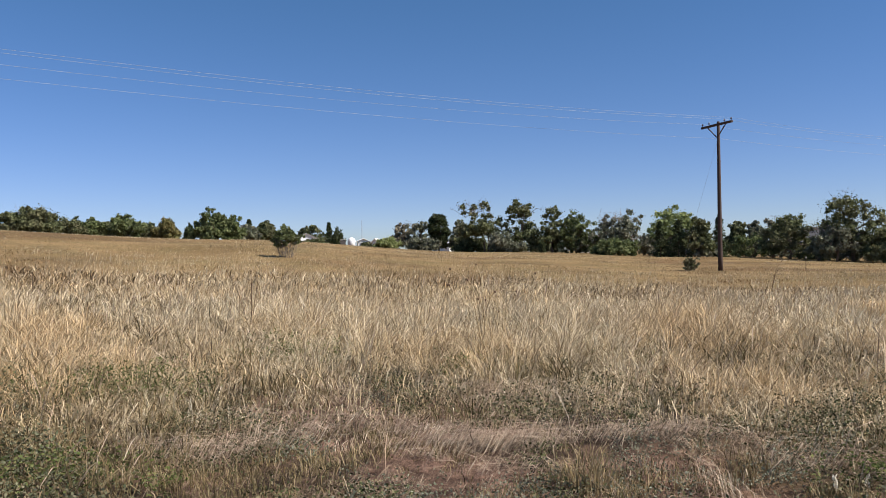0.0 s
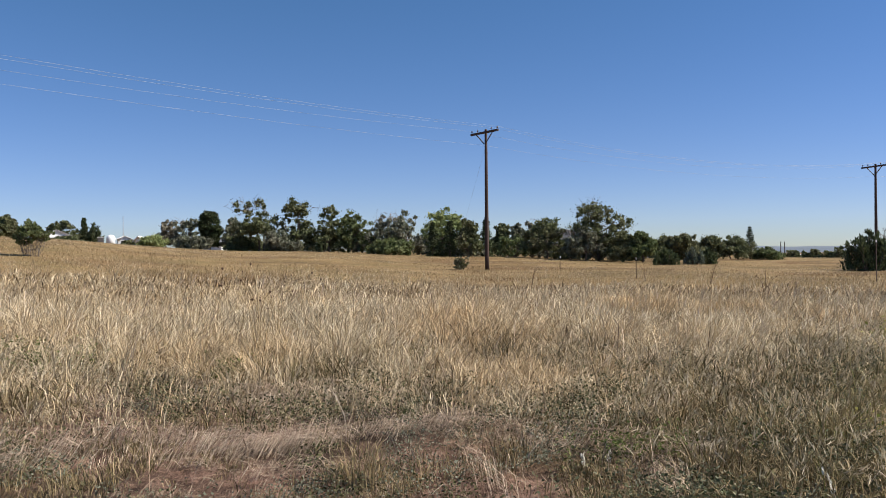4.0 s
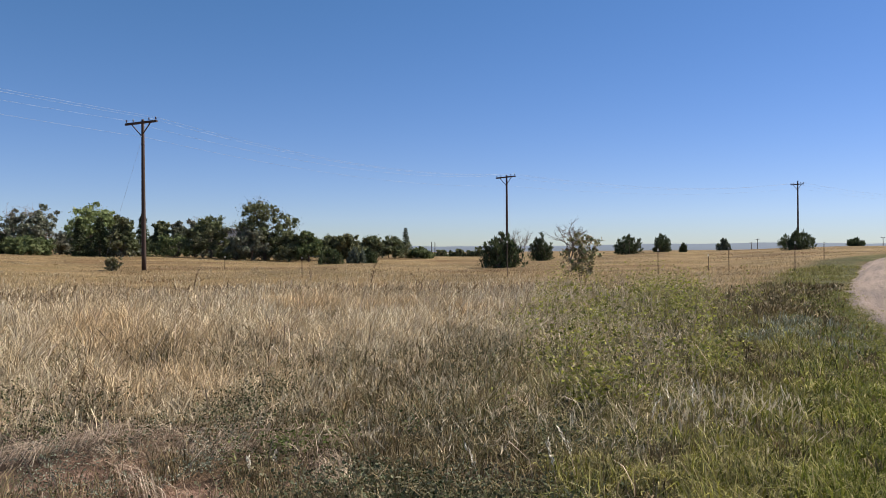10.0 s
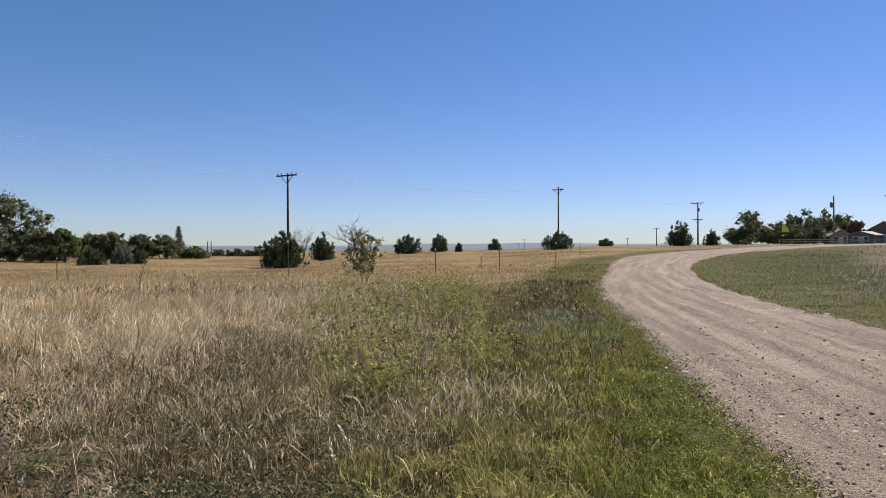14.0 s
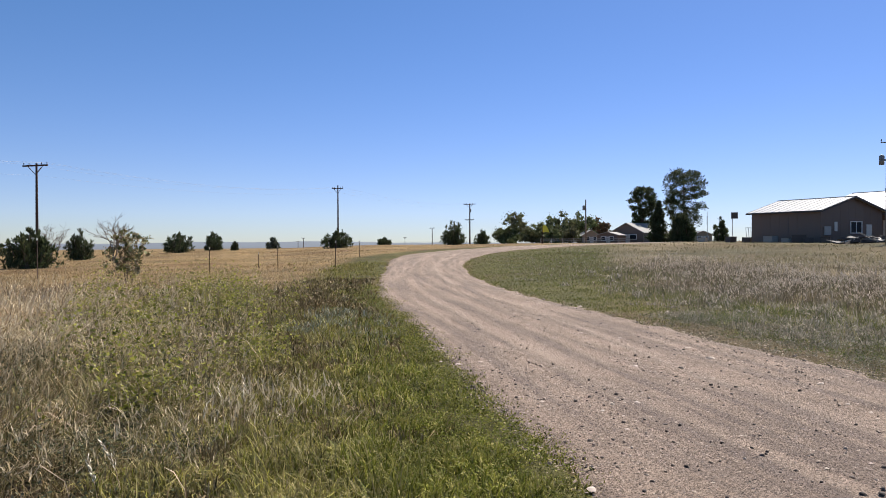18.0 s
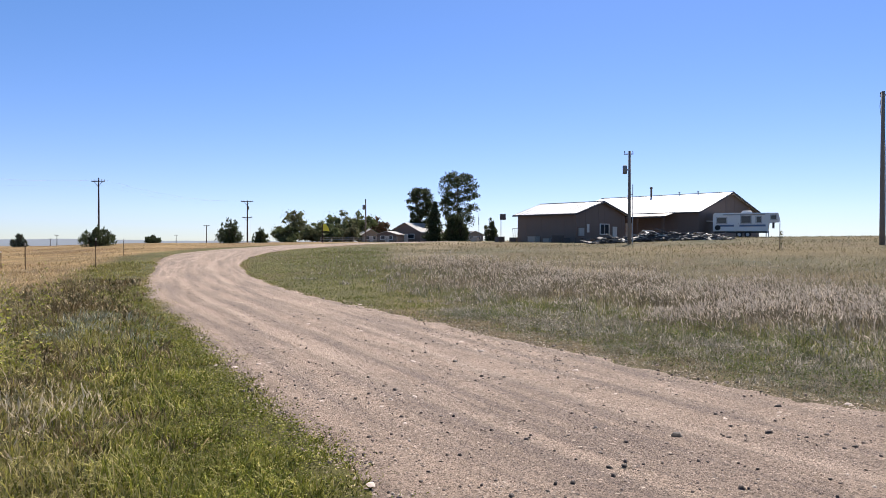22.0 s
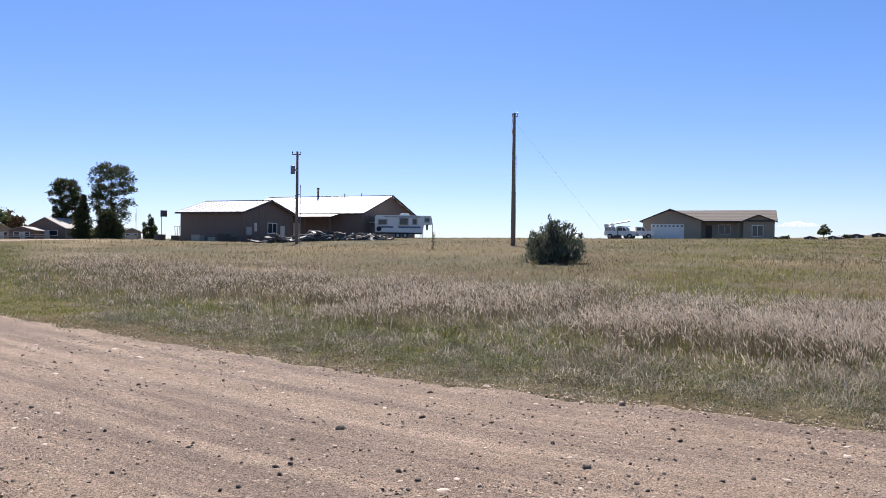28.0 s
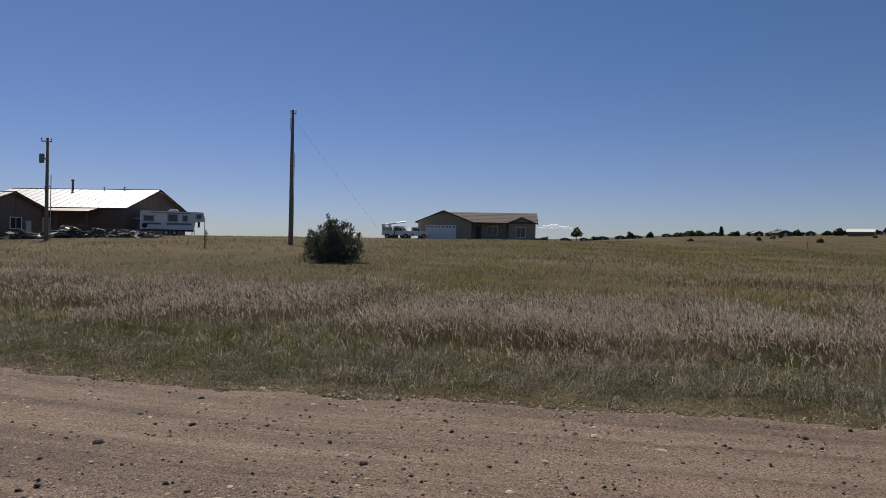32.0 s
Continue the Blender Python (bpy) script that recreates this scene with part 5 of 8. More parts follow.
    tall = rng.uniform(0.4, 1.3, len(cx)) * np.interp(np.hypot(cx, cy), [7, 10], [0.55, 1.0])
    x, y, b, k = bunches(cx, cy, 3, 0.12)
    h = tall[k] * rng.uniform(0.6, 1.05, len(x))
    leaves_on_stems("bright_weeds", x, y, h, 0.048, 26, M["bright"], "bright yellow-green leafy weeds", 0.06)
    blades("bright_weed_stems", x, y, h, np.abs(rng.normal(0.12, 0.1, len(x))), 0.007, M["tangle"], "thin stems of the yellow-green weeds", rows=2, thin=0.0006)
    # single pale stems that stand out of the rest
    x, y = sector(2600, 4.6, 24, -37, 90)
    zn = zones(x, y)
    x, y = keep(x, y, (zn["tall"] + zn["weeds"] * 0.6) * 0.6 + zn["worn"] * 0.12)
    blades("pale_stems", x, y, rng.uniform(0.35, 0.8, len(x)) * np.interp(np.hypot(x, y), [4.4, 8], [0.4, 1]), np.abs(rng.normal(0.6, 0.4, len(x))), 0.0045, M["straw"], "pale dry stems with drooping heads", head=0.9, curl=0.9, rows=4, swirl=0.3)


grow()


def road_spots(n, reach):
    """Random places on the road, thinning out with distance and in the wheel tracks, and the road's height there."""
    i = rng.choice(np.flatnonzero(np.hypot(RP[:, 0], RP[:, 1]) < reach + 3), n)
    off = rng.uniform(-1.0, 1.0, n) * (RH[i] + 0.2)
    x = RP[i, 0] - RW[i, 1] * off + RW[i, 0] * rng.uniform(-.3, .3, n)
    y = RP[i, 1] + RW[i, 0] * off + RW[i, 1] * rng.uniform(-.3, .3, n)
    d = np.hypot(x, y)
    lift, track = road_profile(off, x, y)
    k = (d < reach) & (d > 4) & (x > -1) & (rng.random(n) < np.interp(d, [5, 12, reach], [1, .5, .12]))
    k &= rng.random(n) < (1 - 0.85 * track) * (0.3 + 0.7 * smooth(lumps(x, y, 3.1, 2.5) + lumps(x, y, 0.7, 1.1), 0.7, 1.35))
    x, y, lift = x[k], y[k], lift[k]
    return x, y, ground_z(x, y) + lift


def scatter(name, x, y, z, r, base, tri, label, stone="stone"):
    n, m = len(x), len(base)
    a = rng.random(n) * 6.28
    c, s = np.cos(a)[:, None], np.sin(a)[:, None]
    b = base[None] * r[:, None, None] * rng.uniform(0.7, 1.4, (n, 1, 3)) * rng.uniform(0.75, 1.25, (n, m, 1))
    v = np.stack([x[:, None] + b[..., 0] * c - b[..., 1] * s, y[:, None] + b[..., 0] * s + b[..., 1] * c, z[:, None] + b[..., 2]], 2).reshape(-1, 3)
    t = (np.arange(n)[:, None, None] * m + tri).reshape(-1, 3)
    tagged(new(name, quick_mesh(name, v, NO_QUAD, t, M[stone])), label, "gravel", kind="stuff")


def gravel():
    x, y, z = road_spots(300000, 24)
    scatter("gravel", x, y, z, 0.005 + 0.009 * rng.random(len(x)) ** 2, np.array([(1, .3, 0), (-.4, 1, 0), (-.9, -.4, 0), (.5, -.9, 0), (0.1, 0, .5)]),
            np.array([(0, 1, 4), (1, 2, 4), (2, 3, 4), (3, 0, 4)]), "fine pinkish gravel on the road", "grain")
    base = np.array([(1, 0, -.2), (.31, .95, -.25), (-.81, .59, -.2), (-.81, -.59, -.25), (.31, -.95, -.2), (.55, .35, .5), (-.4, .5, .55), (-.3, -.55, .45), (.5, -.4, .55)])
    tri = np.array([(0, 1, 5), (1, 6, 5), (1, 2, 6), (2, 7, 6), (2, 3, 7), (3, 4, 7), (4, 8, 7), (4, 0, 8), (0, 5, 8), (5, 6, 7), (5, 7, 8)])
    x, y, z = road_spots(21000, 26)
    scatter("gravel_stones", x, y, z, 0.010 + 0.013 * rng.random(len(x)) ** 3 + 0.03 * rng.random(len(x)) ** 60, base, tri, "loose dark and pale stones on the road")
    x, y, z = road_spots(900, 24)
    flat = base * np.array([1, 1, .35])
    scatter("embedded_stones", x, y, z, 0.018 + 0.04 * rng.random(len(x)) ** 3, flat, tri, "pale flat stones set in the road", "pale_stone")


gravel()


# ---- single dried weeds that stand over the grass ----
def dried_weed(az, d, H, seed, label, heads="stalk", n=5, droop=0.5):
    r = np.random.default_rng(seed)
    x, y = P(az, d)
    t = new("dried_weed")
    t.empty_display_size = 0.2
    t.matrix_basis = pose(x, y, gz(x, y) - 0.03)
    tagged(t, label, "weed", "dried weeds")
    for k in range(n):
        a, lean = r.uniform(0, 6.283), r.uniform(0.05, 0.3)
        h = H * r.uniform(0.65, 1.0) if k else H
        g, pts, tops = Geo(), [Vector((r.normal(0, .03), r.normal(0, .03), 0))], []
        for i in range(6):
            u = (i + 1) / 6
            bend = lean + droop * max(0, u - 0.7) * 2
            q = Vector((math.cos(a) * h * u * bend, math.sin(a) * h * u * bend, h * (u - droop * max(0, u - 0.8) ** 2 * 4)))
            pts.append(q)
            if i in (2, 3, 4):
                e = q + Vector((r.normal(0, .07), r.normal(0, .07), r.uniform(.02, .09)))
                g.tube(q, e, 0.004, 0.002, 4)
                tops.append((e, [(.002, -.008), (.009, -.003), (.010, .004), (.002, .010)], 6))
        g.path(pts, [0.009 - 0.0009 * i for i in range(7)], 5)
        tops.append((pts[-1], [(.003, -.02), (.014, -.008), (.017, .002), (.010, .013), (.002, .018)], 8))
        stem = part("stem", g, M[heads], t)
        for e, rows, n_side in tops:
            part("seed_head", Geo().lathe(rows, n_side, e), M["stalk"], stem)
    return t


dried_weed(-10.8, 14, 1.22, 1, "dark brown dried thistle stalk above the grass", n=4, droop=0.1)
dried_weed(6.9, 10.5, 1.55, 2, "dried sunflower stalks with drooping dark heads", "tan_stalk", n=7)
dried_weed(8.2, 11.5, 1.35, 3, "bent dry sunflower stalk with dark heads", "tan_stalk", n=4, droop=0.9)
dried_weed(27.5, 30, 1.2, 4, "thin dark dried stalk in the field", n=3, droop=0.2)
dried_weed(40.5, 33, 1.1, 5, "small dark dried weed in the field", n=4, droop=0.2)
dried_weed(36.0, 36, 1.0, 6, "thin dark dried weed in the field", n=3, droop=0.2)
dried_weed(44.2, 24, 0.95, 7, "dark dried weed clump above the grass", n=4, droop=0.3)
dried_weed(132.6, 21, 1.05, 8, "dark dried sunflower heads over pale grass", n=5, droop=0.4)
dried_weed(131.2, 22, 0.95, 9, "dried weed with dark heads", n=4, droop=0.4)


def seed_spike(az, d, H, seed):
    """A single pale ripe grass stalk that bends over, with papery scales along its top."""
    r = np.random.default_rng(seed)
    x, y = P(az, d)
    t = new("grass_spike")
    t.empty_display_size = 0.1
    t.matrix_basis = pose(x, y, gz(x, y) - 0.02)
    tagged(t, "pale ripe grass stalk with papery seed scales", "grass", "pale grass stalks")
    a, lean = r.uniform(0, 6.283), r.uniform(0.1, 0.35)
    pts = []
    for i in range(8):
        u = i / 7
        out = H * (lean * u + 0.35 * max(0, u - 0.6) ** 1.5)
        pts.append(Vector((math.cos(a) * out, math.sin(a) * out, H * (u - 0.25 * max(0, u - 0.7) ** 2))))
    part("stem", Geo().path(pts, [0.0028 - 0.0002 * i for i in range(8)], 4), M["straw"], t)
    for k in range(14):
        u = 0.6 + 0.4 * k / 13
        i = min(6, int(u * 7))
        p = pts[i].lerp(pts[i + 1], u * 7 - i)
        w = (pts[i + 1] - pts[i]).normalized()
        s = Vector(r.normal(0, 1, 3))
        s = (s - w * s.dot(w)).normalized()
        tip = p + w * 0.032 + s * 0.014
        n = w.cross(s) * 0.005
        part("seed_scale", Geo().add([p, p + w * .014 + s * .008 + n, tip, p + w * .014 + s * .008 - n, p + w * .014 + s * .014], [(0, 1, 4), (1, 2, 4), (2, 3, 4), (3, 0, 4), (3, 2, 1, 0)]), M["papery"], t)


for k, (az, d, H) in enumerate([(31.4, 5.21, 0.17), (33.1, 5.24, 0.24), (49.0, 4.76, 0.32), (54.8, 4.75, 0.35), (56.4, 4.84, 0.44), (61.3, 5.96, 0.45), (64.6, 6.36, 0.5), (63.3, 6.24, 0.47)]):
    seed_spike(az, d, H, 400 + k)


# ---- trees and shrubs ----
def leaf_cloud(name, centres, radius, per, size, material, parent, r, long=1.0, up=0.0, squash=0.8, fill=0.2, face=False):
    """Many small leaves round clump centres; face turns their flat sides outwards."""
    n = len(centres) * per
    c = np.repeat(centres, per, axis=0)
    rad = np.repeat(np.broadcast_to(radius, len(centres)), per)[:, None]
    q = r.normal(0, 1, (n, 3))
    q /= np.linalg.norm(q, axis=1)[:, None]
    out = q.copy()
    q *= (r.random((n, 1)) ** (0.85 if face else 0.6))
    q[:, 2] *= squash
    c = c + q * rad
    L = (size * r.uniform(0.6, 1.4, n))[:, None]
    inner = r.random(n) < fill
    c[inner] = (c - q * rad * 0.6)[inner]
    L[inner] *= 2.3 if face else 2.0
    g = q + r.normal(0, 0.6, (n, 3)) + np.array([0, 0, up])
    g /= np.linalg.norm(g, axis=1)[:, None]
    k = np.cross(g, r.normal(0, 1, (n, 3)))
    if face:
        up_out = out + r.normal(0, 0.5, (n, 3))
        g = np.cross(up_out, r.normal(0, 1, (n, 3)))
        g /= np.linalg.norm(g, axis=1)[:, None] + 1e-6
        k = np.cross(up_out, g)
    k /= np.linalg.norm(k, axis=1)[:, None] + 1e-6
    w = L * (0.5 if face else 0.42) / long
    g = g * L * long
    v = np.stack([c, c + g * .5 + k * w, c + g, c + g * .5 - k * w], 1).reshape(-1, 3)
    quads = np.arange(n)[:, None] * 4 + np.array([0, 1, 2, 3])
    ob = new(name, quick_mesh(name, v, quads, NO_TRI, material))
    ob.parent = parent
    return ob


def limb(geo, a, b, r0, r1, r, bends=3, sway=0.12, n=5):
    """A crooked tapering limb; returns its points."""
    a, b = Vector(a), Vector(b)
    L = (b - a).length
    pts = [a]
    for i in range(1, bends):
        pts.append(a.lerp(b, i / bends) + Vector(r.normal(0, sway * L / bends, 3)))
    pts.append(b)
    geo.path(pts, [r0 + (r1 - r0) * i / bends for i in range(bends + 1)], n)
    return pts


def broadleaf(name, az, d, H, W, leaf, label, seed, bare=0.05, clumps=105, per=60, size=0.17, lump=0.17, dead=0, bark="bark", stems=1, fill=0.45, flat=0.45, deep=None):
    """A tree: trunk, limbs and branches, an uneven crown of leaf clumps, dead twigs on top if wanted."""
    r = np.random.default_rng(seed)
    t = thing(name, az, d, label, "tree" if H > 2.6 else "shrub", r.uniform(0, 360), sink=0.05)
    wood = Geo()
    W = W * 1.5
    clumps = int(clumps * 1.45)
    size = size * 0.95
    deep = W if deep is None else deep
    mid = H * (bare + 1) / 2
    semi = np.array([W / 2, deep / 2, H * (1 - bare) / 2])
    # lumpy crown: a handful of lobes
    lobes = []
    for i in range(int(r.integers(6, 9))):
        q = r.normal(0, 1, 3)
        q /= np.linalg.norm(q)
        q[2] = q[2] * 0.8 + 0.1
        lobes.append((q * 0.54, r.uniform(0.36, 0.5)))
    lobes.append((np.array([r.uniform(-.2, .2), r.uniform(-.2, .2), 0.55]), 0.45))
    for i in range(7):
        a = r.uniform(0, 6.283)
        lobes.append((np.array([math.cos(a) * .55, math.sin(a) * .55, r.uniform(-.65, -.35)]), 0.45))
    cs = []
    while len(cs) < clumps:
        o, rad = lobes[int(r.integers(len(lobes)))]
        q = r.normal(0, 1, 3)
        q = o + q / np.linalg.norm(q) * rad * r.random() ** fill
        if q[2] > -0.97:
            cs.append(q)
    cs = np.array(cs) * semi + np.array([0, 0, mid])
    cs[:, 2] = np.clip(cs[:, 2], H * 0.06 + 0.1, H * 0.985)
    for s in range(stems):
        off = Vector((r.normal(0, 0.05 * W * (stems > 1)), r.normal(0, 0.05 * W * (stems > 1)), 0))
        top = Vector((r.normal(0, W * .06), r.normal(0, W * .06), H * (bare + 0.28))) + off * 3
        rt = 0.028 * H / (stems ** 0.5)
        limb(wood, off, top, rt, rt * 0.6, r, 4, 0.15, 7)
        for i in range(8 if stems == 1 else 4):
            tip = Vector(cs[int(r.integers(len(cs)))])
            start = off.lerp(top, r.uniform(0.45, 1.0))
            pts = limb(wood, start, tip, rt * 0.5, rt * 0.14, r, 4, 0.2, 4)
            for j in range(3):
                q = Vector(cs[int(r.integers(len(cs)))])
                s0 = pts[int(r.integers(1, 4))]
                if (q - s0).length < W * 0.55:
                    limb(wood, s0, q, rt * 0.2, rt * 0.07, r, 3, 0.2, 3)
    part("trunk", wood, M[bark], t)
    for i in range(dead):
        twigs = Geo()
        q = Vector(cs[int(r.integers(len(cs)))])
        q.z = max(q.z, H * 0.72)
        e = q + Vector((r.normal(0, W * .12), r.normal(0, W * .12), abs(r.normal(0, H * .10)) + 0.04 * H))
        e.z = min(e.z, H * 1.05)
        pts = limb(twigs, q, e, 0.035, 0.012, r, 3, 0.3, 3)
        for j in range(3):
            s0 = pts[int(r.integers(1, 4))]
            limb(twigs, s0, s0 + Vector(r.normal(0, 0.06 * H, 3)), 0.02, 0.008, r, 2, 0.3, 3)
        part("dead_branch", twigs, M["deadwood"], t, "bare grey dead branch")
    leaf_cloud("crown", cs, lump * W * 0.66 * r.uniform(0.6, 1.4, len(cs)), int(per * 0.9), size * 0.98, M[leaf], t, r, fill=0.3, face=True)
    return t


def juniper(name, az, d, H, W, label, seed, leaf="needle", spikes=9, per=17, size=0.11, skirt=0.0, cat="shrub"):
    """A dense juniper or cedar: several pointed leaders, sprays pointing up and out."""
    r = np.random.default_rng(seed)
    t = thing(name, az, d, label, cat, r.uniform(0, 360), sink=0.04)
    wood, cs, rad = Geo(), [], []
    spikes = spikes if spikes == 1 else int(spikes * 1.5)
    for i in range(spikes):
        a, q = r.uniform(0, 6.283), (i / max(1, spikes)) ** 0.6
        bx, by = math.cos(a) * W * 0.36 * q, math.sin(a) * W * 0.36 * q
        h = H * (1 - 0.42 * q ** 1.8) * r.uniform(0.72, 1.0)
        if i == 0:
            h = H
        lx, ly = bx * 1.15, by * 1.15
        limb(wood, (bx * 0.5, by * 0.5, 0), (lx, ly, h * 0.95), 0.02 * H + 0.015, 0.01, r, 3, 0.06, 5)
        wid = W * (0.19 if spikes > 1 else 0.5) * r.uniform(0.85, 1.15)
        for k in range(int(26 * (h / H) * (12 / max(4, spikes)) ** 0.5) if spikes > 1 else 150):
            u = r.random() ** 1.15
            a2 = r.uniform(0, 6.283)
            prof = wid * min(1.0, (0.85 + 0.75 * u) if u < 0.2 else 1.0) * (1 - u) ** 0.62 * r.uniform(0.55, 1.05)
            cs.append((bx + (lx - bx) * u + math.cos(a2) * prof, by + (ly - by) * u + math.sin(a2) * prof, skirt + (h - skirt) * (0.03 + 0.95 * u)))
            rad.append(W * 0.085 * (1 - 0.55 * u) * r.uniform(0.7, 1.3))
    part("trunk", wood, M["bark"], t)
    leaf_cloud("foliage", np.array(cs), np.array(rad), int(per * 1.25), size * (0.8 if d < 50 else 0.9), M[leaf], t, r, long=1.7, up=1.5, squash=1.5, fill=0.25)
    return t


def spruce(name, az, d, H, W, label, seed, leaf="needle", per=30, size=0.15, base=0.05):
    """A conical conifer in whorls of drooping branches."""
    r = np.random.default_rng(seed)
    t = thing(name, az, d, label, "tree", r.uniform(0, 360), sink=0.05)
    wood, cs, rad = Geo(), [], []
    limb(wood, (0, 0, 0), (0, 0, H * 0.97), 0.02 * H, 0.01, r, 5, 0.02, 6)
    n = int(10 + H * 1.2)
    for i in range(n):
        u = base + (0.98 - base) * i / n
        reach = W / 2 * (1 - u) * r.uniform(0.8, 1.12) + 0.04
        for k in range(7):
            a = r.uniform(0, 6.283)
            q = reach * r.uniform(0.75, 1.1)
            limb(wood, (0, 0, H * u), (math.cos(a) * q, math.sin(a) * q, H * u - 0.1 * q), 0.03, 0.01, r, 2, 0.05, 3)
            for w in (0.4, 0.7, 0.95):
                cs.append((math.cos(a) * q * w, math.sin(a) * q * w, H * u - 0.1 * q * w))
                rad.append(0.15 * W * (1.0 - u) + 0.05)
    part("trunk", wood, M["bark"], t)
    leaf_cloud("foliage", np.array(cs), np.array(rad), per // 3 + 4, size, M[leaf], t, r, long=1.3, up=-0.1, squash=0.45, fill=0.0)
    return t


def pine(name, az, d, H, W, label, seed, bare=0.25):
    """A tall round-headed pine: needle tufts in separate clumps with sky between them."""
    r = np.random.default_rng(seed)
    t = thing(name, az, d, label, "tree", r.uniform(0, 360), sink=0.05)
    wood, cs = Geo(), []
    limb(wood, (0, 0, 0), (r.normal(0, .2), r.normal(0, .2), H * 0.93), 0.022 * H, 0.05, r, 5, 0.04, 7)
    for i in range(42):
        u = bare + (1 - bare) * (i + 0.5) / 42
        v = (u - bare) / (1 - bare)
        reach = W / 2 * min(1, (0.62 + 1.3 * v)) * (1 - max(0, v - 0.45) ** 2 * 2.6) ** 0.5 if v < 0.99 else 0.3
        for k in range(3):
            a, q = r.uniform(0, 6.283), reach * r.uniform(0.5, 1.0)
            tip = (math.cos(a) * q, math.sin(a) * q, H * u + r.normal(0.0, 0.25))
            limb(wood, (0, 0, H * (u - 0.04)), tip, 0.05, 0.015, r, 3, 0.12, 4)
            cs.append(tip)
    cs = np.array(cs)
    cs[:, 2] = np.minimum(cs[:, 2], H * 0.97)
    part("trunk", wood, M["bark"], t)
    leaf_cloud("needles", cs, 0.095 * W * r.uniform(0.6, 1.4, len(cs)), 90, 0.26, M["needle"], t, r, long=1.6, up=0.3, squash=0.7, fill=0.0)
    return t


def scrub(name, az, d, H, W, leaf, label, seed, low=0.4, stems=16, per=60, size=0.05, bark="deadwood", spread=0.35):
    """A many-stemmed bush: thin crooked stems fanning out from the ground, leaves on their upper parts."""
    r = np.random.default_rng(seed)
    t = thing(name, az, d, label, "shrub", r.uniform(0, 360), sink=0.03)
    cs = []
    for i in range(stems):
        g = Geo()
        a, q = r.uniform(0, 6.283), W / 2 * r.random() ** 0.5
        tip = Vector((math.cos(a) * q, math.sin(a) * q, H * r.uniform(0.7, 1.0) * (1 - 0.25 * (2 * q / W) ** 2)))
        pts = limb(g, (math.cos(a) * q * spread, math.sin(a) * q * spread, 0), tip, 0.011, 0.004, r, 5, 0.1, 4)
        for k in range(7):
            s0 = pts[int(r.integers(1, 5))]
            e = s0 + Vector((r.normal(0, .13 * W), r.normal(0, .13 * W), r.uniform(.05, .16) * H))
            limb(g, s0, e, 0.008, 0.003, r, 2, 0.2, 3)
            cs.append(tuple(e))
        cs.append(tuple(tip))
        part("stem", g, M[bark], t)
    cs = np.array(cs)
    cs = cs[cs[:, 2] > H * low * r.uniform(0.7, 1.1, len(cs))]
    cs[:, 2] = np.minimum(cs[:, 2], H)
    leaf_cloud("foliage", cs, 0.075 * W + 0.04, per, size, M[leaf], t, r, face=True)
    return t


def dead_tree(name, az, d, H, W, label, seed):
    r = np.random.default_rng(seed)
    t = thing(name, az, d, label, "tree", r.uniform(0, 360), sink=0.05)
    wood = Geo()

    def fork(p, way, L, rad, level):
        e = p + way * L
        limb(wood, p, e, rad, rad * 0.6, r, 3, 0.16, 5)
        if level == 0:
            return
        for k in range(3 if level > 1 else 4):
            w = (way + Vector(r.normal(0, 0.5, 3))).normalized()
            w.z = abs(w.z) * 0.7 + 0.12
            fork(p.lerp(e, r.uniform(0.6, 1.0)), w.normalized(), L * r.uniform(0.55, 0.8), max(0.012, rad * 0.55), level - 1)

    for k in range(5):
        a = r.uniform(0, 6.283)
        fork(Vector((0, 0, 0)), Vector((math.cos(a) * W / H * .6, math.sin(a) * W / H * .6, 1)).normalized(), H * 0.38, 0.014 * H, 3)
    part("bare_crown", wood, M["deadwood"], t)
    return t


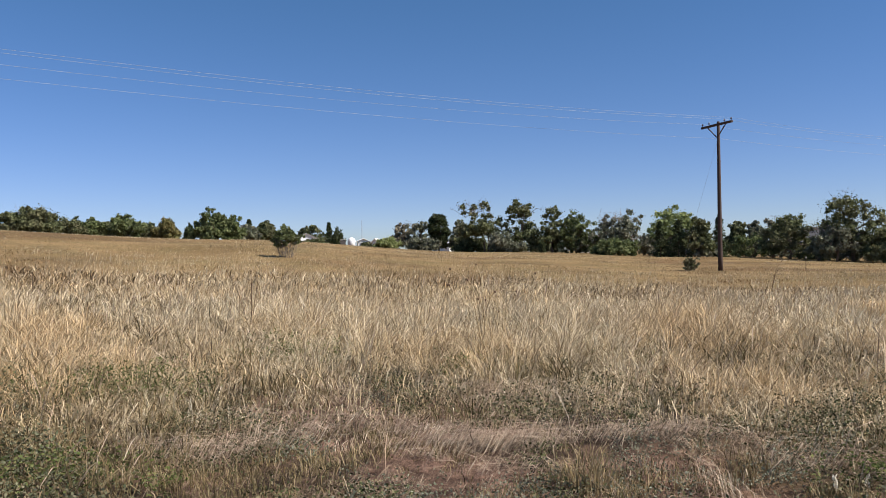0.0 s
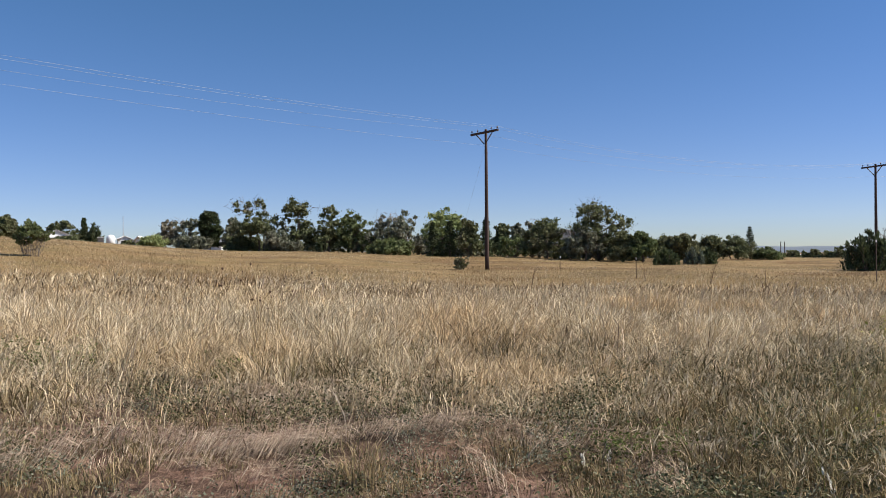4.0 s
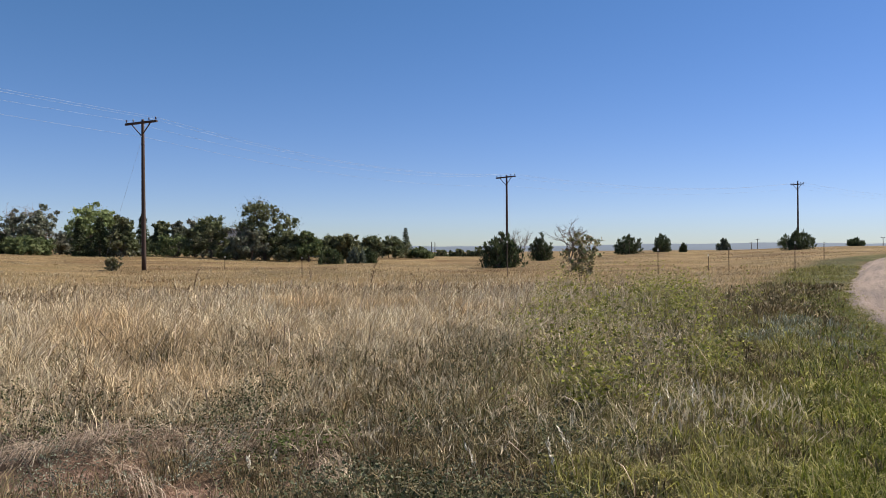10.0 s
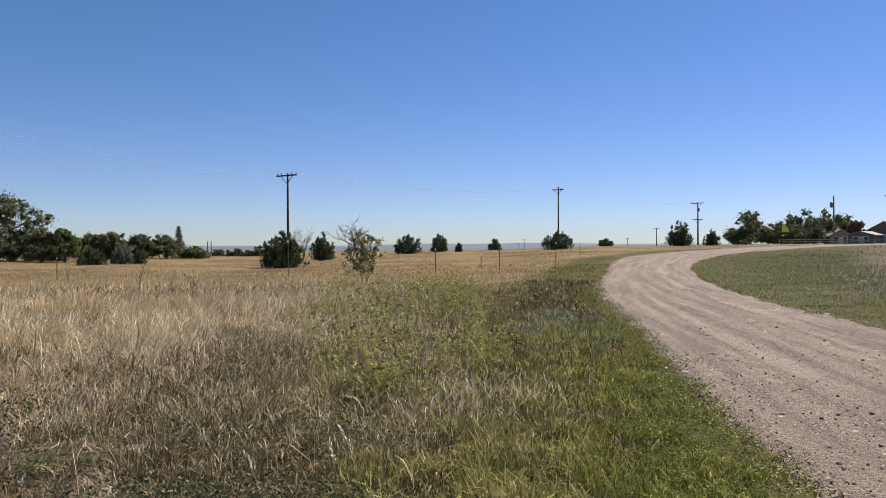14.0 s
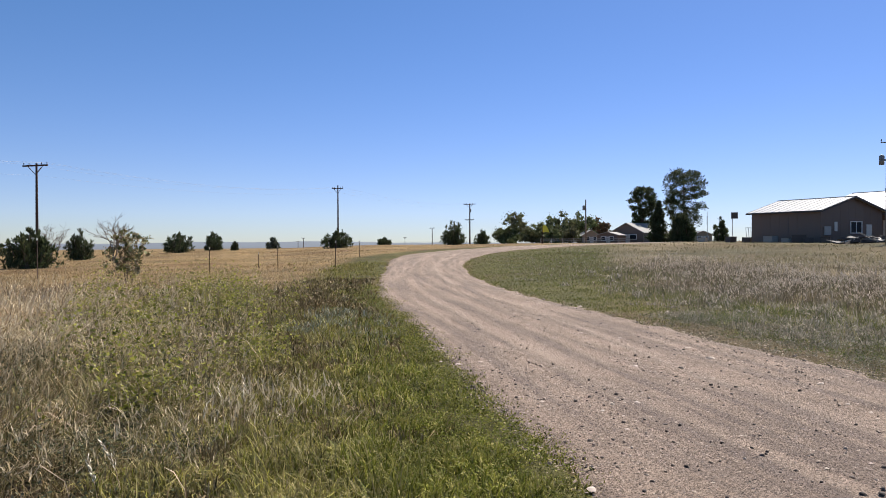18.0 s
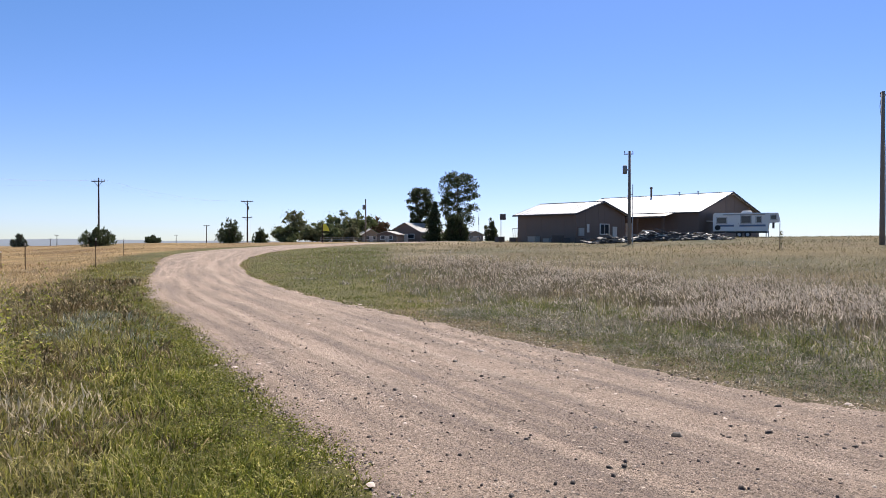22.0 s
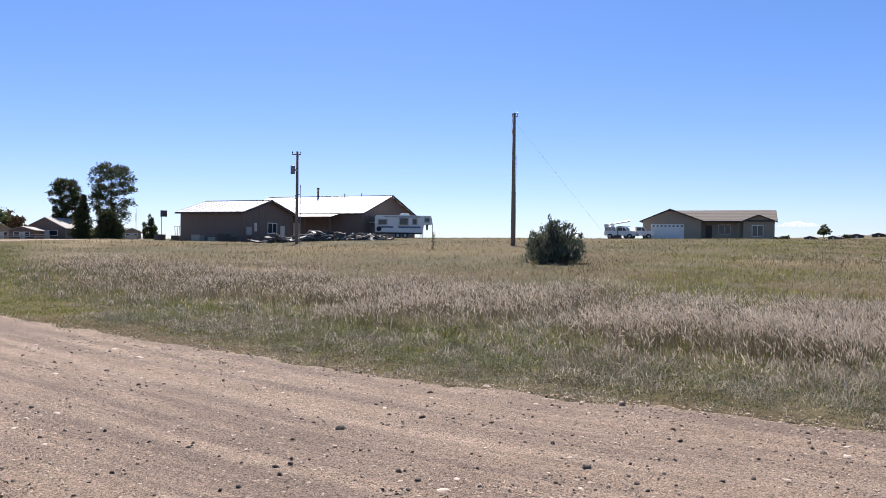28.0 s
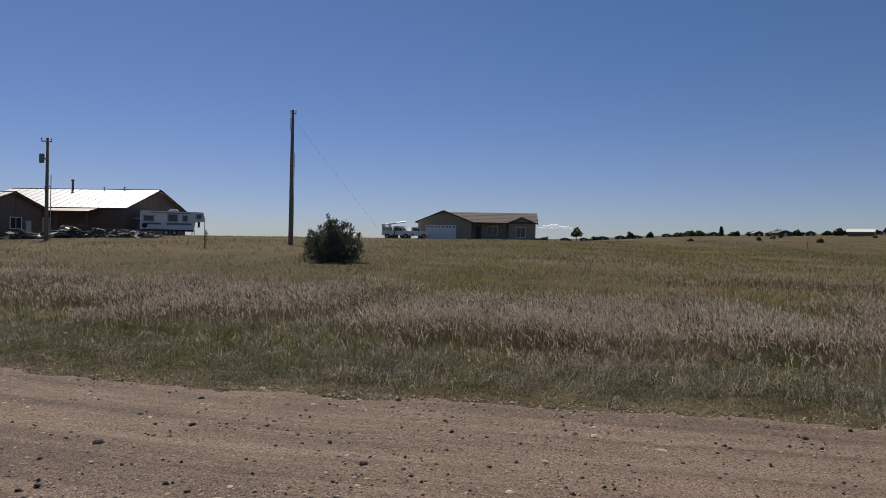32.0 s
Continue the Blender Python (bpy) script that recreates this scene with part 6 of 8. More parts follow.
def plant_trees():
    B, J = broadleaf, juniper
    g = "leaf_green"
    # row behind the rise
    B("tree", -26.6, 115, 3.1, 3.0, "leaf_olive", "dark green leafy tree behind the grassy rise", 11, size=.2)
    B("tree", -25.0, 115, 3.9, 5.4, "leaf_olive", "broad olive-green tree with a thin gap-toothed crown", 12, size=.2, dead=4)
    B("tree", -23.3, 120, 2.7, 4.4, "leaf_olive", "low dense olive-green tree", 13, bare=.05, size=.2)
    J("juniper", -22.6, 120, 2.9, 1.8, "narrow dark juniper tree", 14, cat="tree", size=.18)
    B("tree", -21.6, 121, 3.2, 2.2, g, "small bushy green tree", 15, bare=.05, size=.2)
    B("tree", -20.6, 122, 2.6, 3.2, "leaf_olive", "low dark green tree", 16, bare=.05, size=.2)
    B("tree", -19.3, 115, 4.0, 3.8, g, "pointed green cottonwood tree", 17, bare=.06, size=.2)
    B("tree", -17.9, 122, 2.9, 3.0, "leaf_olive", "dark green tree beside a golden one", 18, bare=.05, size=.2)
    B("tree", -16.7, 120, 3.5, 3.2, "leaf_gold", "tree turning yellow-green at the rise", 19, bare=.05, size=.2)
    J("juniper", -15.1, 125, 3.0, 1.9, "small pointed dark conifer", 20, cat="tree", size=.18)
    B("tree", -13.7, 114, 4.9, 3.9, g, "large green cottonwood with several peaks", 21, bare=.05, clumps=90, size=.2)
    B("tree", -12.3, 115, 3.9, 3.2, g, "leafy green cottonwood beside a larger one", 22, bare=.05, size=.2)
    spruce("conifer", -10.9, 132, 4.3, 2.4, "dark pointed conifer far behind the field", 23, size=.22)
    B("tree", -11.3, 126, 2.9, 4.0, "leaf_grey", "low grey-green shrubby tree", 24, bare=.03, size=.2)
    B("tree", -9.7, 135, 3.9, 3.2, "leaf_olive", "round dark green tree", 25, bare=.08, size=.22)
    scrub("shrub", -8.2, 42, 1.75, 1.45, g, "lone scrubby shrub, green on top with bare grey stems below", 26, low=.55, stems=24, per=30, size=.075, spread=.55)
    B("tree", -6.3, 180, 5.7, 4.6, "leaf_olive", "dark rounded tree behind a white house", 27, bare=.08, size=.25)
    spruce("conifer", -5.0, 180, 6.5, 3.0, "dark conical spruce behind white sheds", 28, size=.28)
    J("juniper", -4.4, 160, 4.4, 3.4, "wide dark juniper by white sheds", 29, cat="tree", size=.22)
    B("shrub", -6.0, 150, 1.4, 3.6, "leaf_olive", "low sprawling olive shrub", 30, bare=.02, size=.2)
    B("shrub", -0.6, 128, 1.9, 3.4, "leaf_light", "low bright green shrub at the field's far edge", 31, bare=.02, size=.18)
    B("shrub", -2.1, 150, 1.2, 2.2, "leaf_olive", "low dark shrub among white sheds", 32, bare=.02, size=.2)
    # wood along the far edge of the field
    B("tree", 0.4, 135, 5.3, 3.4, "leaf_tan", "thin tree with withered tan leaves", 33, bare=.06, clumps=60, size=.18, dead=6)
    B("tree", 1.7, 132, 5.9, 3.6, "leaf_grey", "half-bare grey-green tree at the wood", 34, bare=.08, clumps=50, size=.18, dead=8)
    B("shrub", 2.2, 126, 2.2, 4.2, "leaf_grey", "low grey scrub under taller trees", 35, bare=.02, size=.18)
    pine("pine", 3.4, 130, 6.3, 3.4, "dark pine with an uneven crown", 36, bare=.12)
    B("tree", 5.0, 130, 6.2, 2.8, "leaf_grey", "slim grey-green tree beside elms", 37, bare=.05, size=.18)
    B("shrub", 5.6, 124, 2.8, 4.0, "leaf_olive", "dark scrub below a large tree", 38, bare=.02, size=.18)
    B("tree", 7.0, 120, 8.6, 6.6, "leaf_olive", "tall old elm with dead bare branches on top", 39, bare=.2, clumps=80, dead=16, size=.19, stems=2)
    B("tree", 9.4, 119, 8.6, 5.6, "leaf_olive", "tall full olive-green elm", 40, bare=.06, clumps=100, dead=4, size=.19)
    B("shrub", 8.4, 116, 3.2, 5.0, "leaf_grey", "grey-green underbrush below elms", 41, bare=.02, size=.18)
    J("juniper", 11.3, 112, 1.9, 1.2, "small dark cedar at the wood's edge", 42, size=.13, spikes=3)
    B("tree", 12.1, 118, 7.6, 4.4, "leaf_olive", "bushy olive-green elm at the wood", 43, bare=.05, clumps=90, size=.19)
    B("tree", 13.9, 118, 6.7, 5.2, g, "broad full green elm", 44, bare=.03, clumps=100, size=.19)
    B("tree", 16.2, 115, 6.8, 5.0, "leaf_grey", "half-bare grey tree with sparse leaves", 45, bare=.05, clumps=70, dead=14, size=.18)
    B("tree", 17.9, 116, 7.3, 4.6, "leaf_grey", "grey-green tree with thin upper branches", 46, bare=.05, clumps=80, dead=8, size=.18)
    B("shrub", 16.6, 108, 2.4, 5.0, g, "dark green undergrowth at the wood's edge", 47, bare=.02, size=.17)
    B("tree", 20.9, 120, 8.3, 6.2, "leaf_light", "large bright green cottonwood", 48, bare=.08, clumps=110, size=.19)
    B("tree", 22.0, 122, 7.4, 4.6, "leaf_light", "bright green cottonwood behind conifers", 49, bare=.08, clumps=80, size=.19)
    spruce("conifer", 20.0, 108, 5.2, 3.0, "dark spruce in front of a cottonwood", 50, size=.18)
    spruce("conifer", 21.3, 108, 5.5, 3.2, "dark spruce at the wood's edge", 51, size=.18)
    B("tree", 22.7, 108, 5.8, 2.9, "leaf_olive", "dark olive tree behind the power pole", 52, bare=.1, size=.17)
    spruce("conifer", 24.1, 112, 6.4, 3.0, "dark spruce behind the power pole", 53, size=.18)
    B("tree", 25.4, 116, 5.3, 2.6, "leaf_olive", "dark leafy tree with two tops", 54, bare=.06, size=.18)
    B("tree", 26.4, 115, 5.4, 2.6, "leaf_grey", "grey-green tree with two tops", 55, bare=.06, size=.18)
    B("tree", 27.6, 110, 6.0, 3.2, "leaf_grey", "pale half-bare tree behind a dark one", 56, bare=.15, clumps=40, dead=10, size=.17)
    B("tree", 28.7, 104, 6.1, 5.2, "leaf_olive", "rounded dark olive-green tree", 57, bare=.12, clumps=100, size=.17)
    B("tree", 30.6, 98, 4.6, 3.0, "leaf_grey", "grey leafless thicket between dark trees", 58, bare=.1, clumps=26, dead=16, size=.15, stems=3)
    B("tree", 32.6, 100, 8.4, 6.6, "leaf_olive", "tall dark spreading elm with open branches", 59, bare=.14, clumps=105, dead=7, size=.17, lump=.19)
    B("tree", 31.6, 96, 4.2, 3.4, "leaf_grey", "grey scrubby tree under the tall elm", 60, bare=.1, dead=8, size=.15)
    B("tree", 34.4, 97, 3.9, 3.6, "leaf_olive", "low dark green tree", 61, bare=.1, size=.16)
    B("tree", 35.8, 96, 3.9, 2.8, g, "small rounded green tree with visible trunk", 62, bare=.2, size=.15)
    B("tree", 37.2, 106, 3.6, 4.4, "leaf_olive", "low dark tree in a hedge row", 63, bare=.05, size=.17)
    B("tree", 38.7, 105, 3.9, 4.0, "leaf_olive", "low dark olive tree in a hedge row", 64, bare=.05, size=.17)
    B("tree", 40.4, 124, 3.7, 4.2, "leaf_olive", "low dark distant tree", 65, bare=.05, size=.18)
    B("tree", 41.9, 125, 3.7, 4.6, "leaf_olive", "low dark tree beside a spruce", 66, bare=.05, size=.18)
    spruce("conifer", 43.2, 128, 5.5, 3.0, "lone pointed spruce above low trees", 67, size=.13)
    B("shrub", 44.4, 126, 1.9, 3.6, g, "low green thicket past a spruce", 68, bare=.02, size=.16)
    J("juniper", 37.4, 77, 1.75, 3.0, "low spreading dark juniper in the field", 69, size=.1)
    J("juniper", 39.4, 81, 1.75, 2.2, "low grey-green juniper in the field", 70, leaf="needle_blue", size=.1)
    J("juniper", 40.4, 84, 1.7, 2.1, "low round dark juniper in the field", 71, size=.1)
    scrub("shrub", 22.1, 54, 0.9, 1.15, "leaf_mixed", "small olive shrub beside the pole", 72, low=.12, stems=12, per=40, size=.06)
    ur = random.Random(4)
    for k in range(24):
        az = 5.5 + 31 * (k + ur.random() * .6) / 24
        B("shrub", az, 128 - 0.75 * az + ur.uniform(-2, 7), ur.uniform(1.8, 3.6), ur.uniform(3.2, 4.8), ur.choice(("leaf_olive", "leaf_grey", "leaf_olive", g)), "low scrubby underbrush along the wood's edge", 300 + k, bare=.02, clumps=40, per=46, size=.16)
    for k, (az, h, w) in enumerate(((47.2, 1.6, 2.0), (48.0, 1.2, 3.0), (49.0, 2.2, 4.0), (46.2, 1.5, 3.5))):
        B("tree", az, 230, h + 1.6, w + 1.5, "leaf_olive", "small far-off dark tree in the valley", 80 + k, bare=.03, clumps=30, per=40, size=.3)
    # junipers on the plain
    J("juniper", 50.6, 64, 3.1, 4.1, "large round dark green juniper in front of a pole", 90, spikes=15, per=20, size=.13)
    J("juniper", 53.6, 105, 4.0, 3.8, "dark juniper beside a leafless tree", 91, spikes=11, size=.14)
    dead_tree("dead_tree", 55.7, 92, 6.6, 5.2, "leafless grey tree with many forking branches", 92)
    dead_tree("dead_tree", 51.9, 95, 5.6, 4.2, "leafless tree behind a juniper", 93)
    scrub("shrub", 56.6, 33, 2.35, 2.0, "leaf_mixed", "tall open shrub with grey-green and withered brown leaves", 94, low=.08, stems=12, per=16, size=.07, bark="bark", spread=.25)
    J("juniper", 60.1, 123, 3.2, 5.2, "wide dark juniper with a spiky top", 95, spikes=14, size=.15)
    J("juniper", 62.4, 140, 3.2, 4.4, "dark spiky juniper on the plain", 96, spikes=10, size=.16)
    J("juniper", 64.0, 135, 1.4, 1.9, "small dark juniper on the plain", 97, spikes=5, size=.14)
    J("juniper", 66.7, 158, 2.2, 3.2, "far grey-green juniper on the plain", 98, leaf="needle_blue", spikes=7, size=.18)
    J("juniper", 71.5, 108, 2.7, 5.2, "broad dark juniper at the foot of a pole", 99, spikes=13, size=.14)
    J("juniper", 75.1, 150, 1.2, 3.4, "low dark juniper on the crest", 100, spikes=8, size=.17)
    J("juniper", 80.5, 118, 3.9, 4.7, "rounded dark juniper beside a two-arm pole", 101, spikes=16, size=.14)
    J("juniper", 82.6, 128, 2.4, 3.0, "small dark juniper beside a pole", 102, spikes=8, size=.14)
    # homestead trees
    B("tree", 85.3, 165, 7.3, 7.4, "leaf_olive", "dense dark tree by the homestead", 110, bare=.04, clumps=95, size=.22, lump=.19, fill=.7)
    B("tree", 87.5, 166, 5.8, 7.0, g, "low green tree between darker ones", 111, bare=.03, clumps=80, size=.22, lump=.19, fill=.7)
    B("tree", 88.9, 165, 7.2, 6.4, "leaf_olive", "dense dark rounded tree by the homestead", 112, bare=.04, clumps=90, size=.22, lump=.19, fill=.7)
    B("tree", 90.3, 166, 7.2, 6.2, g, "dark green tree behind a power pole", 113, bare=.04, clumps=90, size=.22, lump=.19, fill=.7)
    B("tree", 91.5, 168, 5.4, 4.2, "leaf_red", "tree turning rust-brown behind a house", 114, bare=.05, size=.22)
    for k, (az, h, w) in enumerate(((84.7, 3.6, 4.4), (86.4, 3.8, 4.6), (87.9, 3.4, 4.4), (89.4, 3.6, 4.4), (90.6, 3.2, 3.6))):
        B("shrub", az, 160, h, w, "leaf_olive" if k % 2 else g, "dense low growth under the homestead trees", 130 + k, bare=.02, clumps=60, size=.2)
    pine("pine", 94.7, 155, 11.1, 5.6, "tall dark pine behind a house", 115, bare=.28)
    pine("pine", 97.6, 152, 14.0, 8.2, "taller round-crowned pine with sky showing through", 116, bare=.3)
    spruce("cedar", 95.8, 135, 7.6, 4.0, "tall conical dark cedar", 117, per=90, size=.24, base=.02)
    J("juniper", 97.3, 132, 5.0, 5.2, "rounded dark cedar beside a conical one", 118, leaf="needle", spikes=26, per=26, size=.2, cat="tree")
    J("juniper", 100.1, 114, 3.5, 2.4, "dark cedar near the metal barn", 119, spikes=7, size=.14)
    J("juniper", 130.2, 39, 2.5, 3.55, "bushy blue-green juniper standing alone in the pasture", 120, leaf="needle_blue", spikes=32, per=34, size=.07)
    scrub("sapling", 120.9, 54, 1.7, 0.35, "leaf_mixed", "thin young sapling by a stake", 121, low=.2, stems=2, per=7, size=.05, spread=.1)
    B("tree", 148.8, 196, 3.9, 2.3, "leaf_olive", "small gnarled tree with a thin dark crown in the far pasture", 122, bare=.3, clumps=22, per=40, size=.2, dead=3)


plant_trees()


# ---- power poles and lines ----
def insulator(parent, x, y, z, k=1.0):
    return part("insulator", Geo().lathe([(.018, -.12), (.018, 0), (.05 * k, .01), (.06 * k, .06), (.03 * k, .08), (.045 * k, .12), (.02, .15)], 8, (x, y, z)), M["insul"], parent, "dark porcelain insulator", False)


def power_pole(az, d, H, turn, label, wood="pole", arm=3.1, arms=(0.25,), box=False, r=0.15):
    """A round tapered pole; x runs along the crossarm. Returns it and the wires' places."""
    t = thing("power_pole", az, d, label, "power pole", turn, "power poles")
    part("pole", Geo().lathe([(r, -0.3), (r * .97, 1.0), (r * .82, H * .5), (r * .62, H - .05), (r * .5, H)], 12), M[wood], t, flat=False)
    hooks = []
    for n, drop in enumerate(arms):
        z = H - drop
        L = arm / 2 * (1 if n == 0 else 0.75)
        part("crossarm", Geo().box((-L, r * .6, z - .075), (L, r * .6 + .12, z + .075)), M[wood], t)
        for s in (-1, 1):
            part("brace", Geo().tube((s * L * .6, r * .6 + .05, z - .05), (s * .05, r * .6 + .02, z - .85), .038, .038, 4), M["iron"] if wood == "pole_grey" else M[wood], t)
        for u in ((-.93, -.5, .5, .93) if n == 0 else (-.9, .9)):
            insulator(t, u * L, r * .6 + .05, z + .15)
            if n == 0:
                hooks.append((u * L, r * .6 + .05, z + .27))
    if box:
        part("transformer", Geo().lathe([(.1, -.45), (.22, -.42), (.23, .35), (.15, .45), (.05, .47)], 12, (0, -r - .25, H - 1.8)), M["tin"], t, "grey drum transformer", False)
        part("bracket", Geo().box((-.04, -r - .1, H - 1.9), (.04, 0, H - 1.7)), M["iron"], t)
        insulator(t, .1, -r - .2, H - 1.22)
    m = t.matrix_basis
    return t, [m @ Vector(h) for h in hooks], m @ Vector((0, -r * .8, H - 1.2))


def wire(a, b, sag, label, rad=0.0055, n=22):
    a, b = Vector(a), Vector(b)
    o = a.copy()
    pts = []
    for i in range(n + 1):
        u = i / n
        p = a.lerp(b, u)
        p.z -= sag * 4 * u * (1 - u)
        pts.append(p - o)
    g = Geo().path(pts, [rad] * (n + 1), 5)
    ob = new("power_line", mesh_of("power_line", g, M["wire"]))
    ob.location = o
    return tagged(ob, label, "power line", "overhead wires")


def poles():
    D = "weathered creosoted wooden power pole with a crossarm and insulators"
    spots = [(-70, 52, 10.4, 31), (24.15, 55, 10.35, 16 + 0), (51.0, 84, 10.05, -7), (71.6, 135, 11.0, -13), (81.7, 190, 10.6, -14)]
    made = []
    for i, (az, d, H, way) in enumerate(spots):
        if i == 4:
            made.append(power_pole(az, d, H, way + 90, "wooden power pole with two crossarms and a transformer", arms=(.25, 4.2), box=True, arm=3.2, r=.2))
        else:
            made.append(power_pole(az, d, H, way + 90, D, r=.16, arm=2.3 if i == 3 else 3.1, arms=(.6,) if i == 3 else (.25,)))
    for (_, ha, na), (_, hb, nb) in zip(made, made[1:]):
        for k in range(4):
            if k != 2:
                wire(ha[k], hb[k], 1.3, "sagging bare aluminium wire between power poles")
        wire(na, nb, 1.0, "lower sagging neutral wire between power poles")
    # guy wire of the corner pole
    x, y = P(24.15, 55)
    a = Vector((x, y, gz(x, y) + 9.2))
    gx, gy = P(21.5, 66)
    wire(a, (gx, gy, gz(gx, gy)), 0.0, "thin steel guy wire of the corner pole", .005, 2)
    for az, d, H in ((68.6, 520, 9), (69.0, 430, 9), (76.7, 520, 10), (78.8, 330, 9.5)):
        power_pole(az, d, H, 60, "far-off power pole on the plain", arm=3.4, r=.22)
    for az in (45.2, 45.45):
        t = thing("post", az, 170, "thin dark post beyond the trees", "post")
        part("pole", Geo().lathe([(.10, -.2), (.08, 3.3)], 8), M["pole"], t)
    t = thing("mast", -2.5, 170, "thin tall mast among white sheds", "mast")
    part("pole", Geo().lathe([(.08, -.2), (.05, 6.5)], 8), M["iron"], t)
    # service poles near the barns
    t = thing("power_pole", 90.5, 150, "wooden service pole with a drum transformer by the homestead", "power pole", 60, "power poles")
    part("pole", Geo().lathe([(.17, -.2), (.12, 8.6)], 10), M["pole_grey"], t, flat=False)
    part("transformer", Geo().lathe([(.1, -.5), (.3, -.45), (.3, .4), (.1, .5)], 10, (.5, -.2, 7.0)), M["tin"], t, "grey drum transformer", False)
    part("bracket", Geo().box((0, -.25, 6.9), (.4, -.12, 7.1)), M["iron"], t)
    t = thing("power_pole", 110.5, 72, "grey service pole with a drum transformer and conduit", "power pole", -110.5, "power poles")
    part("pole", Geo().lathe([(.16, -.3), (.15, 2), (.11, 8.75)], 12), M["pole_grey"], t, flat=False)
    part("transformer", Geo().lathe([(.1, -.42), (.2, -.4), (.21, .3), (.14, .4), (.05, .42)], 12, (-.42, -.12, 7.0)), M["tin"], t, "grey drum transformer", False)
    part("bracket", Geo().box((-.3, -.14, 6.9), (0, -.04, 7.05)), M["iron"], t)
    part("crossarm", Geo().box((-.5, -.05, 8.42), (.35, .05, 8.5)), M["pole_grey"], t)
    for u in (-.45, 0, .3):
        insulator(t, u, 0, 8.6)
    part("conduit", Geo().tube((.3, -.1, 0), (.3, -.1, 5.6), .035, .035, 6), M["iron"], t, "thin grey conduit mast")
    part("strap", Geo().box((.1, -.13, 4.6), (.32, -.08, 4.68)), M["iron"], t)
    t = thing("power_pole", 127.0, 62, "tall pale wooden pole with a guy wire", "power pole", 0, "power poles")
    part("pole", Geo().lathe([(.18, -.3), (.17, 2), (.15, 6), (.125, 11.0)], 12), M["pole_grey"], t, flat=False)
    part("crossarm", Geo().box((-.45, -.04, 10.66), (.3, .04, 10.74)), M["iron"], t)
    for u in (-.42, .25):
        insulator(t, u, 0, 10.86)
    part("conduit", Geo().tube((-.19, -.1, 0), (-.19, -.1, 7.5), .025, .025, 6), M["iron"], t)
    part("cable_loop", Geo().tube((.2, 0, 10.6), (.32, 0, 10.0), .02, .02, 5).tube((.32, 0, 10.0), (.2, 0, 9.2), .02, .02, 5), M["rubber"], t)
    x, y = P(127.0, 62)
    gx, gy = P(134.4, 72)
    wire((x, y, gz(x, y) + 10.4), (gx, gy, gz(gx, gy) + .05), 0.0, "taut steel guy wire running to the ground", .005, 2)
    # utility box and stakes by the truck
    t = thing("utility_box", 134.9, 108, "small dark utility pedestal in the grass", "utility box")
    part("body", Geo().box((-.35, -.3, 0), (.35, .3, .55)), M["junk_dark"], t)
    part("post", Geo().tube((.1, 0, .5), (.1, 0, 1.5), .08, .06, 6), M["junk_dark"], t)


poles()


# ---- building parts ----
def slab(geo, a, b, c, e, th):
    """A flat plate on four corners, th thick downwards."""
    up = [Vector(p) for p in (a, b, c, e)]
    dn = [p - Vector((0, 0, th)) for p in up]
    return geo.add(up + dn, [(0, 1, 2, 3), (7, 6, 5, 4), (0, 4, 5, 1), (1, 5, 6, 2), (2, 6, 7, 3), (3, 7, 4, 0)])


def window(parent, axis, at, u0, u1, z0, z1, frame_mat="white", lights=2, out=-1):
    """A window in a wall: frame proud of the wall, dark panes inside it. axis: the wall's plane ('y': wall at y = at)."""
    def bx(g, a0, a1, b0, b1, o0, o1):
        lo, hi = sorted((at + out * o0, at + out * o1))
        return g.box((a0, lo, b0), (a1, hi, b1)) if axis == "y" else g.box((lo, a0, b0), (hi, a1, b1))
    f = Geo()
    w = 0.09
    bx(f, u0 - w, u1 + w, z1, z1 + w, -.02, .07)
    bx(f, u0 - w, u1 + w, z0 - w, z0, -.02, .09)
    bx(f, u0 - w, u0, z0, z1, -.02, .07)
    bx(f, u1, u1 + w, z0, z1, -.02, .07)
    win = part("window", f, M[frame_mat], parent, "window with a pale frame")
    step = (u1 - u0) / lights
    for k in range(lights):
        part("pane", bx(Geo(), u0 + k * step + .03, u0 + (k + 1) * step - .03, z0 + .02, z1 - .02, -.01, .03), M["glass"], win)
        if k:
            part("mullion", bx(Geo(), u0 + k * step - .03, u0 + k * step + .03, z0, z1, -.01, .06), M[frame_mat], win)
    return win


def door(parent, axis, at, u0, u1, z1, mat_name="cream", out=-1, label="pale door"):
    g, h = Geo(), Geo()
    lo, hi = sorted((at + out * -.02, at + out * .06))
    lo2, hi2 = sorted((at + out * .06, at + out * .12))
    if axis == "y":
        g.box((u0, lo, .05), (u1, hi, z1))
        h.box((u1 - .16, lo2, .95), (u1 - .08, hi2, 1.03))
    else:
        g.box((lo, u0, .05), (hi, u1, z1))
        h.box((lo2, u1 - .16, .95), (hi2, u1 - .08, 1.03))
    dr = part("door", g, M[mat_name], parent, label)
    part("door_handle", h, M["iron"], dr)
    return dr


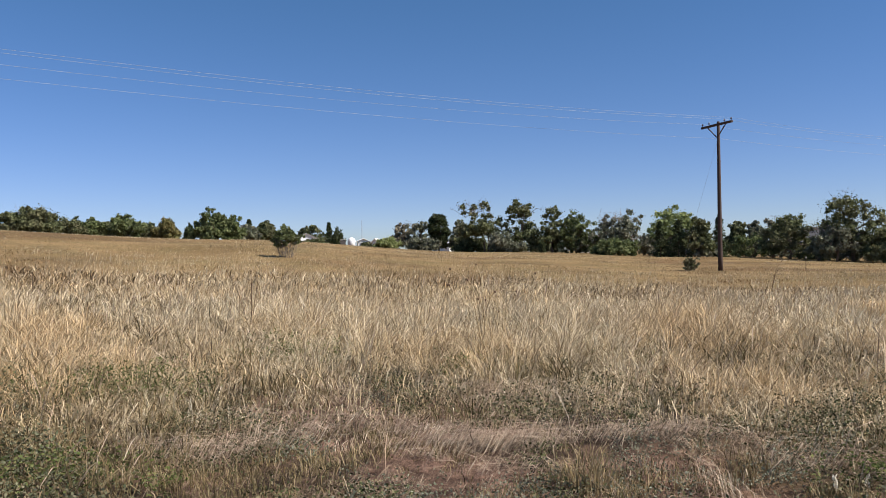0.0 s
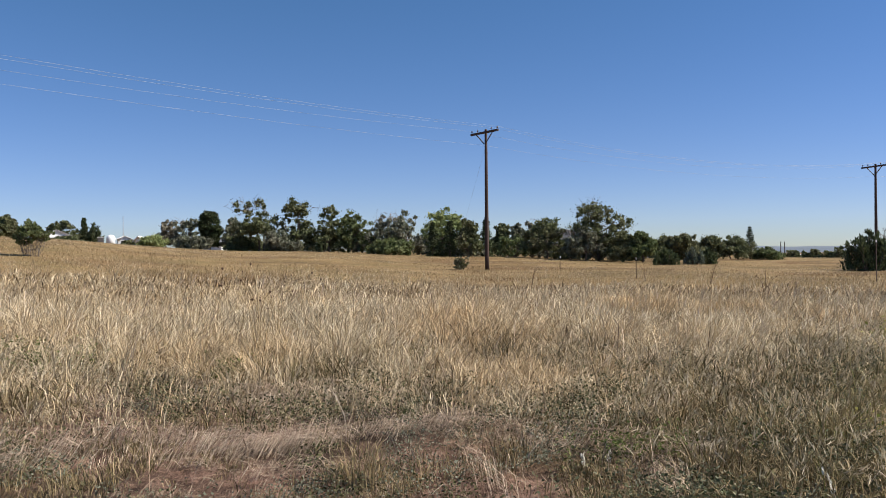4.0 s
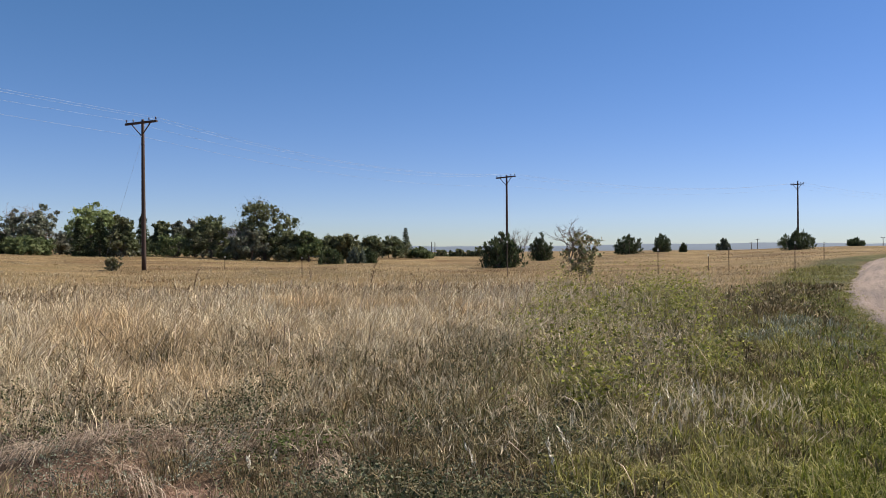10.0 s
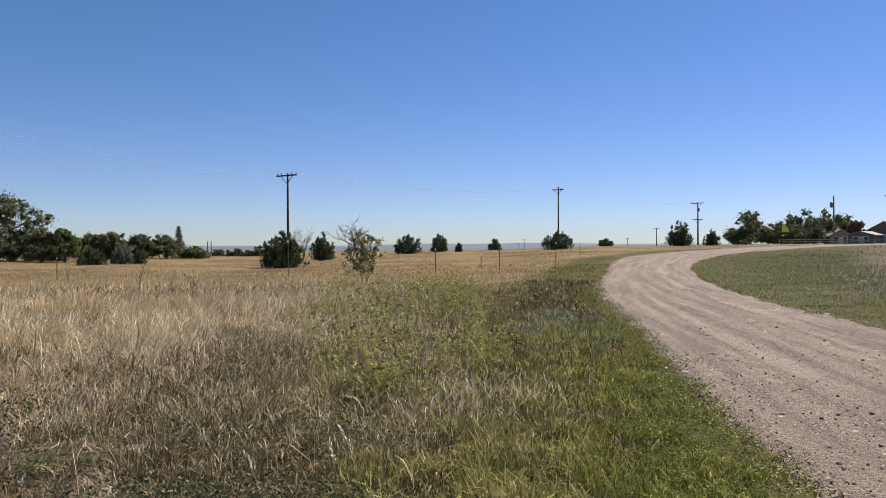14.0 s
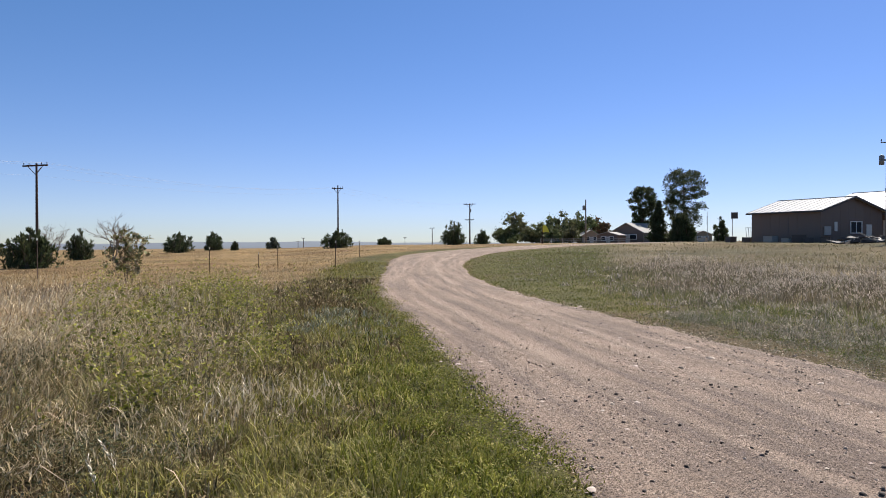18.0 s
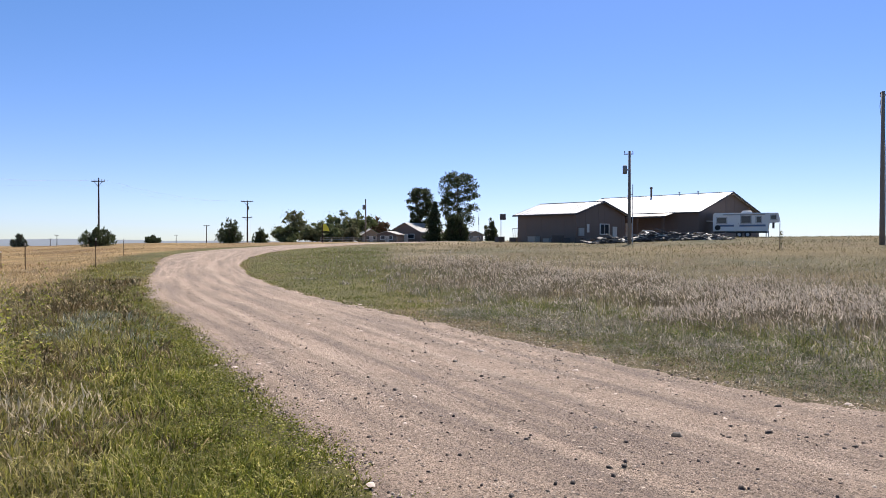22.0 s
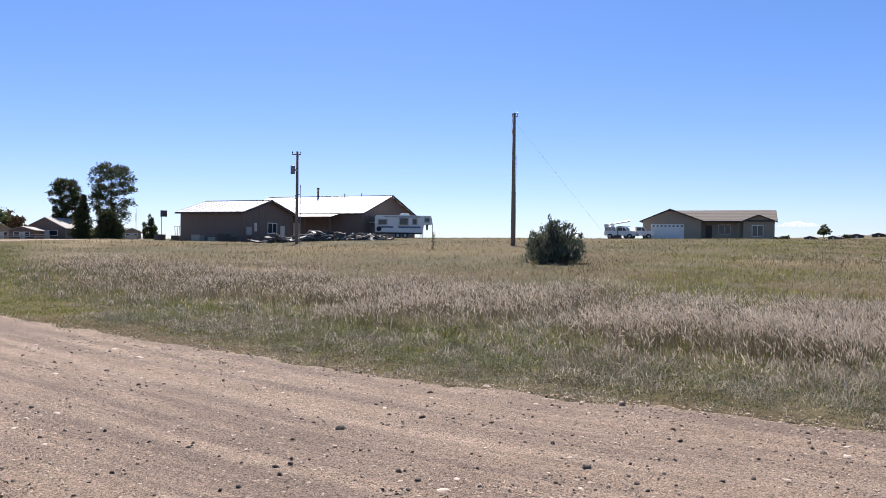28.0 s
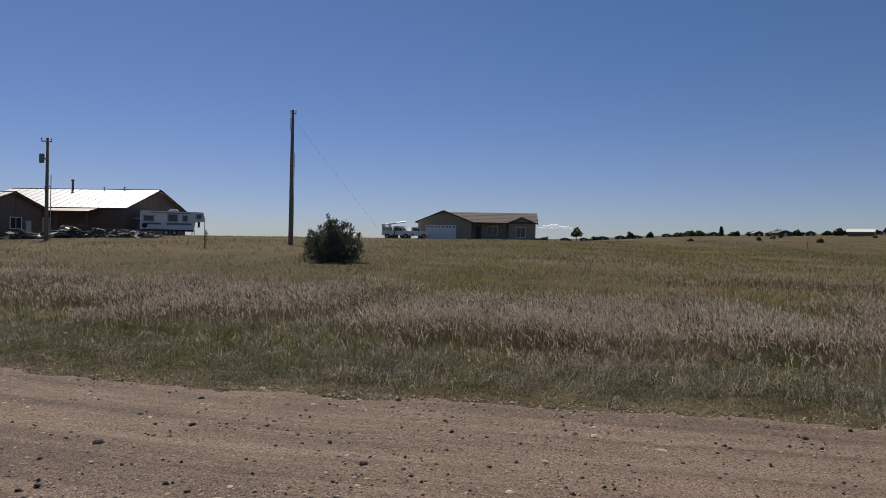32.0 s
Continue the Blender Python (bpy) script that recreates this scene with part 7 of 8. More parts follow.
def gable_barn(name, x, y, turn, W, L, H, peak, label, over=0.45, ribs=0.9, roofing="roof_metal"):
    """A steel barn: four walls with ribs, two roof slopes with standing seams, dark trim. Gable at y = 0, its left corner at the origin."""
    t = new(name)
    t.matrix_basis = pose(x, y, gz(x, y) - 0.1, 0, 0, turn)
    tagged(t, label, "barn")
    th = .12
    for nm, y0, y1 in (("gable_wall", 0, th), ("gable_wall", L - th, L)):
        part(nm, Geo().prism([(0, 0), (W, 0), (W, H), (W / 2, peak - .03), (0, H)], y0, y1), M["brown_metal"], t)
    part("side_wall", Geo().box((0, th, 0), (th, L - th, H)), M["brown_metal"], t)
    part("side_wall", Geo().box((W - th, th, 0), (W, L - th, H)), M["brown_metal"], t)
    rise = (peak - H) / (W / 2)
    for s in (-1, 1):
        e, r = (-over, W / 2) if s < 0 else (W + over, W / 2)
        ze = H - rise * over + .1
        g = Geo()
        slab(g, (e, -over, ze), (r, -over, peak + .1), (r, L + over, peak + .1), (e, L + over, ze), .08)
        roof = part("roof_slope", g, M[roofing], t, "pale sunlit steel roof slope")
        seams = int((L + 2 * over) / ribs)
        for k in range(seams + 1):
            yy = -over + .02 + k * ribs
            q = Geo()
            slab(q, (e, yy, ze + .03), (r, yy, peak + .13), (r, yy + .05, peak + .13), (e, yy + .05, ze + .03), .03)
            part("seam", q, M[roofing], roof)
        f = Geo()
        slab(f, (e, -over - .04, ze - .02), (r, -over - .04, peak + .08), (r, -over - .003, peak + .08), (e, -over - .003, ze - .02), .2)
        part("rake_trim", f, M["trim"], t)
        f = Geo().box((min(e, e + s * .05), -over, ze - .2), (max(e, e + s * .05), L + over, ze - .03))
        part("eave_trim", f, M["trim"], t)
    g = Geo()
    slab(g, (W / 2 - .2, -over, peak + .12), (W / 2 + .2, -over, peak + .12), (W / 2 + .2, L + over, peak + .12), (W / 2 - .2, L + over, peak + .12), .04)
    part("ridge_cap", g, M[roofing], t)
    for k in range(int(W / 1.2)):
        xx = .6 + k * 1.2
        top = H + rise * min(xx, W - xx) - .15
        part("wall_rib", Geo().box((xx, -.012, .05), (xx + .05, 0.0, top)), M["brown_metal"], t)
    for k in range(int(L / 1.2)):
        part("wall_rib", Geo().box((-.012, .5 + k * 1.2, .05), (0.0, .55 + k * 1.2, H - .15)), M["brown_metal"], t)
    return t


def barns():
    t = gable_barn("barn", 84.3, -25.1, -55, 9.7, 9.2, 3.55, 5.0, "brown steel barn with a shallow pale metal roof", roofing="roof_dull")
    window(t, "y", 0, 4.6, 6.3, 1.15, 2.3, "white", 2)
    door(t, "y", 0, 7.1, 7.95, 2.05, "cream")
    part("meter_box", Geo().box((.4, -.2, .9), (1.3, -.02, 1.8)), M["concrete"], t, "pale grey meter box")
    part("vent_panel", Geo().box((2.0, -.06, 1.3), (2.45, -.02, 2.3)), M["cream"], t)
    t = gable_barn("barn", 87.6, -41.6, -55, 15.9, 20, 3.4, 6.05, "long brown steel barn with bright metal roof and porch", ribs=1.2)
    # porch along the side
    g = Geo()
    slab(g, (-2.4, 3.2, 2.85), (-.2, 3.2, 3.3), (-.2, 19, 3.3), (-2.4, 19, 2.85), .1)
    porch = part("porch_roof", g, M["brown_metal"], t, "low brown metal porch roof")
    part("fascia", Geo().box((-2.46, 3.2, 2.62), (-2.4, 19, 2.84)), M["trim"], porch)
    for k in range(5):
        part("porch_post", Geo().box((-2.3, 3.4 + k * 3.8, 0), (-2.15, 3.55 + k * 3.8, 2.78)), M["brown_metal"], t)
    door(t, "x", 0, 9.6, 10.6, 2.1, "cream")
    door(t, "x", 0, 5.2, 6.2, 2.1, "brown_metal", label="brown door")
    window(t, "x", 0, 12.2, 13.6, 1.0, 2.0, "white", 2)
    part("lamp_bar", Geo().box((1.8, -.16, 2.15), (3.6, -.02, 2.28)), M["cream"], t, "long pale lamp bar")
    part("stovepipe", Geo().lathe([(.14, -.5), (.14, 1.1), (.2, 1.12), (.2, 1.3), (.1, 1.36)], 10, (7.4, 11.5, 6.0)), M["junk_dark"], t, "dark stovepipe", False)
    for yy in (4.4, 7.2, 15.5):
        part("roof_vent", Geo().lathe([(.08, -.2), (.08, .25), (.14, .26), (.12, .34)], 8, (7.6, yy, 6.1)), M["iron"], t)


def tan_house():
    t = thing("house", 141.2, 117, "single-storey tan ranch house with white garage door", "house", -142.5)
    H, R = 2.75, 4.45
    base = -.3
    part("wall", Geo().box((-.9, 2.5, base), (4.95, 2.65, H)), M["tan_siding"], t)
    part("wall", Geo().box((-9.3, 8.8, base), (9.2, 8.95, H)), M["tan_siding"], t)
    part("garage_wall", Geo().prism([(-9.3, base), (-.9, base), (-.9, H), (-5.3, R - .2), (-9.3, H)], 0, .15), M["tan_siding"], t)
    part("wall", Geo().box((-9.3, .15, base), (-9.15, 8.8, H)), M["tan_siding"], t)
    part("wall", Geo().box((-1.05, .15, base), (-.9, 2.5, H)), M["tan_siding"], t)
    part("front_gable_wall", Geo().prism([(4.95, base), (9.2, base), (9.2, H), (7.0, 3.45), (4.95, H)], 1.2, 1.35), M["tan_siding"], t)
    part("wall", Geo().box((4.95, 1.35, base), (5.1, 2.5, H)), M["tan_siding"], t)
    part("end_wall", Geo().add([(9.2, 1.35, base), (9.2, 8.8, base), (9.2, 8.8, H), (9.2, 5, R - .15), (9.2, 1.35, H), (9.05, 1.35, base), (9.05, 8.8, base), (9.05, 8.8, H), (9.05, 5, R - .15), (9.05, 1.35, H)],
         [(0, 1, 2, 3, 4), (9, 8, 7, 6, 5), (0, 5, 6, 1), (1, 6, 7, 2), (2, 7, 8, 3), (3, 8, 9, 4), (4, 9, 5, 0)]), M["tan_siding"], t)
    def slope(name, a, b, c, e):
        g = Geo()
        slab(g, a, b, c, e, .14)
        ob = part(name, g, M["shingle"], t)
        # courses of shingles
        n = 7
        a, b, c, e = map(Vector, (a, b, c, e))
        for k in range(1, n):
            u = k / n
            q = Geo()
            p0, p1 = a.lerp(e, u), b.lerp(c, u)
            p2, p3 = b.lerp(c, u - .02), a.lerp(e, u - .02)
            lift = Vector((0, 0, .02))
            slab(q, p0 + lift, p1 + lift, p2 + lift, p3 + lift, .02)
            part("shingle_course", q, M["shingle"], ob)
    slope("roof", (-9.5, .9, 2.72), (9.55, .9, 2.72), (9.55, 5, R), (-5.3, 5, R))
    slope("roof", (-9.5, 9.2, 2.72), (9.55, 9.2, 2.72), (9.55, 5, R), (-5.3, 5, R))
    slope("garage_roof", (-9.75, -.45, 2.62), (-9.75, 5, 2.62), (-5.3, 5, R + .02), (-5.3, -.45, R + .02))
    slope("garage_roof", (-.45, -.45, 2.62), (-.45, 3.4, 2.62), (-5.3, 5, R + .02), (-5.3, -.45, R + .02))
    slope("gable_roof", (4.6, .8, 2.62), (4.6, 3.0, 2.75), (7.0, 3.4, 3.62), (7.0, .8, 3.62))
    slope("gable_roof", (9.5, .8, 2.62), (9.5, 3.0, 2.75), (7.0, 3.4, 3.62), (7.0, .8, 3.62))
    for a, b in (((-9.75, 2.62), (-5.3, R)), ((-.45, 2.62), (-5.3, R))):
        g = Geo()
        slab(g, (a[0], -.5, a[1] + .02), (b[0], -.5, b[1] + .04), (b[0], -.46, b[1] + .04), (a[0], -.46, a[1] + .02), .2)
        part("rake_trim", g, M["trim"], t)
    for a, b in (((4.6, 2.62), (7.0, 3.62)), ((9.5, 2.62), (7.0, 3.62))):
        g = Geo()
        slab(g, (a[0], .75, a[1] + .02), (b[0], .75, b[1] + .02), (b[0], .79, b[1] + .02), (a[0], .79, a[1] + .02), .18)
        part("rake_trim", g, M["trim"], t)
    part("end_trim", Geo().add([(9.56, .9, 2.6), (9.56, 5, R), (9.56, 9.2, 2.6), (9.56, 9.2, 2.4), (9.56, 5, R - .2), (9.56, .9, 2.4), (9.6, .9, 2.6), (9.6, 5, R), (9.6, 9.2, 2.6), (9.6, 9.2, 2.4), (9.6, 5, R - .2), (9.6, .9, 2.4)],
         [(0, 1, 4, 5), (1, 2, 3, 4), (11, 10, 7, 6), (10, 9, 8, 7), (0, 6, 7, 1), (1, 7, 8, 2), (5, 4, 10, 11), (4, 3, 9, 10), (0, 5, 11, 6), (2, 8, 9, 3)]), M["trim"], t)
    part("eave_trim", Geo().box((-.4, .82, 2.52), (4.6, .9, 2.7)), M["trim"], t)
    gd = part("garage_door", Geo().box((-8.1, -.06, -.2), (-3.3, -.01, 2.15)), M["white"], t, "white sectional garage door")
    for k in range(4):
        part("panel", Geo().box((-8.05, -.085, -.15 + k * .58), (-3.35, -.061, .38 + k * .58)), M["white"], gd)
    for k in range(8):
        part("pane", Geo().box((-7.85 + k * .58, -.1, 1.78), (-7.55 + k * .58, -.086, 1.98)), M["glass"], gd)
    window(t, "y", 2.5, 1.6, 3.2, .8, 2.1, "white", 2)
    window(t, "y", 1.2, 6.2, 7.6, .5, 2.0, "white", 2)
    door(t, "y", 2.5, -.3, .6, 2.05, "trim", label="dark front door")
    part("step", Geo().box((-.6, 1.5, base), (4.9, 2.48, -.05)), M["concrete"], t)
    for xx in (0.9, 4.2):
        part("porch_post", Geo().box((xx, 1.05, -.1), (xx + .14, 1.19, 2.5)), M["tan_siding"], t)


def small_house(name, az, d, turn, W, L, H, peak, wall, roof, label, wins=((.2, .4), (.6, .8))):
    """A far small house: gable towards us at y = 0, centred on x."""
    t = thing(name, az, d, label, "house" if W > 3 else "shed", turn)
    part("wall", Geo().prism([(-W / 2, -.3), (W / 2, -.3), (W / 2, H), (0, peak - .06), (-W / 2, H)], 0, L), M[wall], t)
    rise = (peak - H) / (W / 2)
    for s in (-1, 1):
        g = Geo()
        e = s * (W / 2 + .35)
        slab(g, (e, -.35, H - rise * .35 + .08), (0, -.35, peak + .06), (0, L + .35, peak + .06), (e, L + .35, H - rise * .35 + .08), .12)
        part("roof", g, M[roof], t)
    for a, b in wins:
        window(t, "y", 0, -W / 2 + a * W, -W / 2 + b * W, H * .35, H * .75, "white", 1)
    door(t, "y", 0, -W * .06, W * .06 + .3, min(2.0, H * .8), "cream")
    return t


def trailer():
    t = thing("fifth_wheel_trailer", 118.6, 97, "white fifth-wheel camper trailer with a blue-grey stripe parked by the barn", "trailer", -121)
    body = Geo().prism([(-3.75, .75), (2.45, .75), (2.6, 1.75), (3.65, 1.85), (3.75, 2.2), (3.55, 2.95), (-3.6, 3.0), (-3.75, 2.8)], 0, 2.4)
    part("body", body, M["white"], t)
    part("stripe", Geo().box((-3.0, -.025, 1.32), (2.2, -.004, 1.55)), M["blue"], t, "blue-grey stripe")
    for a, b, c, e in ((-3.3, -2.2, 1.75, 2.4), (-.55, .55, 1.75, 2.6), (1.15, 1.7, 1.8, 2.5), (2.75, 3.35, 2.15, 2.65)):
        window(t, "y", 0, a, b, c, e, "iron", 1)
    dr = part("door", Geo().box((-1.35, -.03, .85), (-.72, -.003, 2.6)), M["white"], t)
    part("door_handle", Geo().box((-.85, -.06, 1.6), (-.78, -.03, 1.72)), M["iron"], dr)
    part("roof_unit", Geo().prism([(-.6, 3.0), (.7, 3.0), (.55, 3.28), (-.4, 3.28)], .7, 1.6), M["white"], t, "white rooftop air conditioner")
    part("awning", Geo().tube((-2.6, -.08, 2.78), (2.1, -.08, 2.78), .06, .06, 8), M["iron"], t)
    part("chassis", Geo().box((-3.6, .25, .55), (2.4, 2.15, .74)), M["junk_dark"], t)
    for xx in (-.75, .2):
        w = part("wheel", Geo().add([], []).tube((xx, -.02, .36), (xx, .25, .36), .37, .37, 16), M["rubber"], t)
        part("rim", Geo().tube((xx, -.05, .36), (xx, 0, .36), .2, .2, 12), M["iron"], w)
    part("spare_wheel", Geo().tube((-3.2, -.12, 1.2), (-3.2, -.01, 1.2), .32, .32, 16), M["rubber"], t)
    for xx in (2.2, 2.45):
        part("landing_leg", Geo().box((xx, .3, -.05), (xx + .1, .4, .8)), M["iron"], t)
    part("hitch", Geo().box((2.9, 1.0, 1.1), (3.15, 1.35, 1.84)), M["junk_dark"], t)


def truck(name, az, d, turn, label, boom):
    """A white pickup, or a utility truck with a folded boom."""
    t = thing(name, az, d, label, "truck", turn)
    part("body", Geo().prism([(-2.3, .5), (2.2, .5), (2.3, .95), (2.2, 1.12), (1.15, 1.2), (.75, 1.75), (-.5, 1.78), (-.62, 1.15), (-2.3, 1.12)], 0, 1.8), M["white"], t)
    part("cab_window", Geo().prism([(-.35, 1.2), (.35, 1.2), (.35, 1.66), (-.35, 1.68)], -.02, -.004), M["glass"], t)
    part("cab_window", Geo().prism([(.42, 1.2), (.95, 1.2), (.66, 1.65), (.42, 1.66)], -.02, -.004), M["glass"], t)
    part("windscreen", Geo().add([(1.13, .1, 1.22), (1.13, 1.7, 1.22), (.8, 1.65, 1.72), (.8, .15, 1.72), (1.16, .1, 1.22), (1.16, 1.7, 1.22), (.83, 1.65, 1.72), (.83, .15, 1.72)],
         [(3, 2, 1, 0), (4, 5, 6, 7), (0, 1, 5, 4), (1, 2, 6, 5), (2, 3, 7, 6), (3, 0, 4, 7)]), M["glass"], t)
    part("bumper", Geo().box((2.25, .05, .45), (2.42, 1.75, .68)), M["iron"], t)
    part("headlight", Geo().box((2.24, .1, .78), (2.32, .4, .95)), M["cream"], t)
    part("headlight", Geo().box((2.24, 1.4, .78), (2.32, 1.7, .95)), M["cream"], t)
    for xx in (-1.45, 1.45):
        for yy in (-.03, 1.58):
            w = part("wheel", Geo().tube((xx, yy, .38), (xx, yy + .25, .38), .38, .38, 16), M["rubber"], t)
            part("rim", Geo().tube((xx, yy - .03, .38), (xx, yy + .02, .38), .2, .2, 10), M["iron"], w)
    if boom:
        part("service_box", Geo().box((-2.25, .02, 1.13), (-.7, 1.78, 1.75)), M["white"], t, "white service body")
        for xx in (-2.2, -1.68, -1.16):
            part("locker_door", Geo().box((xx, -.01, 1.2), (xx + .44, .018, 1.68)), M["concrete"], t, "grey locker door")
        part("light_bar", Geo().box((-.3, .3, 1.79), (.1, 1.5, 1.9)), M["junk_dark"], t)
        part("turret", Geo().tube((-1.3, .9, 1.75), (-1.3, .9, 2.15), .25, .2, 10), M["white"], t)
        part("boom", Geo().tube((-2.3, .9, 2.0), (1.2, .9, 2.62), .12, .09, 8), M["iron"], t, "folded grey boom")
        part("boom", Geo().tube((1.2, .9, 2.58), (-1.6, .9, 2.2), .09, .07, 8), M["junk_dark"], t)
        part("bucket", Geo().box((-2.5, .6, 1.75), (-1.9, 1.2, 2.2)), M["cream"], t)
        part("ladder_rack", Geo().box((-.5, .3, 1.8), (1.4, .36, 1.86)), M["iron"], t)
    return t


def scrap():
    r = random.Random(5)
    board = mesh_of("board", Geo().box((-1.1, -.09, -.025), (1.1, .09, .025)), M["junk"])
    pale = mesh_of("board", Geo().box((-.8, -.12, -.03), (.8, .12, .03)), M["cream"])
    dark = mesh_of("board", Geo().box((-.6, -.2, -.06), (.6, .2, .06)), M["junk_dark"])
    for az, d, w, h, n, label in ((112.3, 80, 3.0, 1.25, 85, "heap of weathered lumber and scrap boards"), (114.6, 80, 4.0, .95, 90, "long heap of grey lumber and scrap"),
                                  (108.9, 78, 2.0, .8, 34, "small heap of grey boards"), (116.4, 84, 1.8, .45, 24, "low heap of boards near the trailer")):
        t = thing("scrap_heap", az, d, label, "scrap heap", -az)
        core = Geo()
        rows = []
        for k in range(9):
            a = k / 9 * 6.283
            rows.append((math.cos(a) * w * r.uniform(.6, .85), math.sin(a) * .9))
        core.add([(x, y, -.05) for x, y in rows] + [(x * .45, y * .45, h * r.uniform(.45, .7)) for x, y in rows], [(k, (k + 1) % 9, 9 + (k + 1) % 9, 9 + k) for k in range(9)] + [tuple(range(9, 18))])
        part("core", core, M["junk_dark"], t)
        for k in range(n):
            ob = new("board", r.choice((board, pale, dark, dark)))
            ob.parent = t
            x, y = r.uniform(-w, w), r.uniform(-1.1, .6)
            z = h * max(.06, 1 - (x / w) ** 2) * max(.15, 1 - y * y) * r.uniform(.3, 1.0)
            ob.matrix_basis = pose(x, y, z + .03, r.uniform(-20, 20), r.uniform(-22, 22), r.uniform(-60, 60))
            s = r.uniform(.4, 1.1)
            ob.scale = (s, r.uniform(.7, 1.3), 1)
    t = thing("work_table", 111.0, 80, "pale slatted table beside the scrap heaps", "table", -105)
    part("tabletop", Geo().box((-.8, -.35, .7), (.8, .35, .76)), M["white"], t)
    for xx in (-.72, .66):
        for yy in (-.3, .24):
            part("leg", Geo().box((xx, yy, 0), (xx + .06, yy + .06, .7)), M["white"], t)
    # odds and ends along the barn's side wall
    for k, (az, d, s, m) in enumerate(((105.2, 86.5, .7, "junk_dark"), (105.8, 86, .45, "junk_dark"), (104.4, 88, .4, "junk"), (103.4, 89.5, .6, "junk"), (106.9, 85, .5, "junk_dark"), (101.9, 96, .5, "junk_dark"), (100.8, 98, .6, "junk_dark"), (98.9, 105, .5, "junk"))):
        t = thing("crate", az, d, ("dark crate of scrap by the barn wall", "dark lidded bin by the barn wall", "weathered timber block by the barn wall", "weathered wooden crate by the barn wall")[k % 4], "crate", r.uniform(0, 90))
        g = Geo().box((-s, -s * .7, 0), (s, s * .7, s * 1.1))
        part("body", g, M[m], t)
        part("lid", Geo().box((-s * 1.04, -s * .74, s * 1.1), (s * 1.04, s * .74, s * 1.18)), M[m], t)


def yard():
    # basketball-like board on a post
    t = thing("backboard", 101.0, 108, "dark square board on a white post", "backboard", -101)
    part("post", Geo().tube((-.2, .1, -.1), (-.2, .1, 3.4), .06, .05, 8), M["white"], t)
    part("board", Geo().box((-.35, 0, 3.1), (.5, .08, 3.95)), M["junk_dark"], t, "dark square board")
    t = thing("flagpole", 99.2, 135, "thin flagpole with a furled flag", "flagpole", 0)
    part("pole", Geo().tube((0, 0, -.1), (0, 0, 5.2), .05, .03, 8), M["iron"], t)
    part("flag", Geo().prism([(.02, 3.0), (.22, 2.9), (.26, 3.9), (.16, 4.4), (.02, 4.4)], -.05, .05), M["blue"], t, "furled dark flag")
    t = thing("yellow_sign", 87.4, 108, "bright yellow triangular marker on a dark post", "sign", -87)
    part("post", Geo().tube((-.3, 0, -.1), (-.3, 0, 2.7), .06, .05, 8), M["pole"], t)
    part("board", Geo().prism([(-.25, 1.7), (.7, 1.65), (.45, 2.3), (.1, 2.75), (-.25, 2.6)], -.04, 0), M["yellow"], t, "bright yellow board")
    t = thing("livestock_panel", 102.3, 101, "leaning pale metal livestock panel", "fence panel", -100)
    for k in range(7):
        part("bar", Geo().tube((-.75 + k * .25, 0, 0), (-.9 + k * .3, .3, 1.75), .03, .03, 6), M["iron"], t)
    part("rail", Geo().tube((-.95, .31, 1.75), (.95, .31, 1.75), .035, .035, 6), M["iron"], t)
    part("rail", Geo().tube((-.78, .02, .2), (.8, .02, .2), .035, .035, 6), M["iron"], t)
    # low rail fence before the homestead
    t = thing("rail_fence", 90.4, 138, "long low pale rail fence before the homestead", "fence", -90)
    for k in range(9):
        part("post", Geo().box((-8 + k * 2, -.06, -.1), (-7.88 + k * 2, .06, .85)), M["junk"], t)
    for z in (.35, .7):
        part("rail", Geo().box((-8, -.09, z), (8.1, -.06, z + .1)), M["concrete"], t)
    # steel stakes in the field
    for az, d, h in ((62.2, 41, 1.4), (65.7, 48, 1.0), (67.1, 44, 1.4), (71.4, 42, 1.5), (73.2, 55, 1.2), (35.3, 40, 1.1), (51.0, 41, 2.0), (29.7, 55, 1.0), (164.7, 90, 1.2), (120.8, 53, 1.9)):
        t = thing("fence_stake", az, d, "thin rusty steel stake standing in the dry grass", "stake", az * 7, "steel stakes")
        part("shaft", Geo().box((-.02, -.004, -.2), (.02, .004, h)).box((-.004, .004, -.2), (.004, .03, h)), M["pole"], t)
        part("cap", Geo().box((-.022, -.006, h - .12), (.022, .034, h + .004)), M["cream"], t)


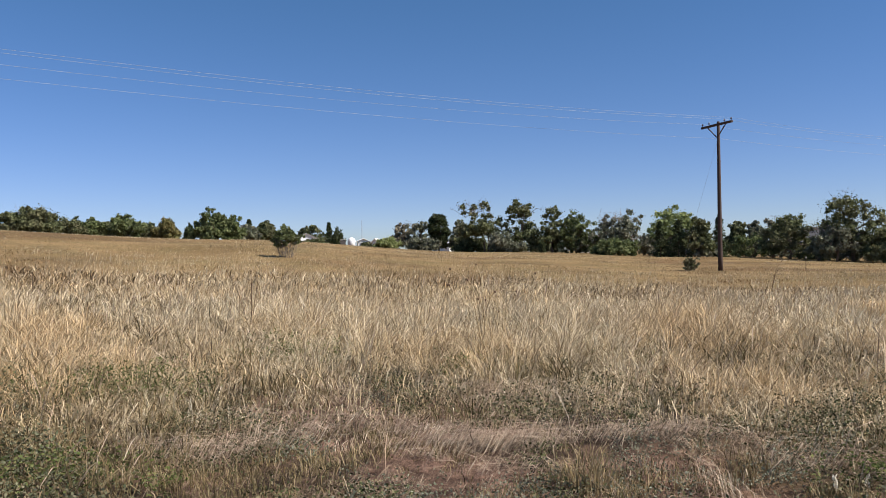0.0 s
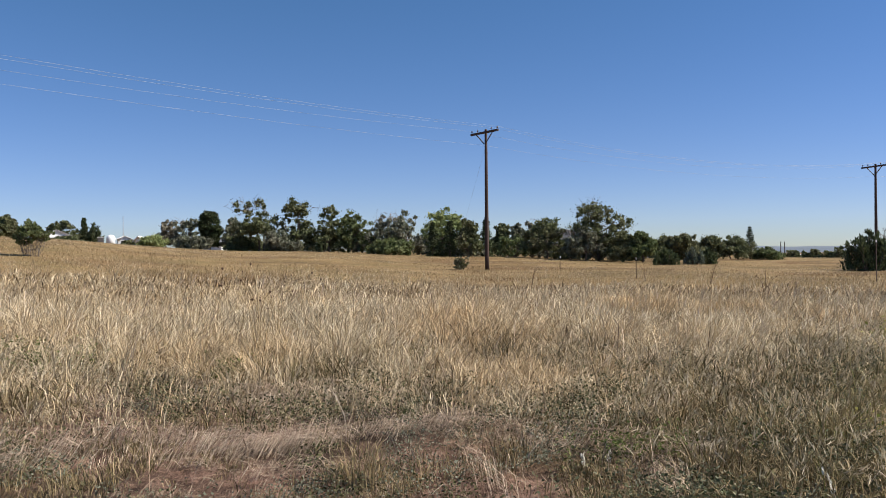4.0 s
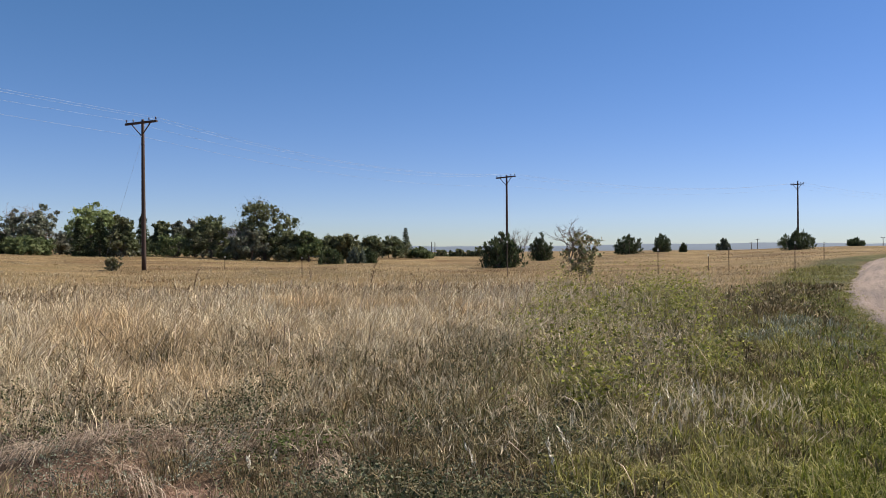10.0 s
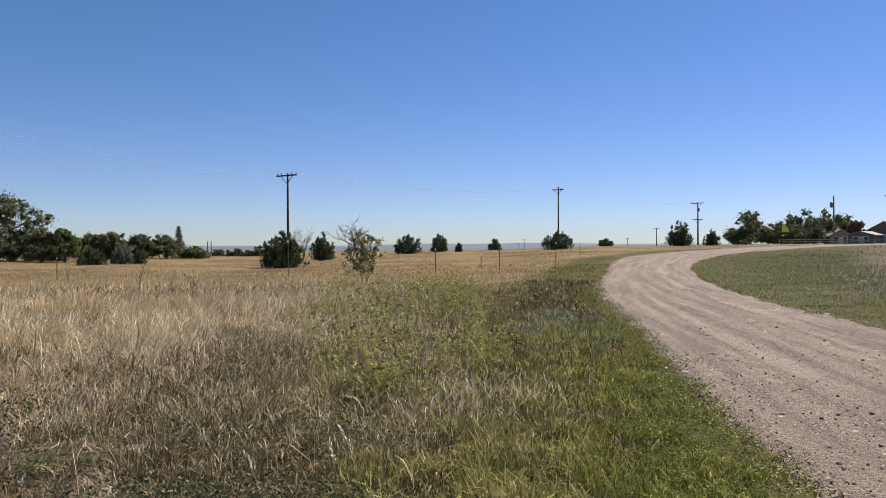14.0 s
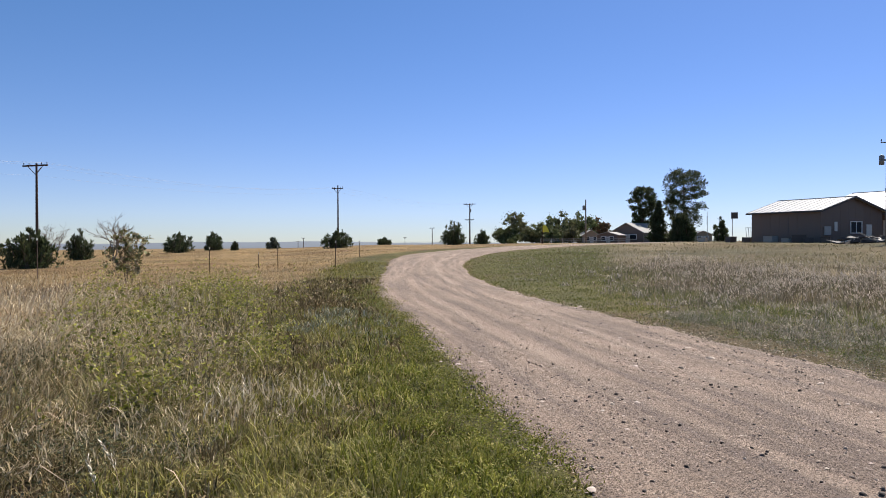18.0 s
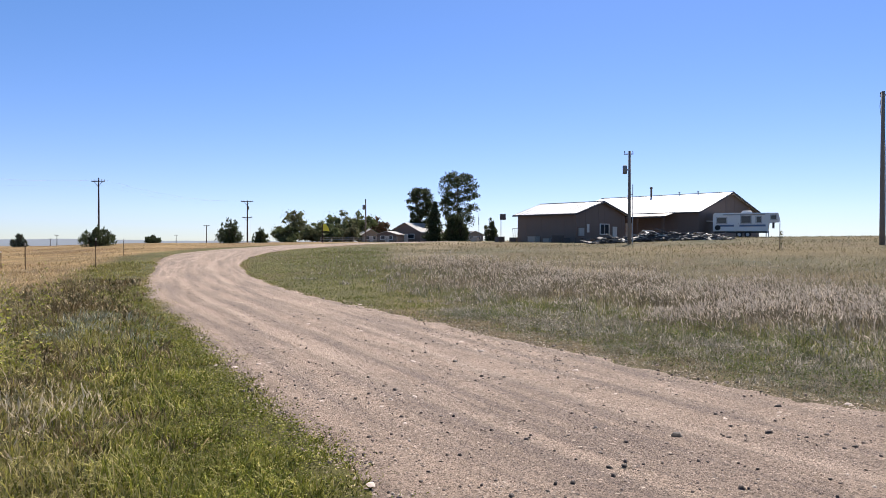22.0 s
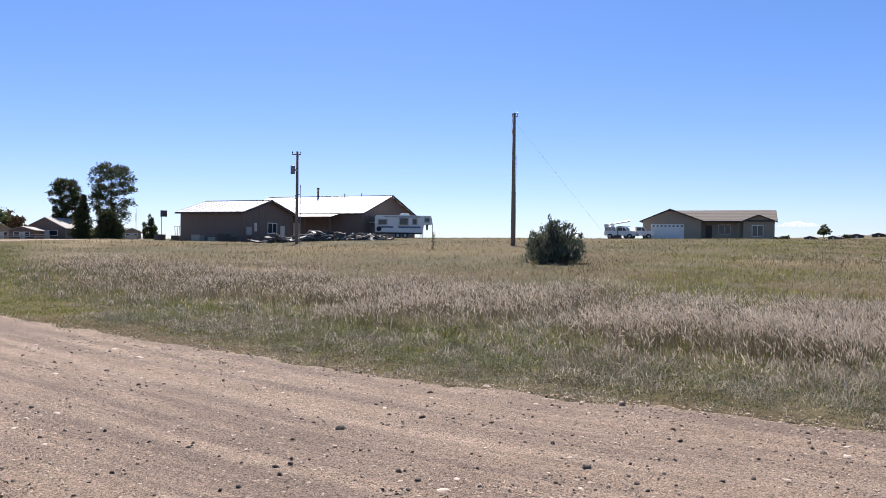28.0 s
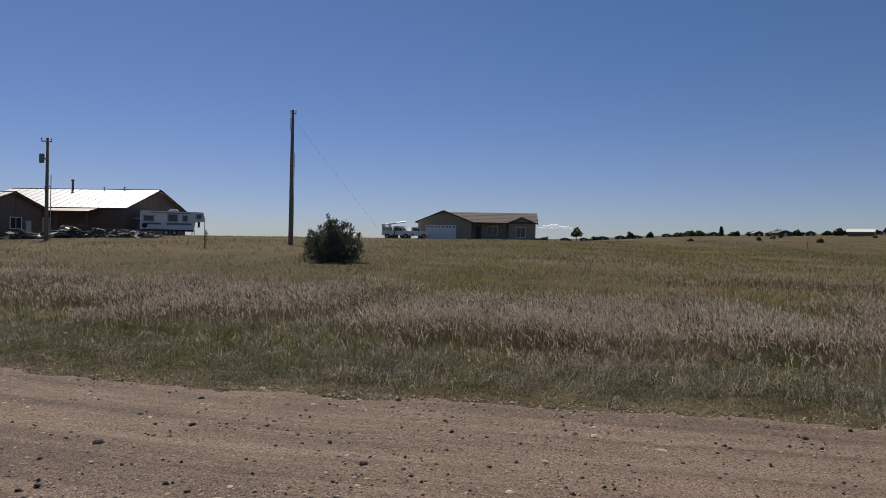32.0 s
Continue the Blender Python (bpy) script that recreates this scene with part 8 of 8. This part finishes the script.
def far_places():
    # white sheds and homes past the field
    small_house("house", -6.7, 170, 12, 5.0, 6, 2.0, 3.1, "white", "shingle_grey", "small white house with a grey roof far off")
    small_house("house", -9.1, 158, 20, 2.6, 5, 1.9, 2.7, "white", "shingle_grey", "white shed half hidden by trees")
    t = thing("tank", -3.3, 150, "rounded white storage tank among sheds", "tank", 10)
    part("body", Geo().lathe([(.75, -.2), (.8, 1.3), (.72, 1.7), (.44, 1.98), (.1, 2.1)], 14), M["white"], t, flat=False)
    t = thing("crate", -3.95, 150, "dark low bin beside a white tank", "bin", 5)
    part("body", Geo().box((-.5, -.45, -.1), (.5, .45, 1.5)), M["junk_dark"], t)
    part("lid", Geo().box((-.55, -.5, 1.5), (.55, .5, 1.58)), M["white"], t)
    small_house("shed", -2.4, 150, 8, 2.2, 2.4, 1.5, 2.0, "white", "white", "small white shed past the field")
    small_house("shed", -1.5, 148, -20, 1.3, 1.6, 1.4, 2.0, "white", "white", "tiny white shed among shrubs")
    small_house("house", 4.5, 150, 60, 4, 6, 1.6, 2.4, "white", "roof_metal", "white building glimpsed between trees")
    small_house("house", 15.2, 150, -10, 5, 7, 2.4, 3.8, "cream", "roof_metal", "tall white building glimpsed between trees")
    small_house("house", 30.2, 135, -40, 12, 8, 3.2, 4.8, "cream", "shingle_grey", "pale building behind the thicket")
    small_house("house", 37.5, 135, -40, 10, 6, 1.6, 2.4, "white", "roof_metal", "low pale building behind junipers")
    small_house("house", 46.6, 300, -40, 5, 7, 1.8, 2.5, "white", "white", "far white shed in the valley")
    # homestead
    small_house("house", 93.5, 145, -119, 6.6, 12, 2.0, 3.75, "brown_metal", "shingle_grey", "brown house with a pale grey roof")
    small_house("house", 92.1, 139, -110, 3.8, 5, 1.45, 2.0, "brown_metal", "shingle_grey", "low brown porch wing with a pale roof")
    small_house("house", 90.9, 158, -80, 3.6, 6, 1.6, 2.7, "tan_siding", "shingle_grey", "low outbuilding with a grey roof")
    small_house("house", 98.9, 146, -80, 3.4, 6, 1.3, 2.0, "tan_siding", "shingle_grey", "low outbuilding beside a cedar")
    # row of far homes on the hillside
    r = random.Random(9)
    for k, (az, d, w, h) in enumerate(((144.6, 300, 4, 2.2), (145.7, 330, 6, 2.4), (147.9, 330, 6, 2.6), (149.3, 320, 5, 2.2), (150.7, 340, 8, 2.6), (152.0, 340, 7, 2.6), (153.2, 330, 6, 2.2), (155.3, 340, 6, 2.6), (158.6, 330, 5, 2.8),
                                       (161.6, 320, 5, 3.4), (163.3, 300, 7, 3.6), (164.9, 330, 5, 3.0), (166.9, 330, 9, 2.8), (168.7, 330, 7, 3.2), (170.3, 320, 6, 3.0))):
        w, h = w * .7, h * .62
        small_house("house", az, d, -az + r.uniform(-30, 30), w, w * 1.3, h * .62, h, r.choice(("brown_metal", "trim", "junk_dark")), r.choice(("shingle", "trim", "shingle_grey")), "far-off single-storey house on the low hillside", ())
    small_house("barn", 168.7, 260, -80, 5.5, 7, 1.2, 2.1, "brown_metal", "white", "dark shed with a bright white roof")
    spots = [(150.1, 330), (154.1, 330), (156.9, 320), (159.1, 300), (160.0, 320), (162.4, 330), (164.1, 320), (165.9, 330), (166.6, 290), (168.0, 300), (170.7, 260), (171.7, 270), (156.2, 330), (146.3, 330), (152.7, 330), (157.6, 320), (161.1, 330), (163.0, 330), (167.4, 330), (169.6, 310), (172.6, 280)]
    for k, (az, d) in enumerate(spots):
        tall = az in (159.1, 168.9, 173.0, 174.0)
        if tall:
            spruce("conifer", az, d, 3.7, 2.4, "dark conifer on the far hillside", 200 + k, size=.3, per=18)
        else:
            broadleaf("tree", az, d, r.uniform(1.6, 2.9), r.uniform(2.2, 4.2), "needle", "small dark tree between far houses", 200 + k, bare=.03, clumps=30, per=26, size=.34)
    for k in range(7):
        az = 157 + 15 * r.random()
        broadleaf("shrub", az, r.uniform(150, 240), r.uniform(.5, 1.0), r.uniform(.7, 1.4), r.choice(("leaf_olive", "needle")), "low scrubby bush on the dry hillside", 240 + k, bare=.02, clumps=14, per=20, size=.16)


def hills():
    """A low ridge along the horizon, its blue-grey colour standing for distance haze."""
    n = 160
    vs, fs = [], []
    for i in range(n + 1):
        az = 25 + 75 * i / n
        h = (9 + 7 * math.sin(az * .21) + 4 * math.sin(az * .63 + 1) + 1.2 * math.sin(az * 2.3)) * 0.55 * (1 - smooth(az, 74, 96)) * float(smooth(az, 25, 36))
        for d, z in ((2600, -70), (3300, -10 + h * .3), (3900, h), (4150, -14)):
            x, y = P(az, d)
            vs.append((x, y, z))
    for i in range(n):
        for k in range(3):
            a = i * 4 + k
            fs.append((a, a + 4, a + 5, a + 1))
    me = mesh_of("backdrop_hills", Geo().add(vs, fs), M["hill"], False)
    tagged(new("backdrop_hills", me), "low hills on the horizon, coloured blue-grey for haze", "hills", kind="structure")
    # one small low cloud
    r = np.random.default_rng(3)
    bm = bmesh.new()
    for k in range(40):
        az = 145.9 + 2.5 * (k / 39)
        x, y = P(az, 4300)
        s = 4 + 10 * math.sin(math.pi * k / 39) * r.uniform(.4, 1.0)
        bmesh.ops.create_icosphere(bm, subdivisions=3, radius=1, matrix=Matrix.Translation((x, y, 106 + s * r.uniform(.2, 1.6))) @ Matrix.Diagonal((s * 1.2, s * 1.2, s * .9, 1)))
    me = bpy.data.meshes.new("cloud")
    bm.to_mesh(me)
    bm.free()
    me.polygons.foreach_set("use_smooth", [True] * len(me.polygons))
    me.materials.append(M["cloud"])
    tagged(new("cloud", me), "small white cloud low over the horizon", "cloud", kind="structure")


barns()
tan_house()
trailer()
truck("utility_truck", 135.0, 112, -150, "white utility truck with a folded boom beside the house", True)
truck("pickup_truck", 136.4, 114, -120, "white pickup truck parked by the garage", False)
scrap()
yard()
far_places()
hills()
